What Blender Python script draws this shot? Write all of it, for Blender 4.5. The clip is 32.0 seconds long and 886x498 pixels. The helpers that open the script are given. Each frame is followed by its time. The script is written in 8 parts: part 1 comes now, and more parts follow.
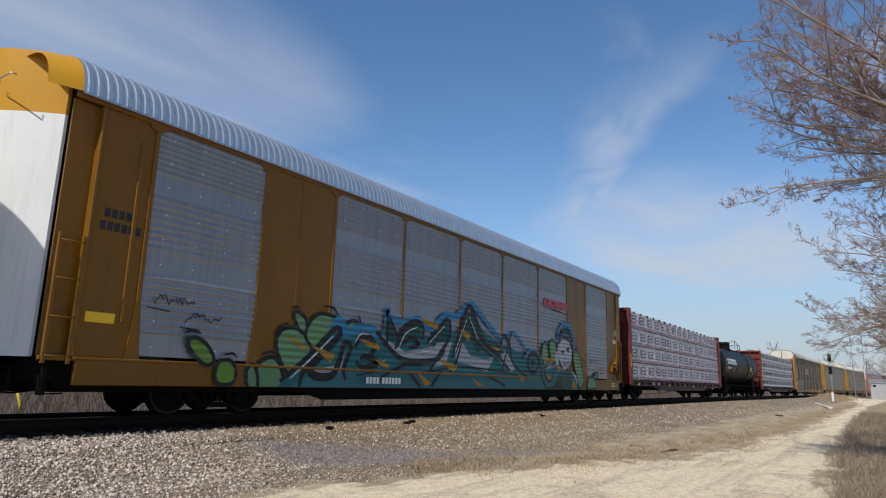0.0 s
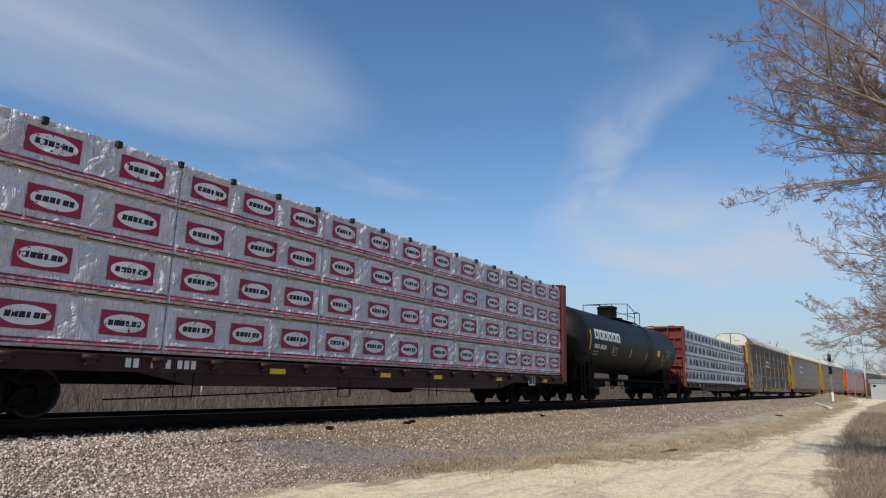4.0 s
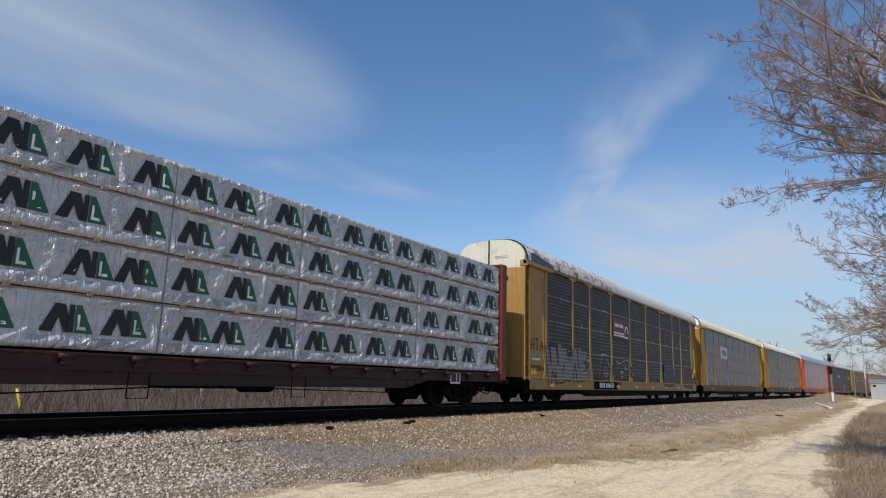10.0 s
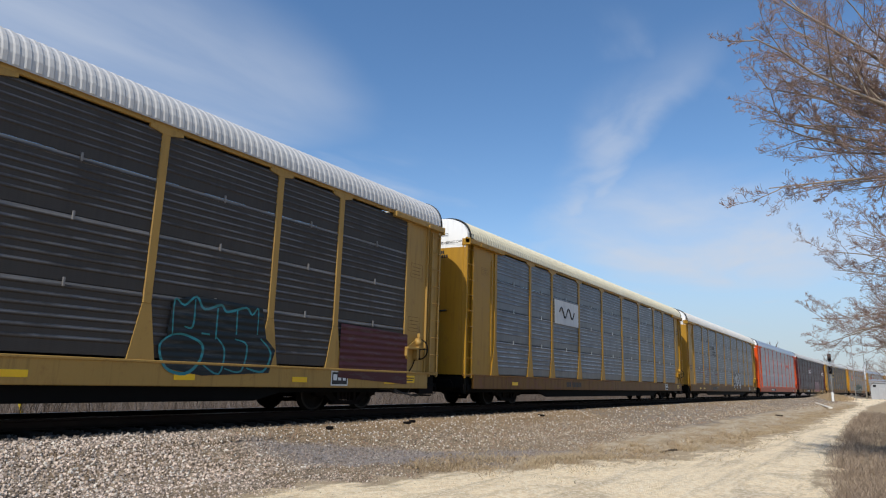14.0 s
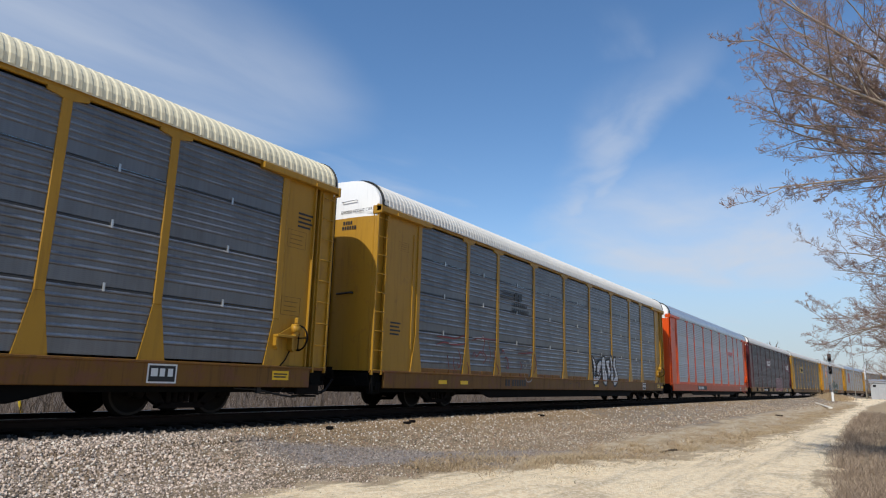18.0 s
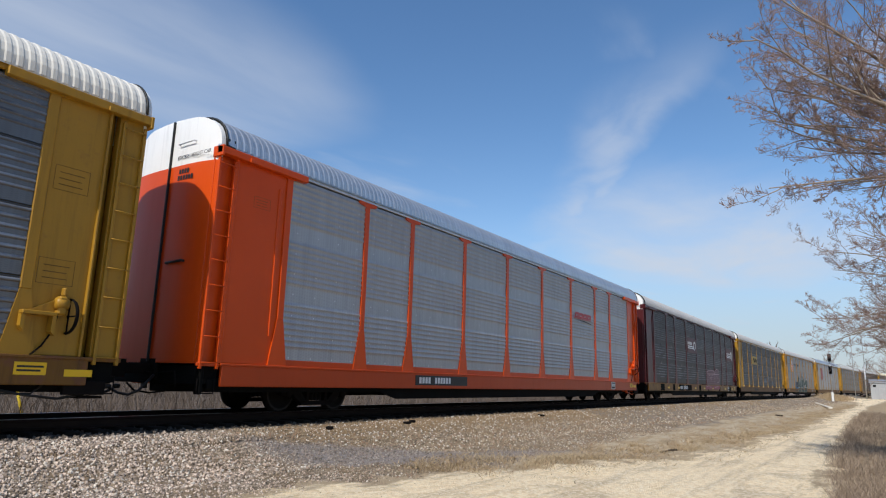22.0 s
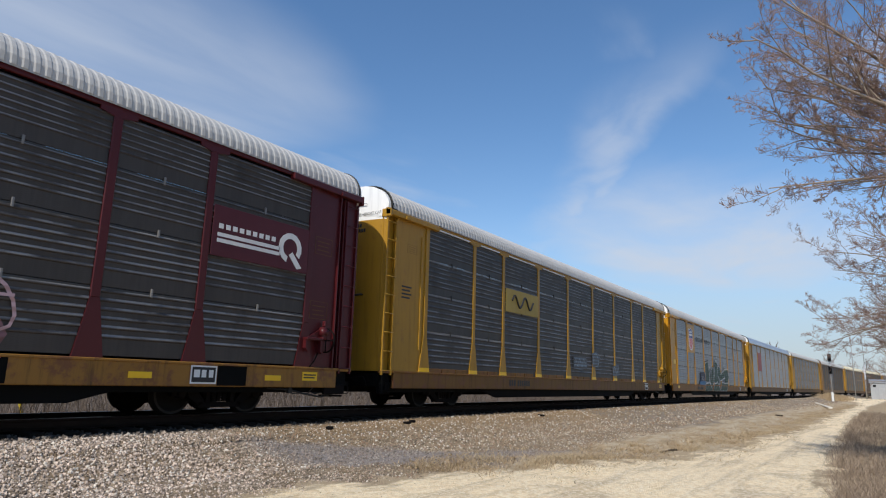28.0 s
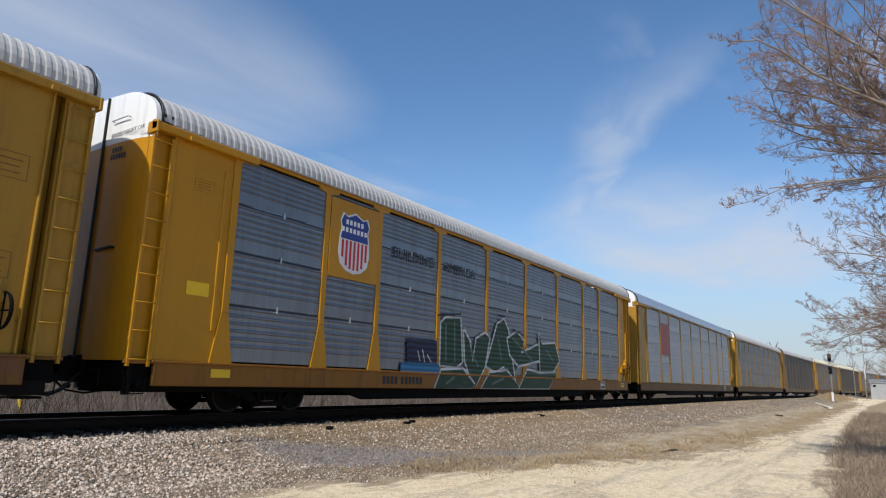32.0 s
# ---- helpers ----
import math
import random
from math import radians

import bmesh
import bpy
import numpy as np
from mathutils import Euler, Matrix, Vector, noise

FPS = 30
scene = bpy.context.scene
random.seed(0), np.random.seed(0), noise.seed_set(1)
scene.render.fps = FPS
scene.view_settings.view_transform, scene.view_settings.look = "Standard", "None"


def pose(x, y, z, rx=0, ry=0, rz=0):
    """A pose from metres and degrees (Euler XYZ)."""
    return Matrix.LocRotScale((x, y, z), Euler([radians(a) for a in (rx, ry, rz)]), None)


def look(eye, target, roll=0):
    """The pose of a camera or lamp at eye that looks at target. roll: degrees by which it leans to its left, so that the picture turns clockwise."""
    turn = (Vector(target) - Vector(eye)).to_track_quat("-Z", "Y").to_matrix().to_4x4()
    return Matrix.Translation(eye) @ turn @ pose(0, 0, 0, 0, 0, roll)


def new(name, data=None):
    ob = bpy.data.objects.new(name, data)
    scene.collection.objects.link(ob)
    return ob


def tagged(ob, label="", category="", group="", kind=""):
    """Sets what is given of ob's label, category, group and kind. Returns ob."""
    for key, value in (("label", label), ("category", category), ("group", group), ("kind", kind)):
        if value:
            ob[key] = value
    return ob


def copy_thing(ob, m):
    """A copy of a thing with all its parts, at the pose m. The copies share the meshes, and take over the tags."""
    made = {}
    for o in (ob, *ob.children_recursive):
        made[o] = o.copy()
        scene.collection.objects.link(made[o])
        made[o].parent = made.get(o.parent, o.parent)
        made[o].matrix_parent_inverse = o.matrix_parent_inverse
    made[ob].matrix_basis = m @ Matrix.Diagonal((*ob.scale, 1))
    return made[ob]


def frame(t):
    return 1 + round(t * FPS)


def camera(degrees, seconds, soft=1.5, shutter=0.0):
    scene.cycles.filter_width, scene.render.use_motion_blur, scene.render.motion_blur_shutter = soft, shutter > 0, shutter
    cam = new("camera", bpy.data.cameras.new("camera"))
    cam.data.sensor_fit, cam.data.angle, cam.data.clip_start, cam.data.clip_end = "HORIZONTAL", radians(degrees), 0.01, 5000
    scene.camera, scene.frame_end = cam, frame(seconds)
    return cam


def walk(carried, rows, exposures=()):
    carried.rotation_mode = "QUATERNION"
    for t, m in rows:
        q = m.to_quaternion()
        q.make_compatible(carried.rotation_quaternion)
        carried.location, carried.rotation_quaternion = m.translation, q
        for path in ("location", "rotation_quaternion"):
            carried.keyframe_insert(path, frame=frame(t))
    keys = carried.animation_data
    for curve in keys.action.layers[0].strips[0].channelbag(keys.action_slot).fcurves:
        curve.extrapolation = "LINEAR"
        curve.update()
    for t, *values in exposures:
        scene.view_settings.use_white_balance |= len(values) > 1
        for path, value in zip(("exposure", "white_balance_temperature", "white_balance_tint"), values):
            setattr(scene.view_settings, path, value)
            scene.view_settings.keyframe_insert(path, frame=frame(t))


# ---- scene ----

# ---------------------------------------------------------------- camera
EYE = (0.0, 0.0, 1.6)
cam = camera(69.09, 32.0, soft=1.15, shutter=0.0)
VIEW = look(EYE, (8.143, 5.449, 3.599), 1.609)
walk(cam, [(0.0, VIEW), (32.0, VIEW)], [(0.0, -0.16), (12.4, -0.16), (13.6, -0.02), (32.0, -0.02)])

RAIL_Z, TRACK_Y = 0.81, 12.15


def travel(t):
    """How far the train has rolled at t seconds: it slowly gathers speed."""
    s = t - 16.0
    late = min(1.0, max(0.0, t - 30.0))
    return 8.4 * (s + 0.00183 * s * s - 0.0000134 * s ** 3) + 0.35 * late * late * (3.0 - 2.0 * late)


def bend(x):
    """How far the line has swung to the right of its straight stretch at x."""
    return 0.000409 * max(0.0, x - 44.0) ** 2


def on_track(x):
    """Pose of a car whose end stands at x: it lies along the chord between two points of the track."""
    ya, yb = TRACK_Y - bend(x + 3.0), TRACK_Y - bend(x + 22.0)
    turn = math.atan2(yb - ya, 19.0)
    return pose(x, ya - 3.0 * math.tan(turn), RAIL_Z, 0, 0, math.degrees(turn))


# ---------------------------------------------------------------- world and sun
SUN = Vector((-1.0, -0.05, 1.05)).normalized()
world = bpy.data.worlds.new("sky")
scene.world = world
world.use_nodes = True


class Nodes:
    """Short hand for building node trees."""

    def __init__(self, tree):
        self.t = tree
        tree.nodes.clear()

    def add(self, kind, **kw):
        n = self.t.nodes.new(kind)
        for k, v in kw.items():
            if k.startswith("i_"):
                n.inputs[k[2:].replace("_", " ")].default_value = v
        return n

    def link(self, a, b):
        self.t.links.new(a, b)

    def math(self, op, a, b=None, c=None, clamp=False):
        n = self.t.nodes.new("ShaderNodeMath")
        n.operation, n.use_clamp = op, clamp
        for i, v in enumerate((a, b, c)):
            if v is None:
                continue
            if isinstance(v, (int, float)):
                n.inputs[i].default_value = v
            else:
                self.link(v, n.inputs[i])
        return n.outputs[0]

    def mix(self, fac, a, b, mode="MIX"):
        n = self.t.nodes.new("ShaderNodeMix")
        n.data_type, n.blend_type = "RGBA", mode
        for i, v in ((0, fac), (6, a), (7, b)):
            if isinstance(v, (int, float)):
                n.inputs[i].default_value = v
            elif isinstance(v, (tuple, list)):
                n.inputs[i].default_value = (*v[:3], 1)
            else:
                self.link(v, n.inputs[i])
        return n.outputs[2]

    def ramp(self, fac, lo, hi):
        """0 below lo, 1 above hi, smooth between."""
        n = self.t.nodes.new("ShaderNodeMapRange")
        n.interpolation_type = "SMOOTHSTEP"
        n.inputs[1].default_value, n.inputs[2].default_value = lo, hi
        n.inputs[3].default_value, n.inputs[4].default_value = 0, 1
        self.link(fac, n.inputs[0])
        return n.outputs[0]

    def scaled(self, vec, scale, shift=(0, 0, 0)):
        n = self.t.nodes.new("ShaderNodeMapping")
        n.inputs[3].default_value, n.inputs[1].default_value = scale, shift
        self.link(vec, n.inputs[0])
        return n.outputs[0]

    def noise(self, vec, scale, detail=4.0, rough=0.55, warp=0.0):
        n = self.t.nodes.new("ShaderNodeTexNoise")
        n.inputs["Scale"].default_value, n.inputs["Detail"].default_value = scale, detail
        n.inputs["Roughness"].default_value, n.inputs["Distortion"].default_value = rough, warp
        self.link(vec, n.inputs["Vector"])
        return n.outputs[0]

    def split(self, vec):
        n = self.t.nodes.new("ShaderNodeSeparateXYZ")
        self.link(vec, n.inputs[0])
        return n.outputs

    def join(self, x, y, z):
        n = self.t.nodes.new("ShaderNodeCombineXYZ")
        for i, v in enumerate((x, y, z)):
            if isinstance(v, (int, float)):
                n.inputs[i].default_value = v
            else:
                self.link(v, n.inputs[i])
        return n.outputs[0]


def build_sky():
    k = Nodes(world.node_tree)
    sky = k.add("ShaderNodeTexSky")
    sky.sky_type, sky.sun_disc = "NISHITA", False
    sky.sun_elevation = math.asin(SUN.z)
    sky.sun_rotation = math.atan2(SUN.x, SUN.y)
    sky.air_density, sky.dust_density, sky.ozone_density = 1.0, 0.35, 2.0
    d = k.split(k.add("ShaderNodeTexCoord").outputs["Generated"])
    up = k.math("MAXIMUM", d[2], 0.04)
    u, v = k.math("DIVIDE", d[0], up), k.math("DIVIDE", d[1], up)
    plane = k.join(u, v, 0.0)
    wisps = k.noise(k.scaled(plane, (0.6, 1.3, 1)), 1.1, 6, 0.52, 0.5)
    broad = k.noise(plane, 0.8, 4, 0.55, 0.4)
    soft = k.math("MULTIPLY", k.math("SUBTRACT", broad, 0.5), 1.1)

    def bank(cu, cv, ru, rv):
        """A soft patch of high cloud in the plane of the cirrus."""
        du = k.math("DIVIDE", k.math("SUBTRACT", u, cu), ru)
        dv = k.math("DIVIDE", k.math("SUBTRACT", v, cv), rv)
        r2 = k.math("ADD", k.math("MULTIPLY", du, du), k.math("MULTIPLY", dv, dv))
        return k.math("SUBTRACT", 1.0, k.ramp(k.math("ADD", r2, soft), 0.0, 1.5))
    # one long streak of cirrus, sharp along one edge and combed out along the other
    across = k.math("SUBTRACT", v, k.math("MULTIPLY", u, 0.634))
    along = k.math("ADD", u, k.math("MULTIPLY", v, 0.634))
    combed = k.noise(k.join(k.math("MULTIPLY", along, 0.9), k.math("MULTIPLY", across, 2.0), 0.0), 1.9, 5, 0.5, 0.5)
    off = k.math("ADD", k.math("ADD", across, 0.83), k.math("MULTIPLY", k.math("SUBTRACT", wisps, 0.5), 0.42))
    streak = k.math("MULTIPLY", k.ramp(off, -0.17, -0.01), k.math("SUBTRACT", 1.0, k.ramp(off, 0.02, 0.36)))
    streak = k.math("MULTIPLY", k.math("MULTIPLY", streak, k.math("ADD", 0.35, k.math("MULTIPLY", k.ramp(combed, 0.25, 0.7), 0.65))), k.math("MULTIPLY", k.ramp(u, 1.65, 2.45), k.math("SUBTRACT", 1.0, k.ramp(u, 3.3, 5.2))))
    # a second, thinner one that crosses lower down
    off2 = k.math("ADD", k.math("SUBTRACT", v, k.math("MULTIPLY", u, 1.5)), k.math("ADD", 4.83, k.math("MULTIPLY", k.math("SUBTRACT", wisps, 0.5), 0.5)))
    thread = k.math("MULTIPLY", k.math("SUBTRACT", 1.0, k.ramp(k.math("ABSOLUTE", off2), 0.0, 0.34)), k.math("MULTIPLY", k.ramp(v, 0.2, 0.6), k.math("SUBTRACT", 1.0, k.ramp(v, 1.0, 1.5))))
    streak = k.math("MAXIMUM", streak, k.math("MULTIPLY", k.math("MULTIPLY", thread, k.ramp(combed, 0.1, 0.6)), 0.95))
    veil = k.math("MULTIPLY", k.math("MAXIMUM", bank(0.98, 1.95, 0.9, 0.6), k.math("MULTIPLY", bank(5.3, 0.9, 2.2, 1.1), 1.5)), k.math("ADD", 0.25, k.math("MULTIPLY", k.ramp(wisps, 0.15, 0.80), 0.75)))
    thin = k.math("MULTIPLY", k.ramp(wisps, 0.50, 0.80), k.ramp(broad, 0.42, 0.62))
    haze = k.math("MULTIPLY", k.math("SUBTRACT", 1.0, k.ramp(d[2], 0.0, 0.40)), 0.12)
    cover = k.math("MAXIMUM", k.math("MAXIMUM", k.math("MULTIPLY", veil, 0.66), k.math("MULTIPLY", streak, 0.52)), k.math("MAXIMUM", k.math("MULTIPLY", thin, 0.42), haze))
    hs = k.add("ShaderNodeHueSaturation", i_Saturation=1.17, i_Value=1.38)
    k.link(sky.outputs[0], hs.inputs["Color"])
    low = k.math("SUBTRACT", 1.0, k.ramp(d[2], 0.02, 0.26))  # pale blue haze over the horizon
    col = k.mix(k.math("MULTIPLY", low, 0.75), k.mix(1.0, hs.outputs[0], (1.0, 0.99, 1.0), "MULTIPLY"), (3.1, 3.8, 4.9))
    col = k.mix(cover, col, (5.5, 6.0, 6.9))
    bg = k.add("ShaderNodeBackground", i_Strength=0.11)
    k.link(col, bg.inputs[0])
    k.link(bg.outputs[0], k.add("ShaderNodeOutputWorld").inputs[0])


build_sky()
lamp = bpy.data.lights.new("sun", "SUN")
lamp.energy, lamp.angle, lamp.color = 4.4, radians(0.53), (1.0, 0.955, 0.88)
new("sun", lamp).matrix_world = look(SUN * 60, (0, 0, 0))


# ---------------------------------------------------------------- materials
def material(name):
    m = bpy.data.materials.new(name)
    m.use_nodes = True
    k = Nodes(m.node_tree)
    b = k.add("ShaderNodeBsdfPrincipled")
    k.link(b.outputs[0], k.add("ShaderNodeOutputMaterial").inputs[0])
    return m, k, b


def coords(k, own=True):
    """Object space, shifted by chance from object to object."""
    tc = k.add("ShaderNodeTexCoord").outputs["Object"]
    if not own:
        return tc
    add = k.add("ShaderNodeVectorMath")
    k.link(tc, add.inputs[0])
    r = k.math("MULTIPLY", k.add("ShaderNodeObjectInfo").outputs["Random"], 37.0)
    k.link(k.join(r, r, 0.0), add.inputs[1])
    return add.outputs[0]


def bump(k, b, height, strength=0.3, distance=0.01):
    n = k.add("ShaderNodeBump", i_Strength=strength, i_Distance=distance)
    k.link(height, n.inputs["Height"])
    k.link(n.outputs[0], b.inputs["Normal"])


def paint(name, col, rough=0.45, dirt=0.35, rust=0.0, metal=0.0, grime=None, gloss=0.28, rust_to=None):
    """Weathered paint: broad fading, run-down streaks, fine grain and some rust."""
    grime = grime or [v * 0.30 + 0.01 for v in col]
    m, k, b = material(name)
    b.inputs["Specular IOR Level"].default_value = gloss
    p = coords(k)
    fade = k.noise(p, 0.8, 3)
    grain = k.noise(p, 38, 3, 0.6)
    runs = k.noise(k.scaled(p, (5, 5, 0.35)), 1.6, 5, 0.65)
    c = k.mix(k.math("MULTIPLY", k.ramp(fade, 0.3, 0.75), 0.22), col, [min(1, x * 1.3 + 0.006) for x in col])
    c = k.mix(k.math("MULTIPLY", k.ramp(runs, 0.48, 0.78), dirt), c, grime)
    c = k.mix(k.math("MULTIPLY", grain, 0.16), c, [x * 0.55 for x in col])
    if rust:
        spots = k.math("MULTIPLY", k.ramp(k.noise(p, 2.6, 7, 0.72), 0.60 - 0.14 * rust, 0.72 - 0.10 * rust), min(1.0, rust))
        if rust_to:  # rust has eaten one end only
            o = k.split(coords(k, False))
            spots = k.math("MULTIPLY", spots, k.math("SUBTRACT", 1.0, k.ramp(k.math("ADD", o[0], k.math("MULTIPLY", fade, 4.0)), rust_to, rust_to + 4.0)))
        c = k.mix(spots, c, (0.16, 0.065, 0.03))
    k.link(c, b.inputs["Base Color"])
    k.link(k.math("ADD", rough - 0.08, k.math("MULTIPLY", runs, 0.2)), b.inputs["Roughness"])
    b.inputs["Metallic"].default_value = metal
    bump(k, b, grain, 0.12, 0.004)
    return m


def sheet(name, col, rough=0.34, metal=0.85, stain=0.3, holes=0.5, stain_col=(0.10, 0.095, 0.085), rib_light=0.0, rivets=0.0):
    """Perforated galvanised sheet: rows of tiny holes, dull spangle, stains that run down."""
    m, k, b = material(name)
    p = coords(k)
    x, y, z = k.split(p)
    dots = k.math("MULTIPLY", k.math("SINE", k.math("MULTIPLY", x, 6.2832 / 0.16)), k.math("SINE", k.math("MULTIPLY", z, 6.2832 / 0.034)))
    plaid = k.noise(k.scaled(p, (9, 1, 0.6)), 1.0, 3, 0.6)
    spangle = k.noise(p, 22, 2)
    runs = k.noise(k.scaled(p, (2.2, 1, 0.5)), 1.2, 5, 0.6)
    c = k.mix(k.math("MULTIPLY", k.ramp(plaid, 0.38, 0.7), 0.35), col, [v * 0.62 for v in col])
    c = k.mix(k.math("MULTIPLY", k.ramp(dots, 0.1, 0.6), holes * 0.5), c, [v * 0.25 for v in col])
    c = k.mix(k.math("MULTIPLY", k.ramp(runs, 0.42, 0.72), stain), c, stain_col)
    c = k.mix(k.math("MULTIPLY", spangle, 0.2), c, [min(1, v * 1.4) for v in col])
    if rib_light:  # sunlight painted pale, in patches, on the upper slope of each rib
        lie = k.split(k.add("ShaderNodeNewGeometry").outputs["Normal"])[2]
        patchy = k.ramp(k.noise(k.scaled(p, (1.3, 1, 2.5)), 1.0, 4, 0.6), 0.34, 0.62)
        c = k.mix(k.math("MULTIPLY", k.math("MULTIPLY", k.ramp(lie, 0.12, 0.34), patchy), rib_light), c, (0.50, 0.48, 0.46))
    if rivets:
        o = k.split(coords(k, False))
        du = k.math("SUBTRACT", k.math("FRACT", k.math("DIVIDE", o[0], 0.68)), 0.5)
        dv = k.math("SUBTRACT", k.math("FRACT", k.math("DIVIDE", o[2], 0.46)), 0.35)
        r2 = k.math("ADD", k.math("POWER", k.math("MULTIPLY", du, 0.68), 2.0), k.math("POWER", k.math("MULTIPLY", dv, 0.46), 2.0))
        c = k.mix(k.math("MULTIPLY", k.math("LESS_THAN", r2, 0.00025), rivets), c, (0.8, 0.8, 0.8))
    k.link(c, b.inputs["Base Color"])
    b.inputs["Metallic"].default_value = metal
    k.link(k.math("ADD", rough, k.math("MULTIPLY", k.math("ADD", spangle, runs), 0.13)), b.inputs["Roughness"])
    bump(k, b, k.noise(p, 3.0, 3), 0.25, 0.02)
    return m


def plain(name, col, rough=0.6, metal=0.0, vary=0.25, scale=14.0, rise=0.2):
    m, k, b = material(name)
    b.inputs["Specular IOR Level"].default_value = 0.08 if rough > 0.68 else (0.2 if rough > 0.55 else 0.4)
    p = coords(k)
    n, n2 = k.noise(p, scale, 4), k.noise(p, scale * 0.12, 2)
    c = k.mix(k.math("MULTIPLY", n, vary), col, [v * 0.35 for v in col])
    c = k.mix(k.math("MULTIPLY", k.ramp(n2, 0.4, 0.7), vary * 0.6), c, [min(1, v * 1.6) for v in col])
    k.link(c, b.inputs["Base Color"])
    b.inputs["Roughness"].default_value, b.inputs["Metallic"].default_value = rough, metal
    bump(k, b, n, rise, 0.006)
    return m


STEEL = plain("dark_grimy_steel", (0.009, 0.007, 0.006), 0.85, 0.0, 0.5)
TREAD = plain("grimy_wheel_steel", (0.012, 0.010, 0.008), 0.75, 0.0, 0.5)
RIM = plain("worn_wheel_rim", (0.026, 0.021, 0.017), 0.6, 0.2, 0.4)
RUBBER = plain("black_rubber", (0.012, 0.012, 0.012), 0.55)
SILVER = plain("galvanised_bar", (0.5, 0.5, 0.5), 0.35, 0.8)
BRIGHT = plain("reflector_yellow", (0.85, 0.50, 0.008), 0.35, 0.0, 0.15)
INK = plain("black_stencil_paint", (0.015, 0.015, 0.017), 0.5, 0.0, 0.2)
CHALK = plain("white_stencil_paint", (0.72, 0.72, 0.70), 0.5, 0.0, 0.25)
RED_INK = plain("red_print", (0.45, 0.02, 0.025), 0.4, 0.0, 0.2)
CRIMSON = plain("crimson_print", (0.30, 0.012, 0.045), 0.35, 0.0, 0.2)
BLUE_INK = plain("blue_print", (0.02, 0.04, 0.22), 0.4, 0.0, 0.2)
GREEN_INK = plain("green_print", (0.015, 0.10, 0.05), 0.4, 0.0, 0.2)
FADED_INK = plain("faded_stencil_paint", (0.16, 0.085, 0.02), 0.6, 0.0, 0.5)
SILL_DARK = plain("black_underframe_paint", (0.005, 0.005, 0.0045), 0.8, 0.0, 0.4)


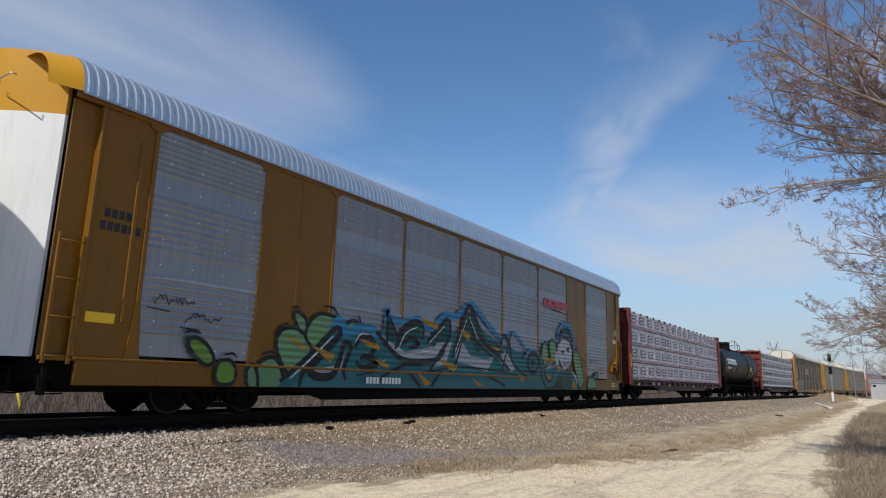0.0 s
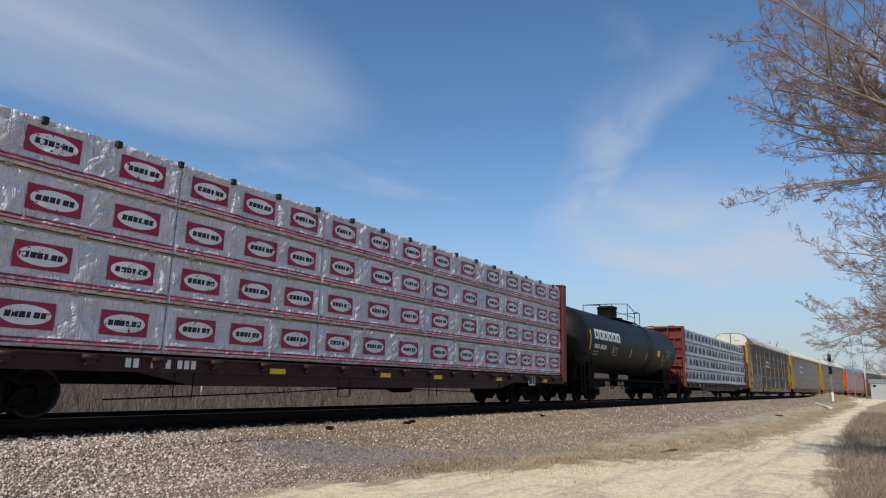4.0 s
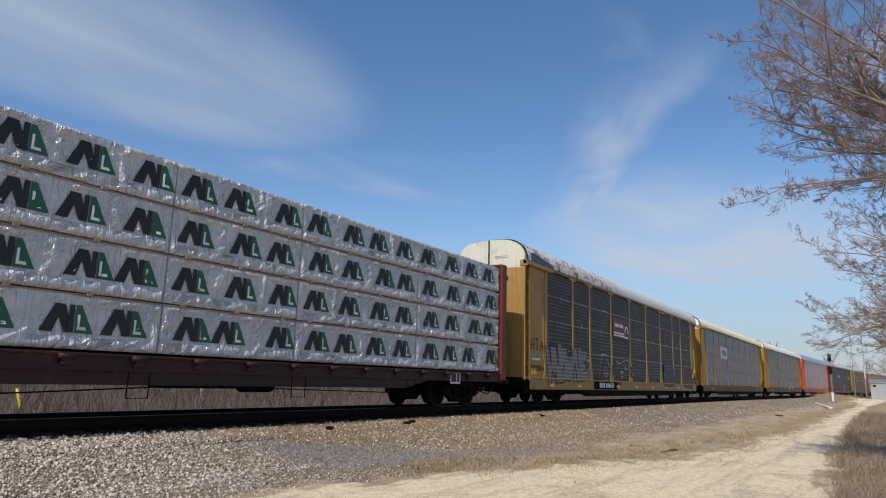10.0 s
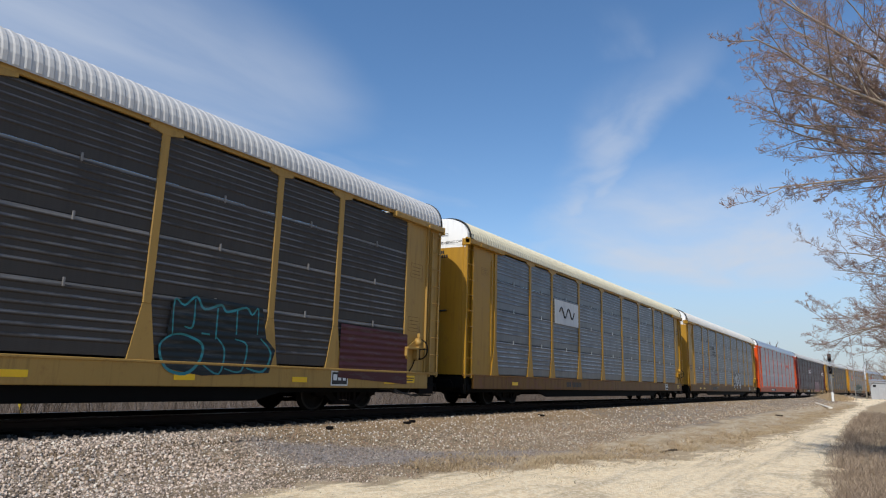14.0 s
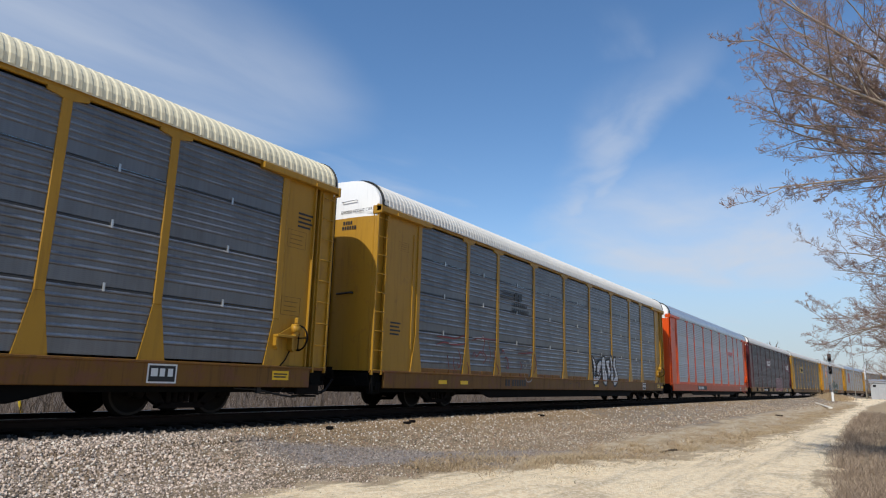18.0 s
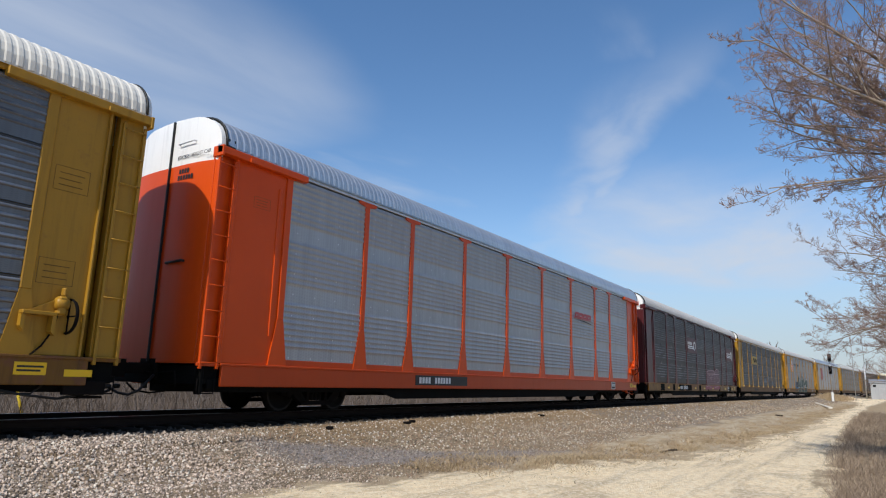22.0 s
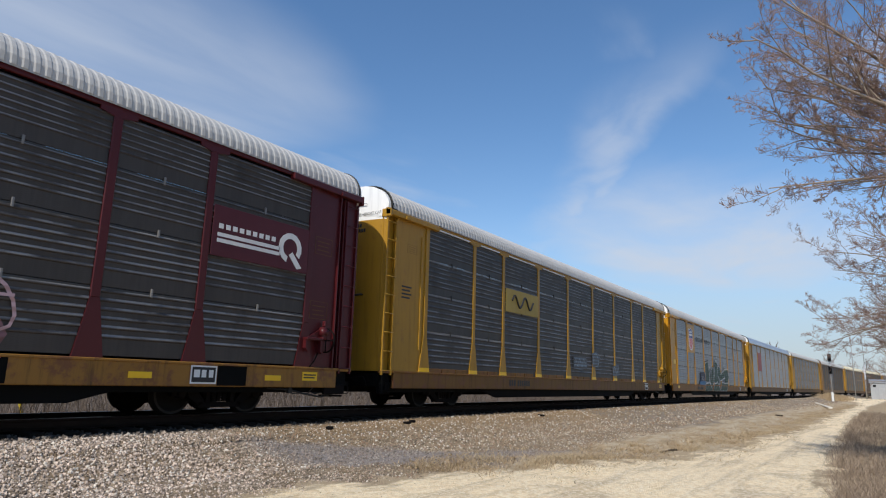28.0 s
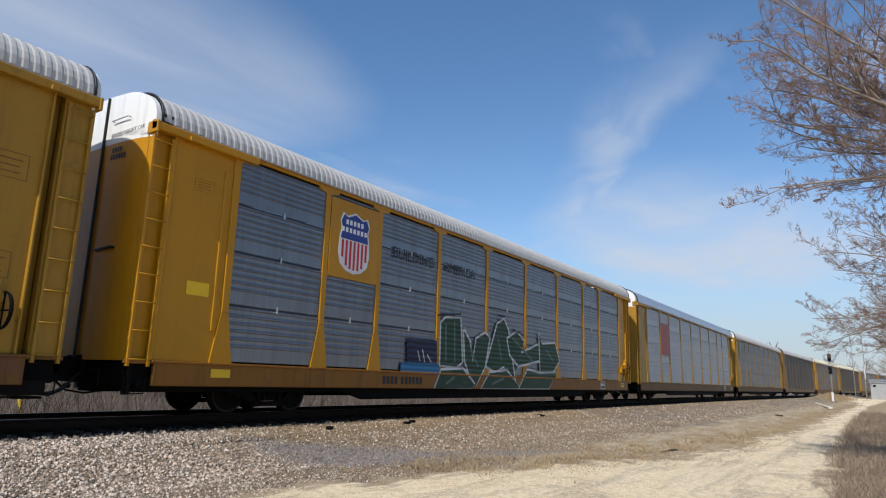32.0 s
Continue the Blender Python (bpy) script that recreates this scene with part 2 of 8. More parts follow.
# ---------------------------------------------------------------- geometry helpers
class Geo:
    """Collects vertices and faces of one part."""

    def __init__(self):
        self.v, self.f, self.m, self.s = [], [], [], []

    def add(self, verts, faces, mat=0, smooth=False):
        o = len(self.v)
        self.v += [tuple(p) for p in verts]
        self.f += [tuple(i + o for i in q) for q in faces]
        self.m += [mat] * len(faces)
        self.s += [smooth] * len(faces)
        return self

    def box(self, x0, x1, y0, y1, z0, z1, c=0.0, mat=0):
        if c <= 0:
            v = [(x, y, z) for x in (x0, x1) for y in (y0, y1) for z in (z0, z1)]
            f = [(0, 1, 3, 2), (4, 6, 7, 5), (0, 4, 5, 1), (2, 3, 7, 6), (0, 2, 6, 4), (1, 5, 7, 3)]
            return self.add(v, f, mat)
        lo, hi = Vector((x0, y0, z0)), Vector((x1, y1, z1))
        v, idx = [], {}
        for i in range(8):
            s = [(i >> a) & 1 for a in range(3)]
            base = [hi[a] if s[a] else lo[a] for a in range(3)]
            for a in range(3):
                q = [base[b] + (c if not s[b] else -c) if b != a else base[b] for b in range(3)]
                idx[i, a] = len(v)
                v.append(q)
        f = []
        for a in range(3):
            b, d = (a + 1) % 3, (a + 2) % 3
            for side in (0, 1):
                loop = [idx[(side << a) | (p << b) | (q << d), a] for p, q in ((0, 0), (1, 0), (1, 1), (0, 1))]
                f.append(loop if side else loop[::-1])
            for p in (0, 1):
                for q in (0, 1):
                    i0, i1 = (p << b) | (q << d), (1 << a) | (p << b) | (q << d)
                    loop = [idx[i0, b], idx[i1, b], idx[i1, d], idx[i0, d]]
                    f.append(loop if p ^ q else loop[::-1])
        for i in range(8):
            n = bin(i).count("1")
            loop = [idx[i, 0], idx[i, 1], idx[i, 2]]
            f.append(loop if n % 2 else loop[::-1])
        return self.add(v, f, mat)

    def prism(self, poly, y0, y1, mat=0):
        """A polygon in x, z pushed from y0 to y1."""
        n = len(poly)
        v = [(x, y0, z) for x, z in poly] + [(x, y1, z) for x, z in poly]
        f = [tuple(range(n)), tuple(range(2 * n - 1, n - 1, -1))] + [(i, i + n, (i + 1) % n + n, (i + 1) % n) for i in range(n)]
        return self.add(v, f, mat)

    def tube(self, pts, r, n=8, mat=0, r2=None, cap=True):
        pts = [Vector(p) for p in pts]
        v, f = [], []
        up = None
        for i, p in enumerate(pts):
            d = (pts[min(i + 1, len(pts) - 1)] - pts[max(i - 1, 0)]).normalized()
            if up is None:
                up = Vector((0, 0, 1)) if abs(d.z) < 0.9 else Vector((1, 0, 0))
            a = d.cross(up).normalized()
            up = a.cross(d).normalized()
            rr = r if r2 is None else r + (r2 - r) * i / max(1, len(pts) - 1)
            v += [p + (a * math.cos(6.28318 * k / n) + up * math.sin(6.28318 * k / n)) * rr for k in range(n)]
        for i in range(len(pts) - 1):
            for k in range(n):
                f.append((i * n + k, i * n + (k + 1) % n, (i + 1) * n + (k + 1) % n, (i + 1) * n + k))
        if cap:
            f += [tuple(range(n - 1, -1, -1)), tuple(range(len(v) - n, len(v)))]
        return self.add(v, f, mat, True)

    def lathe(self, prof, n=24, axis="y", mat=0, at=(0, 0, 0)):
        """prof: (distance along the axis, radius)."""
        v, f = [], []
        for a, r in prof:
            for k in range(n):
                c, s = math.cos(6.28318 * k / n) * r, math.sin(6.28318 * k / n) * r
                q = {"y": (c, a, s), "x": (a, c, s), "z": (c, s, a)}[axis]
                v.append([q[i] + at[i] for i in range(3)])
        for i in range(len(prof) - 1):
            for k in range(n):
                q = (i * n + k, i * n + (k + 1) % n, (i + 1) * n + (k + 1) % n, (i + 1) * n + k)
                f.append(q if axis != "y" else q[::-1])
        return self.add(v, f, mat, True)

    def mesh(self, name):
        me = bpy.data.meshes.new(name)
        me.from_pydata(self.v, [], self.f)
        me.polygons.foreach_set("material_index", self.m)
        me.polygons.foreach_set("use_smooth", self.s)
        for i in range(max(self.m, default=0) + 1):
            me.materials.append(None)
        me.update()
        return me


STORE = {}


def stored(key, make):
    """One mesh for all alike parts."""
    if key not in STORE:
        STORE[key] = make().mesh(key[0])
    return STORE[key]


def part(name, shape, mats, parent, label="", at=(0, 0, 0), rz=0.0, rx=0.0, ry=0.0):
    """One mesh object under a thing or a part."""
    me = shape.mesh(name) if isinstance(shape, Geo) else shape
    ob = new(name, me)
    for slot, m in zip(ob.material_slots, mats if isinstance(mats, (list, tuple)) else [mats]):
        slot.link = "OBJECT"
        slot.material = m
    if parent is not None:
        ob.parent = parent
    ob.location = at
    if rx or ry or rz:
        ob.rotation_euler = (radians(rx), radians(ry), radians(rz))
    if label:
        tagged(ob, label=label)
    return ob


def thing(name, label, category, group="", kind="", at=(0, 0, 0)):
    ob = new(name)
    ob.empty_display_size = 0.3
    ob.location = at
    return tagged(ob, label, category, group, kind)


# ---------------------------------------------------------------- ground
def road_left(x):
    return float(np.interp(x, (-80, 4, 7.7, 10.6, 14.4, 20.4, 46, 90, 112, 122, 2000), (7.8, 7.4, 6.9, 6.1, 4.8, 3.6, 3.1, 2.5, 3.2, 9.0, 9.0)))


def road_right(x):
    return float(np.interp(x, (-80, 0, 8, 12.7, 21, 40, 90, 150, 2000), (-3.0, -2.4, -0.1, 0.62, 0.95, 1.12, 0.9, -3.0, -3.0)))


def height(x, y):
    """Ground level: flat road, ballast shoulder, far ditch and a brushy bank."""
    base = float(np.interp(y + bend(min(x, 330.0)) * float(np.interp(y, (1.0, 5.0), (0.0, 1.0))), (-400, -8, -1, 1, 4, 6.5, 8.1, 9.55, 10.2, 14.3, 15.9, 18, 24, 34, 60, 400), (0.6, 0.35, 0.10, 0.0, 0.0, 0.06, 0.16, 0.50, 0.555, 0.56, 0.1, 0.15, 0.9, 2.5, 6.2, 7.0)))
    n = noise.noise((x * 0.35, y * 0.5, 0.0)) * 0.05 + noise.noise((x * 1.7, y * 1.9, 3.0)) * 0.018
    if 9.4 < y < 15:
        n *= 0.3
    rise = float(np.interp(x, (100, 120, 160), (0.0, 0.25, 0.3))) * float(np.interp(y, (-6, 0, 8, 9.6), (0, 1, 1, 0)))
    return base + n + rise


def ground_mat():
    m, k, b = material("trackside_ground")
    g = k.add("ShaderNodeNewGeometry").outputs["Position"]
    x, y, z = k.split(g)
    swing = k.math("MULTIPLY", k.math("POWER", k.math("MAXIMUM", k.math("SUBTRACT", x, 44.0), 0.0), 2.0), 0.000409)
    y = k.math("ADD", y, k.math("MULTIPLY", swing, k.ramp(y, 1.0, 5.0)))
    wob = k.math("MULTIPLY", k.math("SUBTRACT", k.noise(g, 0.45, 4, 0.6), 0.5), 3.0)
    fine = k.math("MULTIPLY", k.math("SUBTRACT", k.noise(g, 3.0, 4, 0.6), 0.5), 1.4)
    yy = k.math("ADD", k.math("ADD", y, wob), fine)
    stone = k.add("ShaderNodeTexVoronoi")
    stone.inputs["Scale"].default_value = 17.0
    k.link(g, stone.inputs["Vector"])
    sv = k.split(stone.outputs["Color"])[0]
    grit = k.noise(g, 55, 3, 0.7)
    mottle = k.noise(g, 1.4, 4)
    grey = k.mix(sv, (0.080, 0.060, 0.040), (0.32, 0.25, 0.175))
    grey = k.mix(k.math("MULTIPLY", k.ramp(mottle, 0.4, 0.65), 0.6), grey, (0.17, 0.112, 0.055))
    # a spill of finer lilac-grey chippings runs down from the shoulder to the road
    run = k.math("ADD", k.math("MULTIPLY", k.math("SUBTRACT", x, 8.0), 0.48), y)
    spill = k.math("SUBTRACT", 1.0, k.ramp(k.math("ABSOLUTE", k.math("ADD", k.math("SUBTRACT", run, 8.75), k.math("MULTIPLY", fine, 0.9))), 0.55, 1.15))
    spill = k.math("MULTIPLY", k.math("MULTIPLY", spill, k.ramp(x, 7.4, 8.6)), k.math("SUBTRACT", 1.0, k.ramp(x, 14.5, 17.5)))
    grey = k.mix(k.math("MULTIPLY", spill, 0.85), grey, k.mix(grit, (0.14, 0.122, 0.115), (0.27, 0.245, 0.235)))
    far = k.math("MULTIPLY", k.ramp(x, 18.0, 34.0), 0.75)
    grey = k.mix(far, grey, k.mix(grit, (0.135, 0.108, 0.083), (0.25, 0.21, 0.165)))
    grass = k.mix(k.ramp(k.noise(g, 2.2, 6, 0.7), 0.35, 0.7), (0.36, 0.26, 0.145), (0.17, 0.12, 0.07))
    grass = k.mix(k.math("MULTIPLY", grit, 0.4), grass, (0.48, 0.37, 0.22))
    dirt = k.mix(grit, (0.52, 0.44, 0.31), (0.30, 0.23, 0.15))
    c = k.mix(k.ramp(yy, 2.6, 4.4), grass, dirt)
    c = k.mix(k.math("MULTIPLY", k.ramp(yy, 2.8, 4.6), k.ramp(k.noise(k.scaled(g, (0.45, 1.5, 1)), 1.3, 6, 0.7), 0.44, 0.56)), c, grass)
    c = k.mix(k.ramp(yy, 5.9, 6.9), c, grey)
    # the train's shade on the track bed, painted into the ground colour
    train_shade = k.math("MULTIPLY", k.ramp(k.math("ADD", y, k.math("MULTIPLY", fine, 0.25)), 10.1, 10.7), k.math("SUBTRACT", 1.0, k.ramp(y, 14.0, 14.8)))
    c = k.mix(k.math("MULTIPLY", train_shade, 0.9), c, (0.030, 0.024, 0.018))
    c = k.mix(k.ramp(y, 15.4, 16.2), c, k.mix(k.noise(g, 6.0, 5, 0.7), (0.07, 0.054, 0.045), (0.19, 0.15, 0.12)))
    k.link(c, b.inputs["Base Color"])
    b.inputs["Roughness"].default_value = 0.95
    bump(k, b, k.math("ADD", stone.outputs[0], k.math("MULTIPLY", grit, 0.5)), 0.7, 0.03)
    return m


def road_mat():
    m, k, b = material("pale_crushed_limestone")
    g = k.add("ShaderNodeNewGeometry").outputs["Position"]
    grit = k.noise(g, 60, 4, 0.75)
    lumps = k.noise(g, 9, 4, 0.6)
    tracks = k.noise(k.scaled(g, (0.16, 2.2, 1)), 1.0, 5, 0.65)
    c = k.mix(k.ramp(lumps, 0.3, 0.7), (0.90, 0.735, 0.49), (0.70, 0.535, 0.32))
    c = k.mix(k.math("MULTIPLY", k.ramp(tracks, 0.47, 0.66), 0.7), c, (0.42, 0.32, 0.20))
    patch = k.noise(g, 0.9, 5, 0.65)
    c = k.mix(k.math("MULTIPLY", k.ramp(patch, 0.50, 0.68), 0.55), c, (0.36, 0.27, 0.17))
    c = k.mix(k.math("MULTIPLY", k.ramp(grit, 0.50, 0.75), 0.6), c, (0.26, 0.205, 0.14))
    peb = k.add("ShaderNodeTexVoronoi")
    peb.inputs["Scale"].default_value = 26.0
    k.link(g, peb.inputs["Vector"])
    c = k.mix(k.math("MULTIPLY", k.math("GREATER_THAN", k.split(peb.outputs["Color"])[0], 0.72), 0.55), c, (0.86, 0.76, 0.58))
    edge = k.add("ShaderNodeAttribute")
    edge.attribute_name = "verge"
    frayed = k.math("ADD", edge.outputs["Fac"], k.math("MULTIPLY", k.math("SUBTRACT", k.noise(k.scaled(g, (0.5, 1.4, 1)), 1.6, 6, 0.7), 0.5), 3.4))
    soil = k.mix(k.noise(g, 4.0, 6, 0.7), (0.24, 0.165, 0.09), (0.50, 0.40, 0.26))
    c = k.mix(k.math("MULTIPLY", k.math("SUBTRACT", 1.0, k.ramp(frayed, 0.15, 0.75)), 0.9), c, k.mix(k.math("MULTIPLY", grit, 0.5), soil, (0.20, 0.14, 0.08)))
    k.link(c, b.inputs["Base Color"])
    b.inputs["Roughness"].default_value = 0.95
    bump(k, b, k.math("ADD", grit, k.math("ADD", lumps, peb.outputs[0])), 0.8, 0.03)
    return m


def build_ground():
    xs = list(np.concatenate([[-3000, -800, -250, -120, -60, -30, -12], np.arange(-4, 26, 0.4), np.arange(26, 60, 1.0), np.arange(60, 200, 5), [240, 320, 450, 700, 1200, 2200, 4000]]))
    ys = list(np.concatenate([[-3000, -900, -300, -90, -30, -12, -6, -3], np.arange(-1, 8, 0.5), np.arange(8, 10.6, 0.2), [11, 12, 13, 14, 14.6, 15.2, 15.9, 17, 18, 20, 22, 24, 27, 30, 34, 42, 60, 120, 300, 900, 3000]]))
    v = [(float(x), float(y), height(float(x), float(y))) for x in xs for y in ys]
    n = len(ys)
    f = [(i * n + j, (i + 1) * n + j, (i + 1) * n + j + 1, i * n + j + 1) for i in range(len(xs) - 1) for j in range(n - 1)]
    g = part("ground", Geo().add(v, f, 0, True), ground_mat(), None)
    tagged(g, "stony trackside ground with dry grass", "ground", kind="structure")
    # gravel road, laid on the ground
    rng = random.Random(4)
    verge = []
    v, f, cols = [], [], [-60, -30, -12] + [float(x) for x in np.arange(-4, 30, 0.4)] + [float(x) for x in np.arange(30, 125, 1.5)] + [128, 136, 150]
    m = 14
    for x in cols:
        a, b = road_right(x) + rng.uniform(-0.08, 0.08) + 0.25 * noise.noise((x * 0.6, 5, 1)), road_left(x) + rng.uniform(-0.2, 0.2) + 0.8 * noise.noise((x * 0.5, 9, 2)) + 0.4 * noise.noise((x * 1.7, 4, 2))
        for i in range(m + 1):
            y = a + (b - a) * i / m
            edge = 0.0 if i in (0, m) else 0.022
            v.append((x, y, height(x, y) + edge))
            verge.append(min(b - y, (y - a) * 1.6))
    f = [(i * (m + 1) + j, (i + 1) * (m + 1) + j, (i + 1) * (m + 1) + j + 1, i * (m + 1) + j + 1) for i in range(len(cols) - 1) for j in range(m)]
    road = part("road", Geo().add(v, f, 0, True), road_mat(), None)
    road.data.attributes.new("verge", "FLOAT", "POINT").data.foreach_set("value", verge)
    tagged(road, "pale crushed-stone service road beside the railway", "road", kind="structure")


def stone_mat():
    m, k, b = material("ballast_stone")
    info = k.add("ShaderNodeNewGeometry")
    r, g = info.outputs["Random Per Island"], info.outputs["Position"]
    r2 = k.math("FRACT", k.math("MULTIPLY", r, 17.3))
    x, y, z = k.split(g)
    c = k.mix(r, (0.10, 0.072, 0.042), (0.50, 0.39, 0.26))
    c = k.mix(k.math("GREATER_THAN", r2, 0.80), c, (0.30, 0.18, 0.11))
    # paler, pinkish clean stone towards one end of the shoulder, earth-stained stone above
    clean = k.math("MULTIPLY", k.math("SUBTRACT", 1.0, k.ramp(k.math("ADD", x, k.math("MULTIPLY", k.noise(g, 0.8, 3), 3.0)), 7.5, 10.5)), 0.85)
    c = k.mix(clean, c, k.mix(k.math("POWER", r2, 1.4), (0.095, 0.066, 0.046), (0.98, 0.79, 0.64)))
    earth = k.math("MULTIPLY", k.ramp(k.math("ADD", y, k.math("MULTIPLY", k.math("SUBTRACT", k.noise(g, 0.9, 4), 0.5), 2.4)), 8.4, 9.5), k.ramp(x, 7.5, 10.5))
    c = k.mix(k.math("MULTIPLY", earth, 0.62), c, (0.25, 0.155, 0.065))
    c = k.mix(k.math("MULTIPLY", k.math("GREATER_THAN", k.math("FRACT", k.math("MULTIPLY", r, 29.1)), 0.88), 0.9), c, (0.74, 0.67, 0.57))
    run = k.math("ADD", k.math("MULTIPLY", k.math("SUBTRACT", x, 8.0), 0.48), y)
    fine = k.math("SUBTRACT", k.noise(g, 3.0, 4, 0.6), 0.5)
    spill = k.math("SUBTRACT", 1.0, k.ramp(k.math("ABSOLUTE", k.math("ADD", k.math("SUBTRACT", run, 8.75), k.math("MULTIPLY", fine, 1.2))), 0.55, 1.15))
    spill = k.math("MULTIPLY", k.math("MULTIPLY", spill, k.ramp(x, 7.4, 8.6)), k.math("SUBTRACT", 1.0, k.ramp(x, 14.5, 17.5)))
    c = k.mix(k.math("MULTIPLY", spill, 0.72), c, k.mix(r, (0.10, 0.088, 0.085), (0.30, 0.265, 0.25)))
    c = k.mix(k.math("MULTIPLY", k.noise(g, 40, 3), 0.35), c, (0.13, 0.11, 0.09))
    # the same painted shade, carried over the stones by the rails
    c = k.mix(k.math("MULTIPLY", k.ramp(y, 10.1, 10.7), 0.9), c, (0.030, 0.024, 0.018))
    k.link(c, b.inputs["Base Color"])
    b.inputs["Roughness"].default_value = 0.9
    return m


def scatter_stones():
    """Loose ballast: many small angular stones, denser and larger up the shoulder."""
    rng = np.random.RandomState(7)
    base = np.array([(1, 0, 0), (-1, 0, 0), (0, 1, 0), (0, -1, 0), (0, 0, 1), (0, 0, -1)], float)
    faces = [(0, 2, 4), (2, 1, 4), (1, 3, 4), (3, 0, 4), (2, 0, 5), (1, 2, 5), (3, 1, 5), (0, 3, 5)]
    turns = []
    for _ in range(60):  # ways in which a stone may lie
        a, b, c = rng.uniform(0, 6.283, 3)
        turns.append(np.array((Matrix.Rotation(a, 3, "Z") @ Matrix.Rotation(b, 3, "X") @ Matrix.Rotation(c, 3, "Y"))))
    v, f = [], []

    def drop(count, x_of, y_lo, y_hi, s_lo, s_hi):
        for _ in range(count):
            x = x_of()
            y = rng.uniform(y_lo, y_hi) - bend(x)
            s = s_lo + (s_hi - s_lo) * rng.random_sample() ** 1.8
            q = (base * (rng.uniform(0.6, 1.4, (6, 3)) * s)) @ turns[rng.randint(60)]
            z = height(x, y) + s * 0.35
            o = len(v)
            v.extend((q + (x, y, z)).tolist())
            f.extend((a1 + o, b1 + o, c1 + o) for a1, b1, c1 in faces)
    near = lambda: 3.0 + 22.0 * rng.random_sample() ** 1.5
    drop(40000, near, 7.7, 10.4, 0.010, 0.029)
    drop(5000, near, 10.2, 13.9, 0.02, 0.045)
    drop(15000, near, 6.2, 7.9, 0.007, 0.021)
    drop(9000, lambda: 24 + 40 * rng.random_sample(), 6.6, 10.4, 0.018, 0.040)
    drop(7000, lambda: 60 + 65 * rng.random_sample(), 5.6, 10.2, 0.022, 0.045)
    drop(4500, lambda: 5 + 22 * rng.random_sample(), 1.5, 6.6, 0.004, 0.016)
    drop(3500, lambda: 5 + 12 * rng.random_sample(), 4.5, 7.4, 0.007, 0.022)
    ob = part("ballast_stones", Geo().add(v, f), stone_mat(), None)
    tagged(ob, "loose grey and tan ballast stones on the shoulder", "ballast", kind="stuff")


# ---------------------------------------------------------------- track
def build_track():
    tr = tagged(new("track"), "railway track with steel rails on dark wooden ties", "railway track", kind="structure")
    tr.location = (0, TRACK_Y, RAIL_Z)
    rust = plain("rail_side_steel", (0.022, 0.014, 0.010), 0.8, 0.0, 0.4)
    shine = plain("polished_rail_head", (0.42, 0.40, 0.38), 0.28, 1.0, 0.15)
    tie_mat = plain("tarred_old_timber", (0.020, 0.016, 0.012), 0.9, 0.0, 0.5, 9, 0.5)
    prof = [(-0.075, -0.172), (-0.075, -0.160), (-0.012, -0.135), (-0.010, -0.05), (-0.036, -0.035), (-0.036, -0.006), (-0.028, 0.0), (0.028, 0.0), (0.036, -0.006), (0.036, -0.035), (0.010, -0.05), (0.012, -0.135), (0.075, -0.160), (0.075, -0.172)]
    for s in (-1, 1):
        runs = [-400.0, 44.0] + [52.0 + 8.0 * i for i in range(45)]
        v = [(x, y - bend(x), z) for x in runs for y, z in prof]
        n = len(prof)
        f = [(j * n + i, (j + 1) * n + i, (j + 1) * n + (i + 1) % n, j * n + (i + 1) % n) for j in range(len(runs) - 1) for i in range(n)]
        g = Geo().add(v, f)
        g.m = [1 if i % n in (5, 6, 7) else 0 for i in range(len(f))]
        part("rail", g, [rust, shine], tr, "steel rail with a polished head", (0, s * 0.755, 0))
    tie = Geo().box(-0.115, 0.115, -1.3, 1.3, -0.355, -0.18, 0.012).mesh("tie")
    plate = Geo().box(-0.09, 0.09, -0.16, 0.16, -0.182, -0.168, 0.004).mesh("tie_plate")
    rng = random.Random(2)
    for i in range(230):
        x = 1.0 + i * 0.52
        t = part("tie", tie, tie_mat, tr, at=(x + rng.uniform(-0.03, 0.03), rng.uniform(-0.05, 0.05) - bend(x), 0), rz=rng.uniform(-1, 1) - math.degrees(math.atan(0.000818 * max(0.0, x - 44.0))))
        if i < 60:
            part("tie_plate", plate, rust, t, at=(0, -0.755, 0))


# ---------------------------------------------------------------- plants
BARK = plain("pale_grey_bark", (0.31, 0.25, 0.195), 0.85, 0.0, 0.5, 20, 0.5)
TWIG = plain("pinkish_twigs", (0.30, 0.21, 0.175), 0.8, 0.0, 0.4, 20, 0.2)
STRAW = None


def straw_mat(name, a, b_):
    m, k, b = material(name)
    r = k.add("ShaderNodeNewGeometry").outputs["Random Per Island"]
    k.link(k.mix(r, a, b_), b.inputs["Base Color"])
    b.inputs["Roughness"].default_value = 0.8
    return m


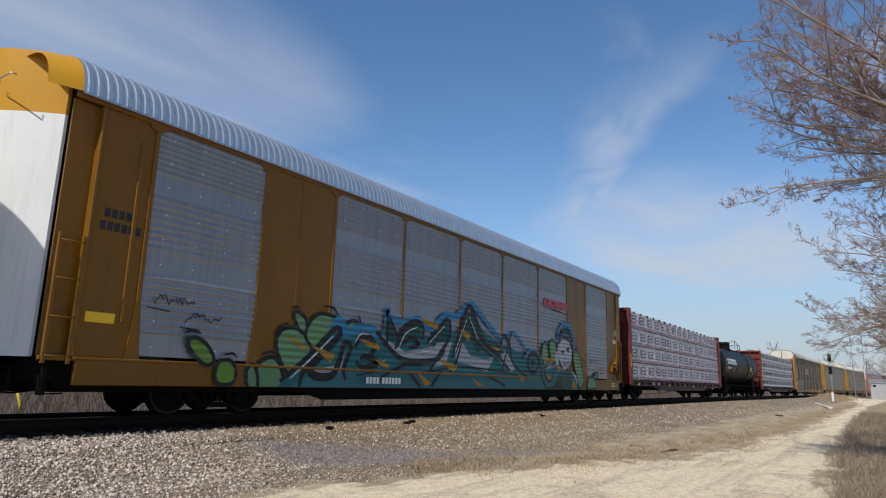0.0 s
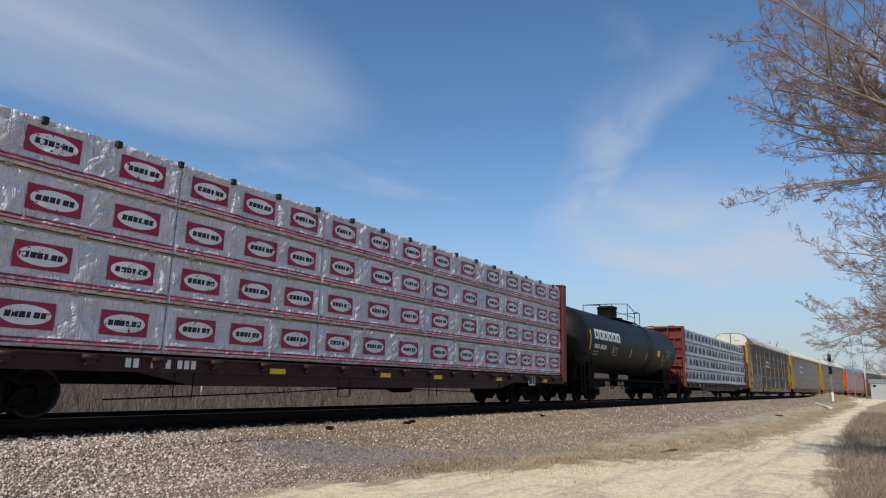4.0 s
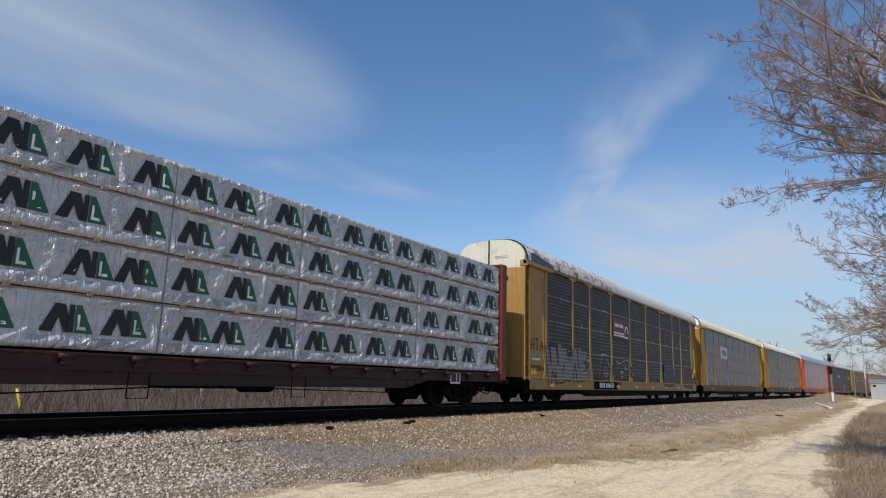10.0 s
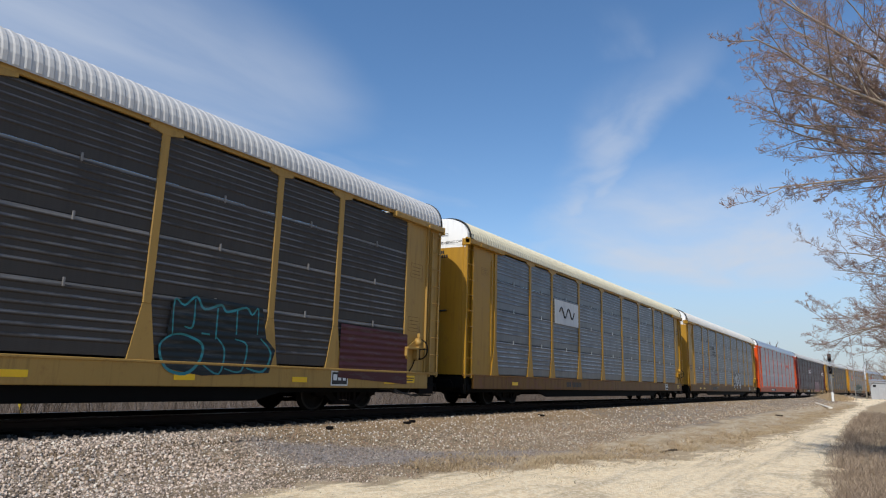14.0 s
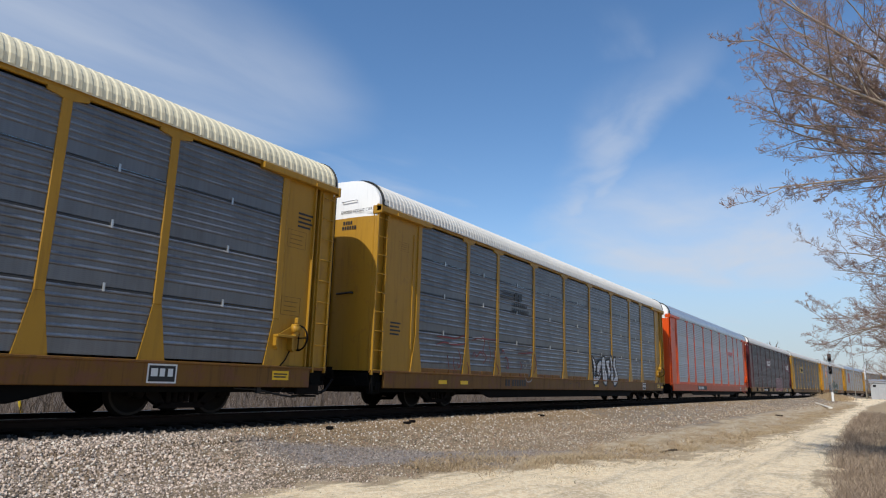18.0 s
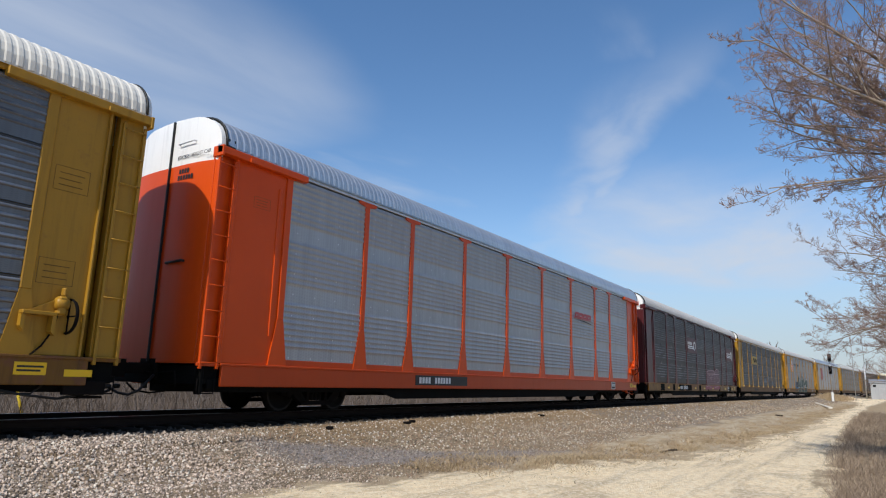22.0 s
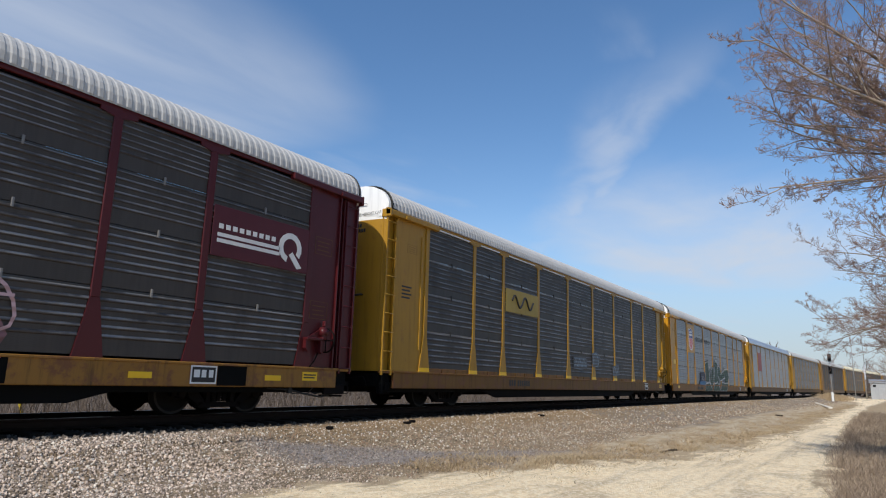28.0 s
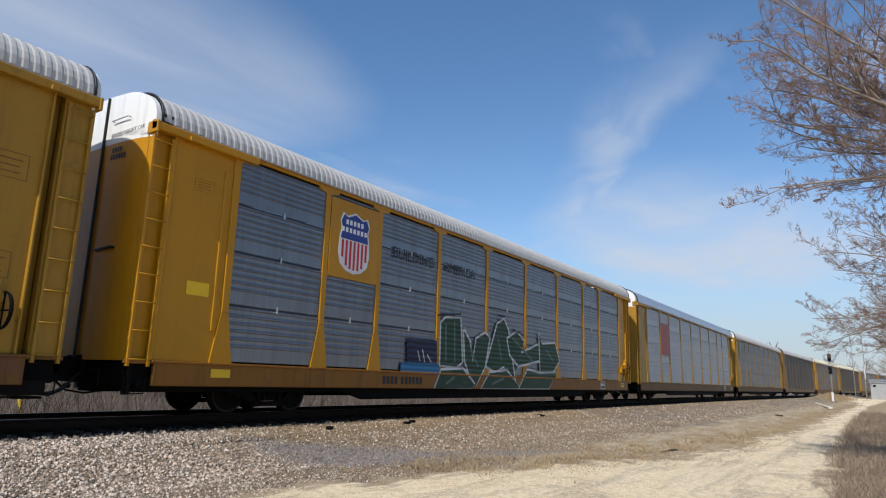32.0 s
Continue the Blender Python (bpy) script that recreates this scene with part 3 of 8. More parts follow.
def grow(limb, twigs, rng, p, d, length, r, depth, droop=0.0, loose=1.0):
    """A limb that bends as it goes, with shoots all along it; thin ends go into the twigs."""
    steps = (3, 4, 5, 7, 9)[depth]
    bend = Vector((rng.gauss(0, 0.05), rng.gauss(0, 0.05), rng.gauss(0.03 - droop, 0.06))) * loose
    pts, dirs = [p.copy()], [d.copy()]
    for i in range(steps):
        d = (d + bend + Vector((rng.gauss(0, 0.09), rng.gauss(0, 0.09), rng.gauss(0, 0.08)))).normalized()
        p = p + d * (length / steps)
        pts.append(p.copy())
        dirs.append(d.copy())
    (limb if r > 0.011 else twigs).tube(pts, r, 6 if r > 0.03 else (4 if r > 0.011 else 3), r2=max(0.0028, r * (0.20 if depth > 2 else 0.35)), cap=False)
    if depth == 0:
        return
    kids = (0, 3, 6, 8, 8)[depth] + rng.randint(0, 1)
    bare = 0.34 if depth == 4 else 0.16  # the foot of a main limb carries no shoots
    for i in range(kids):
        s = bare + (0.98 - bare) * (i + rng.random()) / kids
        j = min(steps - 1, int(s * steps))
        q = pts[j].lerp(pts[j + 1], s * steps - j)
        ahead = dirs[j + 1]
        side = Vector((rng.gauss(0, 1), rng.gauss(0, 1), rng.gauss(0.35, 0.8)))
        side = (side - ahead * side.dot(ahead)).normalized()
        a = rng.uniform(0.45, 0.95)
        nd = ahead * math.cos(a) + side * math.sin(a)
        grow(limb, twigs, rng, q, nd, length * (1.0 - 0.5 * s) * (rng.uniform(0.6, 1.1) if depth == 1 else rng.uniform(0.27, 0.52)), max(0.0040, r * (1 - 0.5 * s) * rng.uniform(0.38, 0.55)), depth - 1, droop)


def bare_tree(name, label, at, height_, r, limbs_to, seed, depth=3, bark=None, twig=None, bend=1.0):
    """Leafless tree: a tapered trunk, limbs that reach to the points given, and many twigs."""
    rng = random.Random(seed)
    tree = thing(name, label, "tree", at=at)
    trunk = Geo()
    pts, p = [], Vector((0, 0, -0.2))
    for i in range(8):
        pts.append(p.copy())
        p = p + Vector((rng.gauss(0, 0.05), rng.gauss(0, 0.05), height_ / 7))
    trunk.tube(pts, r, 10, r2=r * 0.3)
    part("trunk", trunk, bark or BARK, tree)
    twigs = Geo()
    for z, to, rr in limbs_to:
        s, e, limb = Vector((0, 0, z)), Vector(to), Geo()
        grow(limb, twigs, rng, s, (e - s).normalized(), (e - s).length, rr, depth, 0.01, bend)
        part("limb", limb, bark or BARK, tree)
    tagged(part("crown", twigs, twig or TWIG, tree, "fine pinkish bare twigs"), kind="stuff")
    return tree


def roadside_trees():
    b = (15.5, -3.2, 0.2)
    # tip of each limb; they fan out from the crotch of a leaning bough
    ends = [(14.03, 1.72, 9.83), (15.24, 2.21, 9.91), (15.1, 2.49, 9.3), (14.23, 2.18, 8.24), (14.64, 2.09, 8.06), (14.56, 2.41, 7.42), (14.91, 2.44, 7.01), (15.14, 2.29, 6.12), (13.96, 2.28, 5.03), (13.85, 1.61, 5.96), (15.22, 1.4, 7.59), (14.54, 0.93, 5.63), (15.1, 0.7, 6.56),
            (13.8, 0.22, 7.81), (14.56, -0.13, 8.93), (15.03, 0.77, 9.93), (14.19, 0.52, 4.91), (15.41, -0.13, 5.77), (15.33, -0.16, 4.97), (13.85, 1.09, 8.18), (13.84, 1.36, 8.89), (14.72, 0.03, 7.17), (15.4, -0.41, 6.7)]
    spec = [(5.0 + 0.05 * i, ((x - b[0]) * 0.95, (y - b[1]) * 0.87, z - b[2] + 0.25 - 0.08 * (z - 5.5) + (0.5 if z < 6.3 else 0.0)), 0.060 - 0.0012 * i) for i, (x, y, z) in enumerate(ends)]
    bare_tree("bare_tree", "leafless tree with pale bark overhanging the road", b, 9.5, 0.24, spec, 5, 4, bend=0.30)
    # limbs that hang low over the road
    low = {24.0: ((23.83, 2.42, 3.94), (23.6, 2.25, 3.67), (23.89, 1.57, 5.59), (23.34, 1.64, 6.62), (23.61, 1.36, 5.93), (23.91, 0.87, 6.32), (23.99, 0.82, 5.03), (23.63, 0.65, 3.29), (23.62, 1.49, 3.18), (23.61, 0.15, 3.88), (23.94, 0.21, 6.82), (23.71, -0.11, 5.29)),
           34.0: ((34.0, 0.3, 6.95), (34.0, 0.6, 4.42), (33.5, 0.0, 5.39), (34.4, 0.2, 3.5))}
    for at, n, reach, seed in (((24.0, -3.4, 0.2), 4, 2.6, 11), ((34.0, -3.6, 0.2), 16, 4.1, 23), ((48.0, -4.2, 0.2), 16, 5.0, 17)):
        r = random.Random(seed)
        spec = [(1.8 + 0.32 * i, (r.uniform(-2.2, 1.5), reach * r.uniform(0.7, 1.05), 1.9 + i * 0.42 + r.uniform(-0.4, 0.4)), 0.045) for i in range(n)]
        spec += [(4.0 + 0.16 * (z - 4.0), (x - at[0], (y - at[1]) * 0.88, z - at[2]), 0.042) for x, y, z in low.get(at[0], ())]
        bare_tree("bare_tree", "leafless tree with drooping twigs beside the road", at, 8.0, 0.2, spec, seed, 4 if at[0] < 30 else 3, bend=0.5)


def far_trees():
    """Leafless trees behind the railway; only their tops clear the train."""
    grey = plain("grey_twigs", (0.20, 0.155, 0.125), 0.85, 0.0, 0.4)
    protos = []
    for i, (x, y, h) in enumerate(((36.0, 40.0, 13.5), (60.0, 44.0, 13.0), (72.0, 46.0, 14.5))):
        r = random.Random(i + 40)
        spec = [(h * (0.35 + 0.07 * k), (r.uniform(-3.2, 3.2), r.uniform(-3, 3), h * (0.68 + 0.045 * k)), 0.10) for k in range(8)]
        protos.append(bare_tree("bare_tree", "leafless grey tree on the bank behind the railway", (x, y, 1.2), h * 0.8, 0.22, spec, 60 + i, 3, grey, grey))
    r = random.Random(8)
    for i in range(16):
        t = copy_thing(protos[i % 3], pose(95 + i * 24 + r.uniform(-8, 8), 48 + r.uniform(-6, 14), 1.2, 0, 0, r.uniform(0, 360)))
    for i in range(10):
        copy_thing(protos[i % 3], pose(190 + i * 22, TRACK_Y - bend(190 + i * 22) + 16 + r.uniform(0, 22), 0.4, 0, 0, r.uniform(0, 360)))


def blades(name, label, cat, spots, mat, lo, hi, wide, seed, lean=0.35):
    """A patch of dry stalks: thin bent blades."""
    rng = random.Random(seed)
    v, f = [], []
    for x, y in spots:
        z = height(x, y)
        h = rng.uniform(lo, hi)
        a, w = rng.uniform(0, 6.283), wide * rng.uniform(0.6, 1.3)
        dx, dy = math.cos(a) * w, math.sin(a) * w
        bx, by = rng.gauss(0, lean) * h, rng.gauss(0, lean) * h
        o = len(v)
        v += [(x - dx, y - dy, z - 0.02), (x + dx, y + dy, z - 0.02), (x + dx * 0.7 + bx * 0.35, y + dy * 0.7 + by * 0.35, z + h * 0.6), (x - dx * 0.7 + bx * 0.35, y - dy * 0.7 + by * 0.35, z + h * 0.6), (x + bx, y + by, z + h)]
        f += [(o, o + 1, o + 2, o + 3), (o + 3, o + 2, o + 4)]
    ob = part(name, Geo().add(v, f), mat, None)
    return tagged(ob, label, cat, kind="stuff")


def tufts(r, centres, count, spread):
    """Spots gathered round the centres, so that the stalks stand in tufts."""
    return [(x + r.gauss(0, spread), y + r.gauss(0, spread)) for x, y in centres for _ in range(r.randint(count // 2, count))]


def weeds():
    straw = straw_mat("dry_straw", (0.46, 0.34, 0.19), (0.22, 0.15, 0.085))
    brown = straw_mat("brown_dead_stalks", (0.12, 0.085, 0.06), (0.36, 0.27, 0.185))
    r = random.Random(3)
    mid = []
    while len(mid) < 1150:
        x = 9 + 50 * r.random() ** 1.8
        y = road_right(x) - 2.6 * r.random() ** 1.4 + 0.12 + 0.35 * noise.noise((x * 0.9, 2.0, 8.0))
        mid.append((x, y))
    blades("dry_weeds", "tall dry brown weeds along the road edge", "weeds", tufts(r, mid, 26, 0.10), brown, 0.05, 0.34, 0.004, 1, 0.75)
    mid = []
    while len(mid) < 1500:
        x = 9.5 + 90 * r.random() ** 1.7
        y = road_left(x) + r.gauss(0.45, 0.75)
        if y < 7.4 and noise.noise((x * 0.5, y * 1.4, 4.0)) > -0.12:
            mid.append((x, y))
    blades("dry_grass", "low tan dry grass between road and ballast", "grass", tufts(r, mid, 18, 0.13), straw, 0.02, 0.10, 0.007, 2, 1.5)
    # taller golden tufts where the verge meets the road
    gold = straw_mat("golden_straw", (0.50, 0.39, 0.235), (0.27, 0.20, 0.12))
    mid = []
    while len(mid) < 420:
        x = 11.5 + 40 * r.random() ** 1.5
        y = road_left(x) + r.gauss(0.30, 0.55)
        if noise.noise((x * 0.55, y * 1.3, 6.0)) > 0.12:
            mid.append((x, y))
    blades("dry_grass", "golden dry grass tufts along the road's edge", "grass", tufts(r, mid, 22, 0.16), gold, 0.03, 0.14, 0.005, 9, 1.2)
    spots = [(110 + 20 * r.random(), r.gauss(5.6, 1.0)) for _ in range(2500)]
    blades("dry_grass", "tan grass tufts near the crossing", "grass", spots, straw, 0.25, 0.8, 0.02, 6)
    spots = [(4 + 130 * r.random() ** 1.4, 16.3 + 13 * r.random() ** 1.4) for _ in range(36000)]
    blades("dry_brush", "grey-brown dry brush on the bank behind the railway", "brush", spots, straw_mat("grey_dry_brush", (0.15, 0.112, 0.082), (0.065, 0.048, 0.036)), 0.3, 1.5, 0.007, 4, 0.55)
    # thicket of thin stems further up the bank
    twigs = Geo()
    rng = random.Random(12)
    for i in range(1200):
        x, y = 6 + 150 * rng.random() ** 1.3, rng.uniform(22, 40)
        p = Vector((x, y, height(x, y)))
        for k in range(5):
            d = Vector((rng.gauss(0, 0.35), rng.gauss(0, 0.35), 1)).normalized()
            h = rng.uniform(1.8, 4.6)
            twigs.tube([p, p + d * h * 0.5, p + d * h + Vector((rng.gauss(0, 0.2), rng.gauss(0, 0.2), 0))], 0.017, 3, r2=0.006, cap=False)
    ob = part("thicket", twigs, plain("grey_thicket_stems", (0.15, 0.115, 0.10), 0.85, 0.0, 0.4), None)
    tagged(ob, "bare thicket of thin stems on the far bank", "thicket", kind="stuff")


# ---------------------------------------------------------------- lineside things
def lineside():
    grey = plain("weathered_galvanised_steel", (0.42, 0.42, 0.42), 0.5, 0.6)
    black = plain("matt_black_signal_paint", (0.012, 0.012, 0.013), 0.6)
    sig = thing("signal_mast", "railway signal mast with two black heads and white base", "railway signal", at=(108.0, 5.44, 0.2))
    sig.scale = (0.85, 0.85, 0.85)
    part("mast", Geo().tube([(0, 0, 0.0), (0, 0, 8.2)], 0.09, 8), grey, sig)
    part("base", Geo().box(-0.15, 0.15, -0.16, 0.16, -0.1, 1.5, 0.03), CHALK, sig, "white base casing")
    for z in (7.1, 5.1):
        hd = part("signal_head", Geo().box(-0.30, -0.1, -0.26, 0.26, z - 0.62, z + 0.66, 0.04), black, sig, "black signal head")
        for i in range(3):
            part("hood", Geo().lathe([(-0.52, 0.14), (-0.30, 0.14), (-0.30, 0.0)], 12, "x", at=(0, 0, z - 0.40 + 0.42 * i)), black, hd)
    part("mast_ladder", Geo().tube([(0.25, -0.2, 0), (0.25, -0.2, 7.5)], 0.02, 5).tube([(0.25, 0.2, 0), (0.25, 0.2, 7.5)], 0.02, 5), grey, sig)
    pole = thing("utility_pole", "slim pale utility pole by the crossing", "utility pole", at=(150.0, 1.95, 0.3))
    part("pole", Geo().tube([(0, 0, 0), (0, -0.1, 6.5)], 0.16, 8), grey, pole, "pale lower pole")
    part("mast_top", Geo().tube([(0, -0.1, 6.5), (0, -0.1, 15.5)], 0.05, 6), grey, pole)
    pole = thing("utility_pole", "thin pole with a crossarm by the crossing", "utility pole", at=(125.0, 3.09, 0.3))
    pole.scale = (0.74, 0.74, 0.74)
    part("pole", Geo().tube([(0, 0, 0), (0, 0, 15.0)], 0.08, 6), grey, pole)
    part("crossarm", Geo().box(-0.06, 0.06, -0.9, 0.9, 14.0, 14.15), grey, pole)
    shed = thing("equipment_shed", "pale grey railway equipment shed by the crossing", "shed", at=(150.0, -0.9, 0.3))
    wallm = paint("pale_grey_shed_paint", (0.33, 0.34, 0.345), 0.5, 0.3)
    part("wall", Geo().box(-1.5, 2.5, -2.0, 2.1, 0.0, 3.1, 0.03), wallm, shed)
    part("roof", Geo().prism([(-1.7, 3.1), (-1.7, 3.2), (0.5, 3.75), (2.7, 3.2), (2.7, 3.1)], -2.2, 2.3), grey, shed)
    part("door", Geo().box(-1.53, -1.49, -0.2, 0.8, 0.1, 2.2, 0.01), grey, shed)
    for y in (-1.6, 1.2):
        part("vent", Geo().box(-1.54, -1.49, y, y + 0.5, 2.3, 2.7, 0.01), black, shed)
    # marker posts behind the track
    yel = plain("yellow_plastic_sleeve", (0.62, 0.45, 0.02), 0.5)
    m = thing("guy_marker", "leaning yellow guy-wire marker in dry brush", "marker", at=(8.1, 18.0, height(8.1, 18.0)))
    part("sleeve", Geo().tube([(0.12, 0, -0.1), (-0.22, 0, 0.95)], 0.035, 7), yel, m)
    m = thing("marker_post", "thin pale marker post in dry brush", "marker", at=(14.75, 20.0, height(14.75, 20.0)))
    part("post", Geo().tube([(0, 0, -0.1), (0, 0, 1.05)], 0.03, 6), grey, m)
    # odd bits on the shoulder
    for x, y, s, w in ((10.45, 9.75, 0.07, 0.07), (13.15, 9.72, 0.06, 0.08), (13.45, 9.78, 0.08, 0.06), (20.6, 9.6, 0.06, 0.14)):
        b = tagged(new("tie_plate_scrap"), "rusty scrap tie plate on the ballast shoulder", "scrap metal")
        b.location = (x, y, height(x, y))
        part("plate", Geo().box(-w, w, -0.07, 0.07, 0.0, s, 0.012), STEEL, b, rz=20 * x)
    # a long pale strip of unknown kind, built as one board
    plank = thing("plank", "long pale strip lying beside the ballast", "plank", at=(82.0, 5.2, height(82.0, 5.2) + 0.02))
    part("board", Geo().box(-13.0, 13.0, -0.16, 0.16, 0, 0.12, 0.01), plain("pale_strip_surface", (0.68, 0.62, 0.53), 0.8), plank, rz=6.5)
    log = thing("old_tie", "dark discarded railway tie on the slope", "old tie", at=(45.2, 5.2, height(45.2, 5.2)))
    part("timber", Geo().box(-0.22, 0.22, -0.06, 0.06, 0, 0.09, 0.012), plain("old_tie_timber", (0.06, 0.045, 0.035), 0.9), log, rz=60)
    stick = thing("stick", "short dark stick on the gravel", "stick", at=(17.0, 4.43, height(17.0, 4.43) + 0.03))
    part("wood", Geo().tube([(-0.35, 0.1, 0), (0, 0, 0.03), (0.35, -0.06, 0.01)], 0.022, 6), plain("dead_stick_wood", (0.10, 0.075, 0.055), 0.9), stick)


build_ground()
build_track()
lineside()
roadside_trees()
far_trees()
weeds()


# ---------------------------------------------------------------- rolling stock: shared parts
CARS = []  # (thing, place along the train)
WHEELS = []  # wheelsets that turn


def wheelset_shape(r):
    g = Geo()
    for s in (-1, 1):
        prof = [(0.66, 0.10), (0.69, 0.11), (0.695, r * 0.80), (0.665, r * 0.84), (0.665, r + 0.028), (0.695, r + 0.02), (0.705, r), (0.80, r - 0.008),
                (0.80, r * 0.86), (0.765, r * 0.80), (0.745, r * 0.45), (0.79, r * 0.36), (0.80, 0.10), (0.80, 0.02)]
        g.lathe([(s * a, q) for a, q in prof][::s], 28)
        g.lathe([(s * a, q) for a, q in ((0.802, r - 0.012), (0.803, r * 0.90), (0.80, r * 0.86))][::s], 28, mat=1)
    g.lathe([(-0.98, 0.0), (-0.98, 0.07), (-0.7, 0.08), (0.7, 0.08), (0.98, 0.07), (0.98, 0.0)], 12)
    for k in range(3):  # three bolt heads of the bearing cap on either end
        a = 2.0944 * k
        for s in (-1, 1):
            g.lathe([(s * 1.02, 0.0), (s * 1.02, 0.018), (s * 0.98, 0.018)][::s], 6, at=(0.05 * math.cos(a), 0, 0.05 * math.sin(a)))
    return g


def side_frame_shape():
    """Cast bogie side frame: arched top, pedestal jaws over both axles, window with springs."""
    g = Geo()
    for poly in ([(-1.12, 0.52), (-1.05, 0.62), (-0.62, 0.64), (-0.30, 0.72), (0.30, 0.72), (0.62, 0.64), (1.05, 0.62), (1.12, 0.52), (0.66, 0.50), (0.34, 0.60), (-0.34, 0.60), (-0.66, 0.50)],
                 [(-1.10, 0.36), (-1.10, 0.54), (-1.00, 0.56), (-1.00, 0.36)], [(1.10, 0.36), (1.00, 0.36), (1.00, 0.56), (1.10, 0.54)],
                 [(-0.76, 0.36), (-0.76, 0.56), (-0.62, 0.54), (-0.36, 0.26), (-0.48, 0.18)], [(0.76, 0.36), (0.48, 0.18), (0.36, 0.26), (0.62, 0.54), (0.76, 0.56)],
                 [(-0.50, 0.14), (-0.50, 0.24), (0.50, 0.24), (0.50, 0.14)], [(-0.34, 0.22), (-0.34, 0.62), (-0.25, 0.62), (-0.25, 0.22)], [(0.25, 0.22), (0.25, 0.62), (0.34, 0.62), (0.34, 0.22)]):
        g.prism(poly, -1.08, -0.94)
    for x in (-0.13, 0.0, 0.13):
        for i in range(5):
            g.lathe([(0.25 + i * 0.045, 0.045), (0.272 + i * 0.045, 0.06), (0.295 + i * 0.045, 0.045)], 8, "z", at=(x, -1.01, 0))
    for x in (-0.89, 0.89):
        g.lathe([(-1.12, 0.0), (-1.12, 0.085), (-1.08, 0.11), (-0.95, 0.11)], 12, at=(x, 0, 0.42))
    return g


def truck(car, x, r=0.42, half=0.89, spin=True):
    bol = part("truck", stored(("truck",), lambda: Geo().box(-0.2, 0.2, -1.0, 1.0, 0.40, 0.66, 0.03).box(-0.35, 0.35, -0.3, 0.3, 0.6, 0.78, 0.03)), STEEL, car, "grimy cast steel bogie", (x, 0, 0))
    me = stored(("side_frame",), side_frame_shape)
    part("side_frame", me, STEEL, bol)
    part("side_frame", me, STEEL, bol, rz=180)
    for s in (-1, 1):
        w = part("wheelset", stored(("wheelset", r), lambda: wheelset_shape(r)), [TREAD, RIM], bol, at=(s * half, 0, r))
        if spin:
            WHEELS.append((w, s * half, r))
    return bol


def couplings(car, length, reach, z=0.86):
    """Coupler, cut lever and air hose at either end."""
    def coupler():
        g = Geo().box(-0.62, 0.15, -0.09, 0.09, -0.10, 0.10, 0.02)
        g.prism([(-0.62, -0.17), (-0.62, 0.17), (-0.78, 0.17), (-0.90, 0.14), (-0.90, -0.14), (-0.78, -0.17)], -0.16, 0.12)
        return g.box(-0.08, 0.0, -0.28, 0.28, -0.22, 0.22, 0.02)

    def hose():
        pts = [(-0.1, -0.30, -0.12), (-0.25, -0.34, -0.25), (-0.40, -0.32, -0.42), (-0.58, -0.28, -0.50), (-0.76, -0.22, -0.46), (-0.92, -0.16, -0.36)]
        return Geo().tube(pts, 0.026, 7).lathe([(-0.98, 0.0), (-0.98, 0.045), (-0.88, 0.045), (-0.86, 0.03)], 8, "x", at=(0, -0.15, -0.35))

    def lever():
        return Geo().tube([(-0.18, -0.05, -0.05), (-0.20, -0.4, -0.08), (-0.20, -1.1, -0.04), (-0.28, -1.25, -0.16), (-0.30, -1.30, -0.32)], 0.014, 6)
    for x, rz in ((-reach, 0), (length + reach, 180)):
        part("coupler", stored(("coupler",), coupler), STEEL, car, at=(x, 0, z), rz=rz)
        part("air_hose", stored(("air_hose",), hose), RUBBER, car, "sagging black rubber air hose", (x, 0, z), rz=rz)
        part("cut_lever", stored(("cut_lever",), lever), STEEL, car, at=(x, 0, z), rz=rz)


def stencil(widths, h, gap=0.25):
    """A row of plain bars in place of lettering; 0 leaves a space."""
    g, x = Geo(), 0.0
    for w in widths:
        if w:
            g.box(x, x + w * h, -0.003, 0.0, 0, h)
            x += w * h + gap * h
        else:
            x += 0.55 * h
    return g


def words(text, h):
    """Flat lettering that can be read, cut out of thin sheet."""
    cu = bpy.data.curves.new("lettering", "FONT")
    cu.body, cu.size, cu.extrude = text, h * 1.38, 0.0015
    cu.resolution_u = 3
    ob = new("lettering", cu)
    me = bpy.data.meshes.new_from_object(ob.evaluated_get(bpy.context.evaluated_depsgraph_get()))
    bpy.data.objects.remove(ob)
    me.transform(Matrix.Rotation(radians(90), 4, "X"))
    if not me.materials:
        me.materials.append(None)
    return me


def ellipse(rx, rz, n=28, cx=0.0, cz=0.0):
    return [(cx + rx * math.cos(6.28318 * i / n), cz + rz * math.sin(6.28318 * i / n)) for i in range(n)]


# ---------------------------------------------------------------- autorack
L_CAR, EAVE = 27.5, 5.35
BAYS = (1.95, 4.65, 6.65, 9.50, 12.40, 15.30, 18.20, 21.05, 23.05, 25.85)
ROWS = (1.04, 2.18, 3.27, 4.27, 5.22)


def roof_section(lift, crown):
    """Roof outline across the car, y and z with its outward normal, from one eave to the other."""
    pts = []
    for i in range(9):
        a = radians(90 * i / 8)
        y, z = -1.55 + 0.95 * (1 - math.cos(a)) ** 1.0, EAVE + (crown - EAVE) * math.sin(a) ** 0.9
        pts.append((y, z, -math.cos(a), math.sin(a)))
    pts.append((0.0, crown + 0.03, 0.0, 1.0))
    right = [(-y, z, -ny, nz) for y, z, ny, nz in reversed(pts[:-1])]
    return [(y + ny * lift, z + nz * lift, ny, nz) for y, z, ny, nz in pts + right]


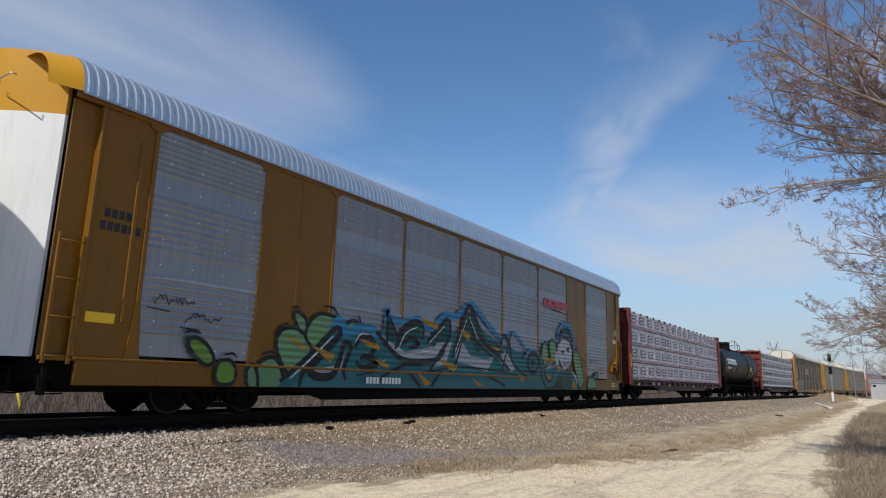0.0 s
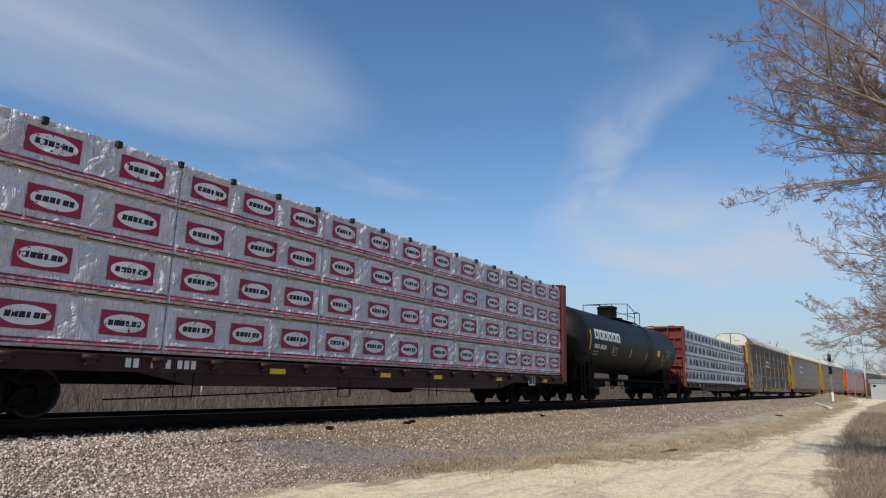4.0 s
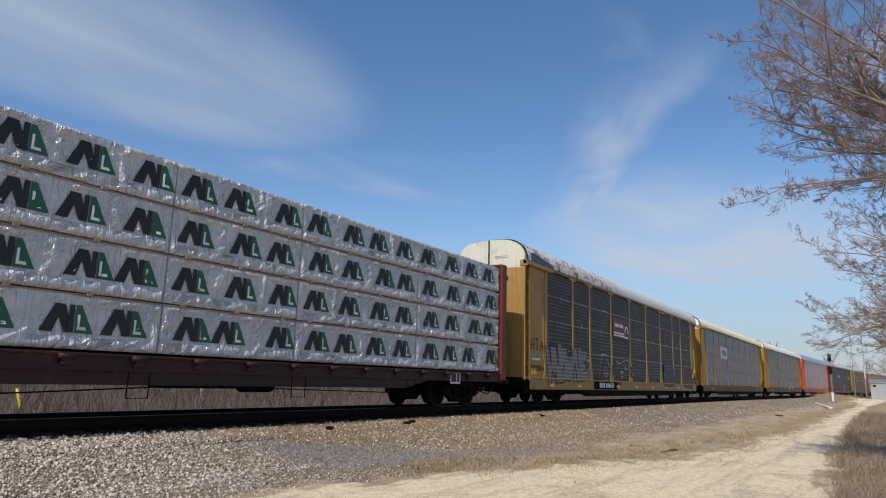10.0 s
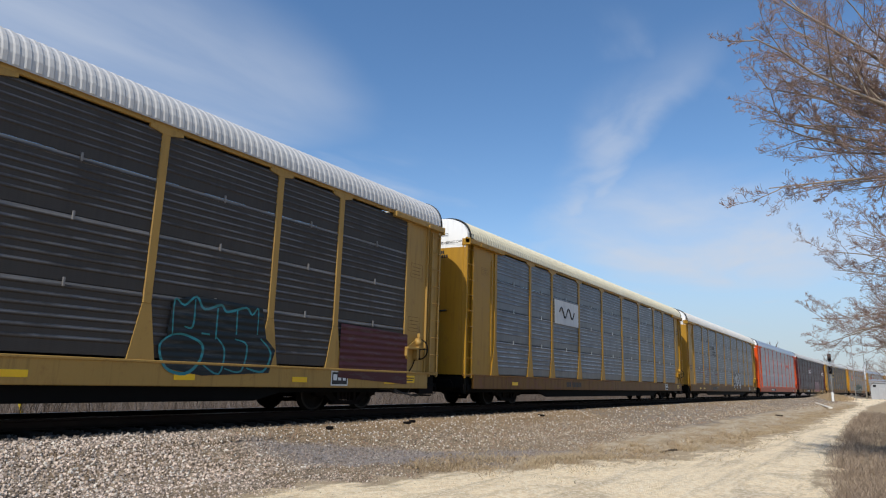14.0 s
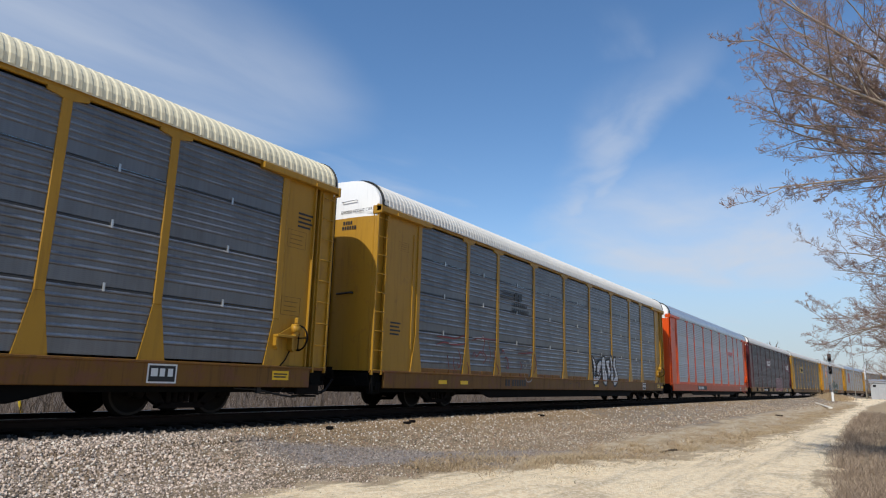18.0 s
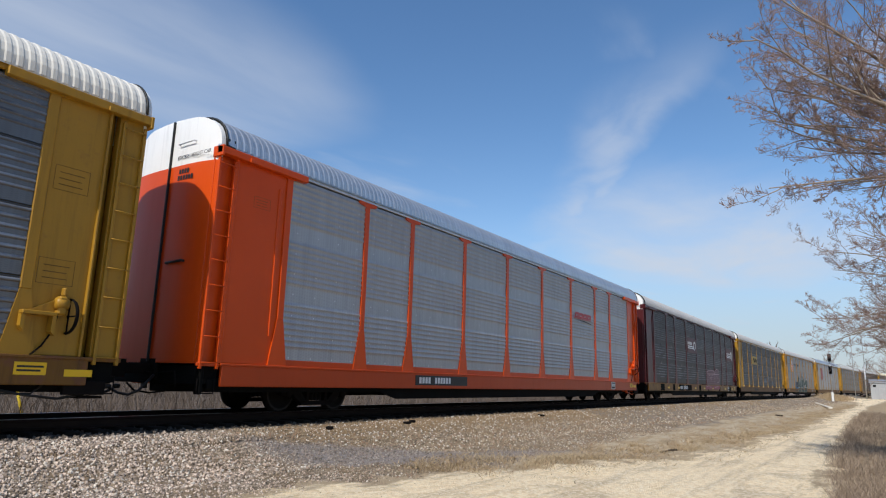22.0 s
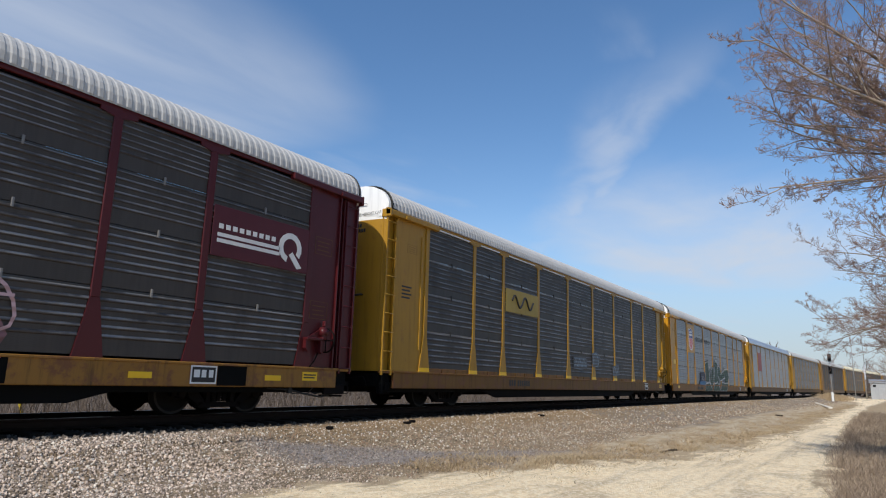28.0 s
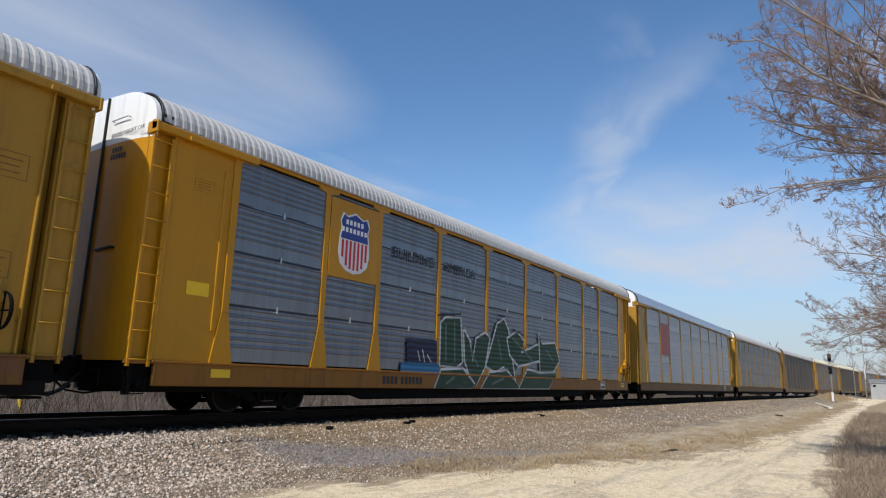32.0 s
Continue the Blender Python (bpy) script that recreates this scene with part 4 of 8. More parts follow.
def roof_shape(x0, x1, crown, pitch=0.17, depth=0.013):
    g = Geo()
    low, high = roof_section(0.0, crown), roof_section(depth, crown)
    n = len(low)
    v, f = [], []
    count = int((x1 - x0) / pitch)
    step = (x1 - x0) / count
    cols = []
    for i in range(count):
        x = x0 + i * step
        cols += [(x, low), (x + step * 0.30, low), (x + step * 0.46, high), (x + step * 0.84, high)]
    cols.append((x1, low))
    for x, sec in cols:
        v += [(x, y, z) for y, z, _, _ in sec]
    for i in range(len(cols) - 1):
        f += [(i * n + k, (i + 1) * n + k, (i + 1) * n + k + 1, i * n + k + 1) for k in range(n - 1)]
    g.add(v, f, 0, False)
    # closed underside
    o = [(x, y, z - 0.03) for x in (x0, x1) for y, z, _, _ in low]
    g.add(o, [(k, k + 1, n + k + 1, n + k) for k in range(n - 1)])
    return g


def panel_shape(w, h, ribs, flat, depth, bead=True):
    """Side sheet with a flat band at its foot and pressed ribs above, narrow beads or broader folds."""
    gap = 0.022 if bead else 0.0
    prof = [(0.0, 0.0), (flat * 0.95, 0.0)]
    pitch = (h - flat - 0.035) / ribs
    for i in range(ribs):
        z = flat + i * pitch
        steps = ((0.50, 0.0), (0.62, 0.9), (0.70, 1.0), (0.78, 0.85), (0.98, 0.0)) if bead else ((0.28, 0.0), (0.46, 0.85), (0.54, 1.0), (0.62, 0.9), (0.96, 0.0))
        prof += [(z + pitch * q, -depth * d) for q, d in steps]
    prof += [(h - gap, 0.0)]
    n = len(prof)
    v = [(x, y, z) for x in (0.0, w) for z, y in prof]
    g = Geo().add(v, [(i, n + i, n + i + 1, i + 1) for i in range(n - 1)], 0, not bead)
    t = h - gap
    return g.add([(0, 0, 0), (w, 0, 0), (w, 0, t), (0, 0, t), (0, 0.03, 0), (w, 0.03, 0), (w, 0.03, t), (0, 0.03, t)], [(4, 7, 6, 5), (0, 4, 5, 1), (3, 2, 6, 7)])


def post_shape(w=0.17):
    g = Geo().box(-w / 2, w / 2, -1.502, -1.45, 1.98, 5.16, 0.012)
    g.prism([(-0.26, 1.0), (-w / 2, 1.98), (w / 2, 1.98), (0.26, 1.0)], -1.498, -1.45)
    g.prism([(-0.34, 5.26), (0.34, 5.26), (0.34, 5.19), (w / 2, 5.13), (-w / 2, 5.13), (-0.34, 5.19)], -1.508, -1.45)
    return g


def rung_ladder(car, x0, x1, z0, z1, y, count, mat, far=False, flip=False):
    """Side ladder: two stiles and its rungs."""
    def stiles():
        g = Geo()
        for x in (0.0, x1 - x0):
            g.box(x - 0.028, x + 0.028, -0.03, 0.03, 0, z1 - z0, 0.006)
        return g
    key = (round(x1 - x0, 3), round(z1 - z0, 3))
    at, rz = (((x0, y, z0), 0) if not flip else ((x1, -y, z0), 180))
    lad = part("ladder", stored(("ladder", key), stiles), mat, car, "", at, rz)
    me = stored(("rung", key), lambda: Geo().tube([(0.0, -0.05, 0), (x1 - x0, -0.05, 0)], 0.012, 6))
    for i in range(count):
        part("rung", me, mat, lad, at=(0, 0, 0.12 + (z1 - z0 - 0.24) * i / (count - 1)))


def end_door_shape(side, z0, z1, crown, bulge=0.14, wide=1.47, depth=0.05, power=3.2):
    """One leaf of the bowed end doors between two heights, its top cut to the roof's outline."""
    sec = roof_section(-0.03, crown)

    def top(y):
        y = abs(y)
        for (ya, za, _, _), (yb, zb, _, _) in zip(sec, sec[1:]):
            if ya <= -y <= yb:
                return za + (zb - za) * (-y - ya) / max(1e-6, yb - ya)
        return EAVE
    g, n = Geo(), 14
    v, f = [], []
    for i in range(n + 1):
        y = side * (0.03 + (wide - 0.03) * i / n)
        x = 0.06 - bulge * (1 - (abs(y) / wide) ** power)
        hi = min(z1, top(y))
        for j in range(3):
            z = min(z0, hi) + (hi - min(z0, hi)) * j / 2
            v.append((x, y, z))
            v.append((x + depth, y, z))
    for i in range(n):
        for j in range(2):
            a, b = (i * 3 + j) * 2, ((i + 1) * 3 + j) * 2
            f += [(a, b, b + 2, a + 2), (a + 1, a + 3, b + 3, b + 1)]
        a, b = i * 6, (i + 1) * 6
        f += [(a, a + 1, b + 1, b), (a + 4, b + 4, b + 5, a + 5)]
    for i in (0, n):
        a = i * 6
        f += [(a, a + 2, a + 3, a + 1), (a + 2, a + 4, a + 5, a + 3)]
    return g.add(v, [q if side < 0 else q[::-1] for q in f], 0, False)


def autorack(name, place, label, body, panel, roof, sill=None, cap=None, ribs=7, flat=0.24, depth=0.017, rows=ROWS, bays=BAYS, fine=True, post=None, foot=None, spin=True, rail=None, door=None, bulge=0.14, wide=1.47, power=3.2, clips=None, ladder_top=5.1, rungs=9, clip_mat=None, bead=True, kick=False, hose=None, crown=6.07, boxed=False):
    """A closed car carrier. All parts stand in the car's space: x along it, rails at z = 0."""
    car = thing(name, label, "autorack railcar", "train of freight cars")
    CARS.append((car, place))
    sill = sill or body
    cap, post, rail = cap or body, post or body, rail or body
    L = L_CAR
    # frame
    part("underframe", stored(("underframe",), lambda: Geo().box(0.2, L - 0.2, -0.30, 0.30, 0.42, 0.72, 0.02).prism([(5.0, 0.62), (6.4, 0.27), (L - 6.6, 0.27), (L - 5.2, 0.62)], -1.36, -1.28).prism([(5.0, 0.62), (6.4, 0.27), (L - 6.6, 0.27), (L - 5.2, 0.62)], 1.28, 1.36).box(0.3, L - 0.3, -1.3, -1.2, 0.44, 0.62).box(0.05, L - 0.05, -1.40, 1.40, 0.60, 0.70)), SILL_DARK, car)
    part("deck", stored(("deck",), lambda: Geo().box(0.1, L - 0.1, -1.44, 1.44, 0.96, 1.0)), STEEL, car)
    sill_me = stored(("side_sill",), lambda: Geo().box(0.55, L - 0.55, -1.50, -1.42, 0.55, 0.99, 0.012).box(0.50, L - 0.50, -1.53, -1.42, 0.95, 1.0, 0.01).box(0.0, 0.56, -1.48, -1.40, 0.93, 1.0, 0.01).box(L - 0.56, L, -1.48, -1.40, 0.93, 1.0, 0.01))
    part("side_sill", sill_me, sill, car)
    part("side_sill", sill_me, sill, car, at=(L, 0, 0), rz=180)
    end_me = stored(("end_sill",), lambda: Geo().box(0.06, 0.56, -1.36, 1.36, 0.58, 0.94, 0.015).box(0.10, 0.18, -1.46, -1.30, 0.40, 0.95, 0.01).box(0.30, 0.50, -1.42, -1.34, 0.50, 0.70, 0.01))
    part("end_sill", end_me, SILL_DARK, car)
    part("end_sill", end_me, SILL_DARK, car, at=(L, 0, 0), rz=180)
    top_me = stored(("top_rail",), lambda: Geo().box(0.0, L, -1.51, -1.43, 5.25, 5.36, 0.012))
    part("top_rail", top_me, rail, car)
    part("top_rail", top_me, rail, car, at=(L, 0, 0), rz=180)
    # side sheets and posts
    for i in range(len(bays) - 1):
        w = bays[i + 1] - bays[i]
        for j in range(len(rows) - 1):
            h = rows[j + 1] - rows[j]
            me = stored(("side_panel", round(w, 2), round(h, 2), ribs, flat, depth, bead), lambda: panel_shape(w, h, ribs, flat, depth, bead))
            part("side_panel", me, panel, car, at=(bays[i], -1.465, rows[j]))
            if fine:
                part("side_panel", me, panel, car, at=(L - bays[i], 1.465, rows[j]), rz=180)
    if not fine:
        part("far_side_wall", stored(("far_side_wall",), lambda: Geo().box(1.95, 25.85, 1.42, 1.48, 1.0, 5.26)), panel, car)
    pm = stored(("post",), post_shape)
    for x in bays:
        part("post", pm, post, car, at=(x, 0, 0))
        if fine:
            part("post", pm, post, car, at=(L - x, 0, 0), rz=180)
    if foot:
        for x in bays:
            part("post_foot_mark", stored(("post_foot_mark",), lambda: Geo().prism([(-0.25, 1.01), (-0.225, 1.12), (0.225, 1.12), (0.25, 1.01)], -1.502, -1.497)), foot, car, "yellow band", (x, 0, 0))
    # plain end bays
    x0, x1 = bays[0], bays[-1]
    pieces = (("end_panel", lambda: Geo().box(0.50, x0 - 0.02, -1.46, -1.40, 1.0, 5.26, 0.01)), ("edge_post", lambda: Geo().box(x0 - 0.29, x0 - 0.21, -1.488, -1.45, 1.6, 4.85, 0.012)),
              ("corner_flange", lambda: Geo().box(0.46, 0.52, -1.50, -1.28, 1.0, 5.26, 0.012)), ("ladder_backing", lambda: Geo().box(0.02, 0.48, -1.36, -1.32, 1.0, 5.26)),
              ("end_panel", lambda: Geo().box(x1 + 0.02, L - 0.72, -1.46, -1.40, 1.0, 5.26, 0.01)), ("edge_post", lambda: Geo().box(x1 + 0.03, x1 + 0.10, -1.488, -1.45, 1.2, 5.15, 0.012)),
              ("corner_flange", lambda: Geo().box(L - 0.74, L - 0.70, -1.52, -1.30, 1.0, 5.26, 0.01)), ("ladder_backing", lambda: Geo().box(L - 0.52, L - 0.02, -1.44, -1.28, 1.0, 5.26, 0.012)),
              ("slot_backing", lambda: Geo().box(L - 0.72, L - 0.50, -1.22, -1.20, 1.0, 5.26)))
    for i, (nm, make) in enumerate(pieces):
        for at, rz in (((0, 0, 0), 0), ((L, 0, 0), 180)):
            part(nm, stored((nm, i, bays), make), body, car, at=at, rz=rz)
    if clips:  # seam strips and clips between the rows of sheets
        for i in range(len(bays) - 1):
            w = bays[i + 1] - bays[i] - 0.2
            for z in rows[1:-1]:
                part("seam_strip", stored(("seam_strip", round(w, 2)), lambda: Geo().box(0.1, w + 0.1, -1.472, -1.462, -0.10, -0.015)), clips, car, at=(bays[i], 0, z))
                part("clip", stored(("clip",), lambda: Geo().box(-0.02, 0.02, -1.50, -1.465, -0.09, 0.06, 0.006)), clip_mat or SILVER, car, at=(bays[i] + w / 2 + 0.1, 0, z))
    # ladders
    for x0, x1 in ((0.06, 0.44), (L - 0.46, L - 0.08)):
        for flip in ((False, True) if fine else (False,)):
            rung_ladder(car, x0, x1, 0.88, ladder_top, -1.47, rungs, body, flip=flip)
    # end doors, with a pale upper band
    shape = (bulge, wide, power, crown)
    for s in (-1, 1):
        for at, rz in (((0, 0, 0), 0), ((L, 0, 0), 180)):
            part("end_door", stored(("end_door", s, shape), lambda: end_door_shape(s, 0.98, 5.05, crown, bulge, wide, 0.05, power)), door or body, car, at=at, rz=rz)
            part("end_door_top", stored(("end_door_top", s, shape), lambda: end_door_shape(s, 5.05, 6.4, crown, bulge, wide, 0.05, power)), cap, car, "white painted upper band", at, rz=rz)
    fx = 0.06 - bulge
    seam = stored(("door_seam", shape), lambda: Geo().box(fx, fx + 0.05, -0.03, 0.03, 1.0, crown - 0.03).box(fx - 0.05, fx, -0.045, -0.02, 1.0, crown - 0.03))
    for at, rz in (((0, 0, 0), 0), ((L, 0, 0), 180)):
        part("door_seam", seam, RUBBER, car, at=at, rz=rz)
        if fine:
            for z in (2.97, 5.5):
                hm = stored(("door_handle", shape, z), lambda: Geo().tube([(fx + 0.02, -0.30, z), (fx - 0.05, -0.30, z), (fx - 0.04, -0.80, z + 0.02), (fx + 0.04, -0.80, z + 0.02)], 0.028 if z < 4 else 0.012, 6))
                part("door_handle", hm, RUBBER if z < 4 else SILVER, car, at=at, rz=rz)
    # roof, with a black hoop and a plate for the dark open gap over either end door
    start = 0.05 if boxed else 0.15
    part("roof", stored(("roof", crown), lambda: roof_shape(start, L - start, crown)), roof, car)
    hood = stored(("roof_hood", crown), lambda: Geo().add([(x, y, z) for x, lift in (((-0.45, -0.16), (0.06, 0.0)) if boxed else ((0.02, -0.03), (0.12, -0.03))) for y, z, _, _ in roof_section(lift, crown)], [(k, 19 + k, 20 + k, k + 1) for k in range(18)], 0, True))
    hoop = stored(("roof_hoop", crown), lambda: Geo().tube([(0.13, y, z) for y, z, _, _ in roof_section(0.012, crown)], 0.022, 6).tube([(0.13, -1.55, EAVE), (0.34, -1.56, EAVE - 0.02)], 0.02, 6))
    # black box put in for the shade inside the open gap
    gap_plate = stored(("gap_filler",), lambda: Geo().box(0.12, 0.36, -1.54, -1.44, EAVE - 0.02, EAVE + 0.16, 0.01))
    # beam under the eave along the plain end bay, and the outlined notices painted below it
    beam = stored(("eave_beam",), lambda: Geo().box(0.0, bays[0] + 0.45, -1.60, -1.44, 5.16, 5.31, 0.012).box(0.0, 0.06, -1.61, -1.30, 5.10, 5.33, 0.012).box(0.70, 0.84, -1.63, -1.58, 5.15, 5.24, 0.01))
    for at, rz in (((0, 0, 0), 0), ((L, 0, 0), 180)):
        part("roof_hood", hood, cap, car, at=at, rz=rz)
        if not boxed:
            part("roof_hoop", hoop, RUBBER, car, "black tube hoop", at, rz=rz)
            part("gap_filler", gap_plate, RUBBER, car, at=at, rz=rz)
    for at, sc in (((0, 0, 0), 1), ((L, 0, 0), -1)) if not boxed else ():
        o = part("eave_beam", beam, body, car, at=at)
        o.scale = (sc, 1, 1)
    if kick:  # stepped strip under the sheets, in lengths with gaps
        me = stored(("kick_strip",), lambda: Geo().box(0.0, 0.70, -1.488, -1.44, 0.995, 1.115, 0.008))
        for x_a, x_b in zip(bays, bays[1:]):
            for i in range(int((x_b - x_a - 0.3) / 0.74)):
                part("kick_strip", me, sill, car, at=(x_a + 0.20 + 0.74 * i, 0, 0))
    truck(car, 3.65, 0.42, spin=spin)
    truck(car, 24.05, 0.42, spin=spin)
    couplings(car, L, 0.0)
    if fine:
        # hand brake at the rear end of the near side: bracket, gear case, crank wheel edge-on and its chain
        part("brake_bracket", stored(("brake_bracket",), lambda: Geo().box(25.80, 26.30, -1.64, -1.45, 1.60, 1.66, 0.01).prism([(25.80, 1.60), (25.86, 1.60), (25.86, 1.34), (25.80, 1.42)], -1.60, -1.45).prism([(26.24, 1.60), (26.30, 1.60), (26.30, 1.30), (26.24, 1.36)], -1.62, -1.45).prism([(25.92, 1.66), (26.30, 1.86), (26.30, 1.66)], -1.52, -1.46)), body, car)
        gear = part("brake_gear", stored(("brake_gear",), lambda: Geo().box(26.30, 26.44, -1.62, -1.45, 1.62, 1.92, 0.03).lathe([(26.28, 0.0), (26.28, 0.09), (26.46, 0.09), (26.46, 0.0)], 12, "x", at=(0, -1.56, 1.80)).box(26.36, 26.42, -1.60, -1.50, 1.92, 2.06, 0.02)), body, car, "gear case of the hand brake")
        part("brake_wheel", stored(("brake_wheel",), lambda: Geo().lathe([(26.50, 0.27), (26.53, 0.29), (26.56, 0.27), (26.53, 0.25), (26.50, 0.27)], 20, "x", at=(0, -1.50, 1.62)).tube([(26.53, -1.50, 1.36), (26.53, -1.50, 1.88)], 0.014, 5).tube([(26.53, -1.74, 1.62), (26.53, -1.30, 1.62)], 0.014, 5)), STEEL, gear, "dark brake wheel")
        part("brake_chain", stored(("brake_chain",), lambda: Geo().tube([(26.36, -1.50, 1.62), (26.30, -1.51, 1.36), (26.18, -1.51, 1.14), (26.02, -1.51, 0.98)], 0.016, 5)), STEEL, car)
        # painted notices on the rear end panel, bars for their print
        out = stored(("notice_outline",), lambda: Geo().box(0, 0.56, -0.002, 0, 0, 0.008).box(0, 0.56, -0.002, 0, 0.40, 0.408).box(0, 0.008, -0.002, 0, 0, 0.40).box(0.552, 0.56, -0.002, 0, 0, 0.40).box(0.08, 0.48, -0.002, 0, 0.29, 0.305).box(0.08, 0.44, -0.002, 0, 0.19, 0.205).box(0.08, 0.46, -0.002, 0, 0.09, 0.105))
        tagged(part("notice_outline", out, FADED_INK, car, "faint outlined notice", (26.02, -1.462, 3.62)), kind="stuff")
        tagged(part("notice_outline", out, FADED_INK, car, "faint outlined notice", (25.98, -1.462, 2.10)), kind="stuff")
        tagged(part("notice_outline", out, FADED_INK, car, "faint outlined notice", (1.0, -1.462, 4.28)), kind="stuff").scale = (0.8, 1, 0.6)
        part("sill_notice", stored(("sill_notice",), lambda: Geo().box(0, 0.46, -0.004, 0, 0, 0.19).box(0.04, 0.42, -0.006, -0.003, 0.11, 0.14, mat=1).box(0.04, 0.38, -0.006, -0.003, 0.05, 0.08, mat=1)), [BRIGHT, INK], car, "small yellow notice with dark print", (25.85, -1.504, 0.70))
        part("data_plate", stored(("sill_data_plate",), lambda: Geo().box(0, 0.58, -0.004, 0, 0, 0.34).box(0.03, 0.55, -0.006, -0.003, 0.03, 0.31, mat=1).box(0.07, 0.20, -0.008, -0.005, 0.12, 0.26).box(0.24, 0.34, -0.008, -0.005, 0.12, 0.26).box(0.40, 0.50, -0.008, -0.005, 0.12, 0.26)), [CHALK, INK], car, "white framed black data plate", (23.0, -1.504, 0.60))
        # air lines and rods that sag below either end of the sill
        line = stored(("side_air_line",), lambda: Geo().tube([(25.0, -1.36, 0.52), (25.6, -1.38, 0.50), (26.1, -1.38, 0.40), (26.6, -1.36, 0.34), (27.0, -1.32, 0.40), (27.25, -1.2, 0.56)], 0.022, 6).tube([(25.3, -1.34, 0.56), (25.7, -1.36, 0.42), (26.2, -1.36, 0.42), (26.4, -1.34, 0.58)], 0.014, 5).box(25.55, 25.66, -1.42, -1.34, 0.42, 0.60, 0.01).box(26.70, 26.80, -1.42, -1.30, 0.44, 0.60, 0.01))
        part("side_air_line", line, hose or RUBBER, car, "sagging air line")
        part("side_air_line", line, RUBBER, car, "sagging air line", (L, 0, 0), rz=180)
        part("end_step", stored(("end_step",), lambda: Geo().box(26.62, 27.3, -1.46, -1.38, 0.40, 0.62, 0.01).box(26.9, 27.3, -1.40, -1.0, 0.34, 0.38, 0.01)), STEEL, car)
        part("step", stored(("step",), lambda: Geo().tube([(0.06, -1.44, 0.7), (0.06, -1.44, 0.42), (0.44, -1.44, 0.42), (0.44, -1.44, 0.7)], 0.014, 5)), STEEL, car)
        part("step", stored(("step",), None), STEEL, car, at=(L - 0.5, 0, 0))
    return car


def mark(car, name, shape, mat, x, z, y=-1.505, label=""):
    ob = part(name, shape, mat, car, label, (x, y, z if z < 1.0 else 1.0 + (z - 1.0) * 1.037))
    return tagged(ob, kind="stuff") if name in ("stencil", "board_print", "emblem", "scrawl") else ob


def reflectors(car, xs, z, y=-1.506):
    me = stored(("reflector",), lambda: Geo().box(-0.22, 0.22, -0.006, 0.0, -0.055, 0.055))
    for x in xs:
        part("reflector", me, BRIGHT, car, "yellow reflective strip", (x, y, z))


# ---------------------------------------------------------------- graffiti
SPRAY = {"green": (0.13, 0.27, 0.12), "lime": (0.12, 0.24, 0.03), "black": (0.012, 0.013, 0.016), "teal": (0.016, 0.130, 0.145), "sea": (0.030, 0.165, 0.18), "pine": (0.008, 0.060, 0.048), "sky": (0.03, 0.20, 0.36),
         "silver": (0.33, 0.35, 0.38), "white": (0.6, 0.62, 0.62), "amber": (0.36, 0.19, 0.014), "bone": (0.42, 0.42, 0.42), "navy": (0.014, 0.020, 0.050), "ash": (0.19, 0.185, 0.18),
         "chalk": (0.55, 0.55, 0.55), "straw": (0.30, 0.25, 0.14), "sage": (0.30, 0.27, 0.13), "wine": (0.075, 0.018, 0.020), "night": (0.012, 0.018, 0.020), "cyan": (0.03, 0.20, 0.22),
         "rose": (0.36, 0.07, 0.10), "soot": (0.045, 0.035, 0.03), "haze": (0.34, 0.33, 0.33), "rust_red": (0.20, 0.045, 0.040), "forest": (0.018, 0.055, 0.030), "moss": (0.10, 0.15, 0.12),
         "azure": (0.03, 0.15, 0.30), "rose_grey": (0.17, 0.085, 0.09), "blush": (0.46, 0.30, 0.31), "khaki": (0.22, 0.15, 0.07), "smoke": (0.10, 0.115, 0.13), "powder": (0.20, 0.25, 0.29)}


def sprayed(tint):
    """Dusty spray paint; the ribs of the sheet stand out through it."""
    key = "spray_" + tint
    if key not in STORE:
        col = SPRAY[tint]
        m, k, b = material(key + "_paint")
        p = coords(k, False)
        z = k.split(p)[2]
        wave = k.math("MULTIPLY", k.math("SINE", k.math("MULTIPLY", z, 6.2832 / 0.15)), k.ramp(z, 1.02, 1.08))
        worn = k.noise(k.scaled(p, (1.0, 1, 7.0)), 1.6, 5, 0.65)
        c = k.mix(k.math("MULTIPLY", k.ramp(worn, 0.48, 0.75), 0.40), col, (0.13, 0.125, 0.12))
        c = k.mix(k.math("MULTIPLY", k.noise(p, 30, 3), 0.3), c, [v * 0.55 for v in col])
        k.link(c, b.inputs["Base Color"])
        b.inputs["Roughness"].default_value = 0.5
        b.inputs["Specular IOR Level"].default_value = 0.25
        bump(k, b, wave, 0.55, 0.018)
        STORE[key] = m
    return STORE[key]


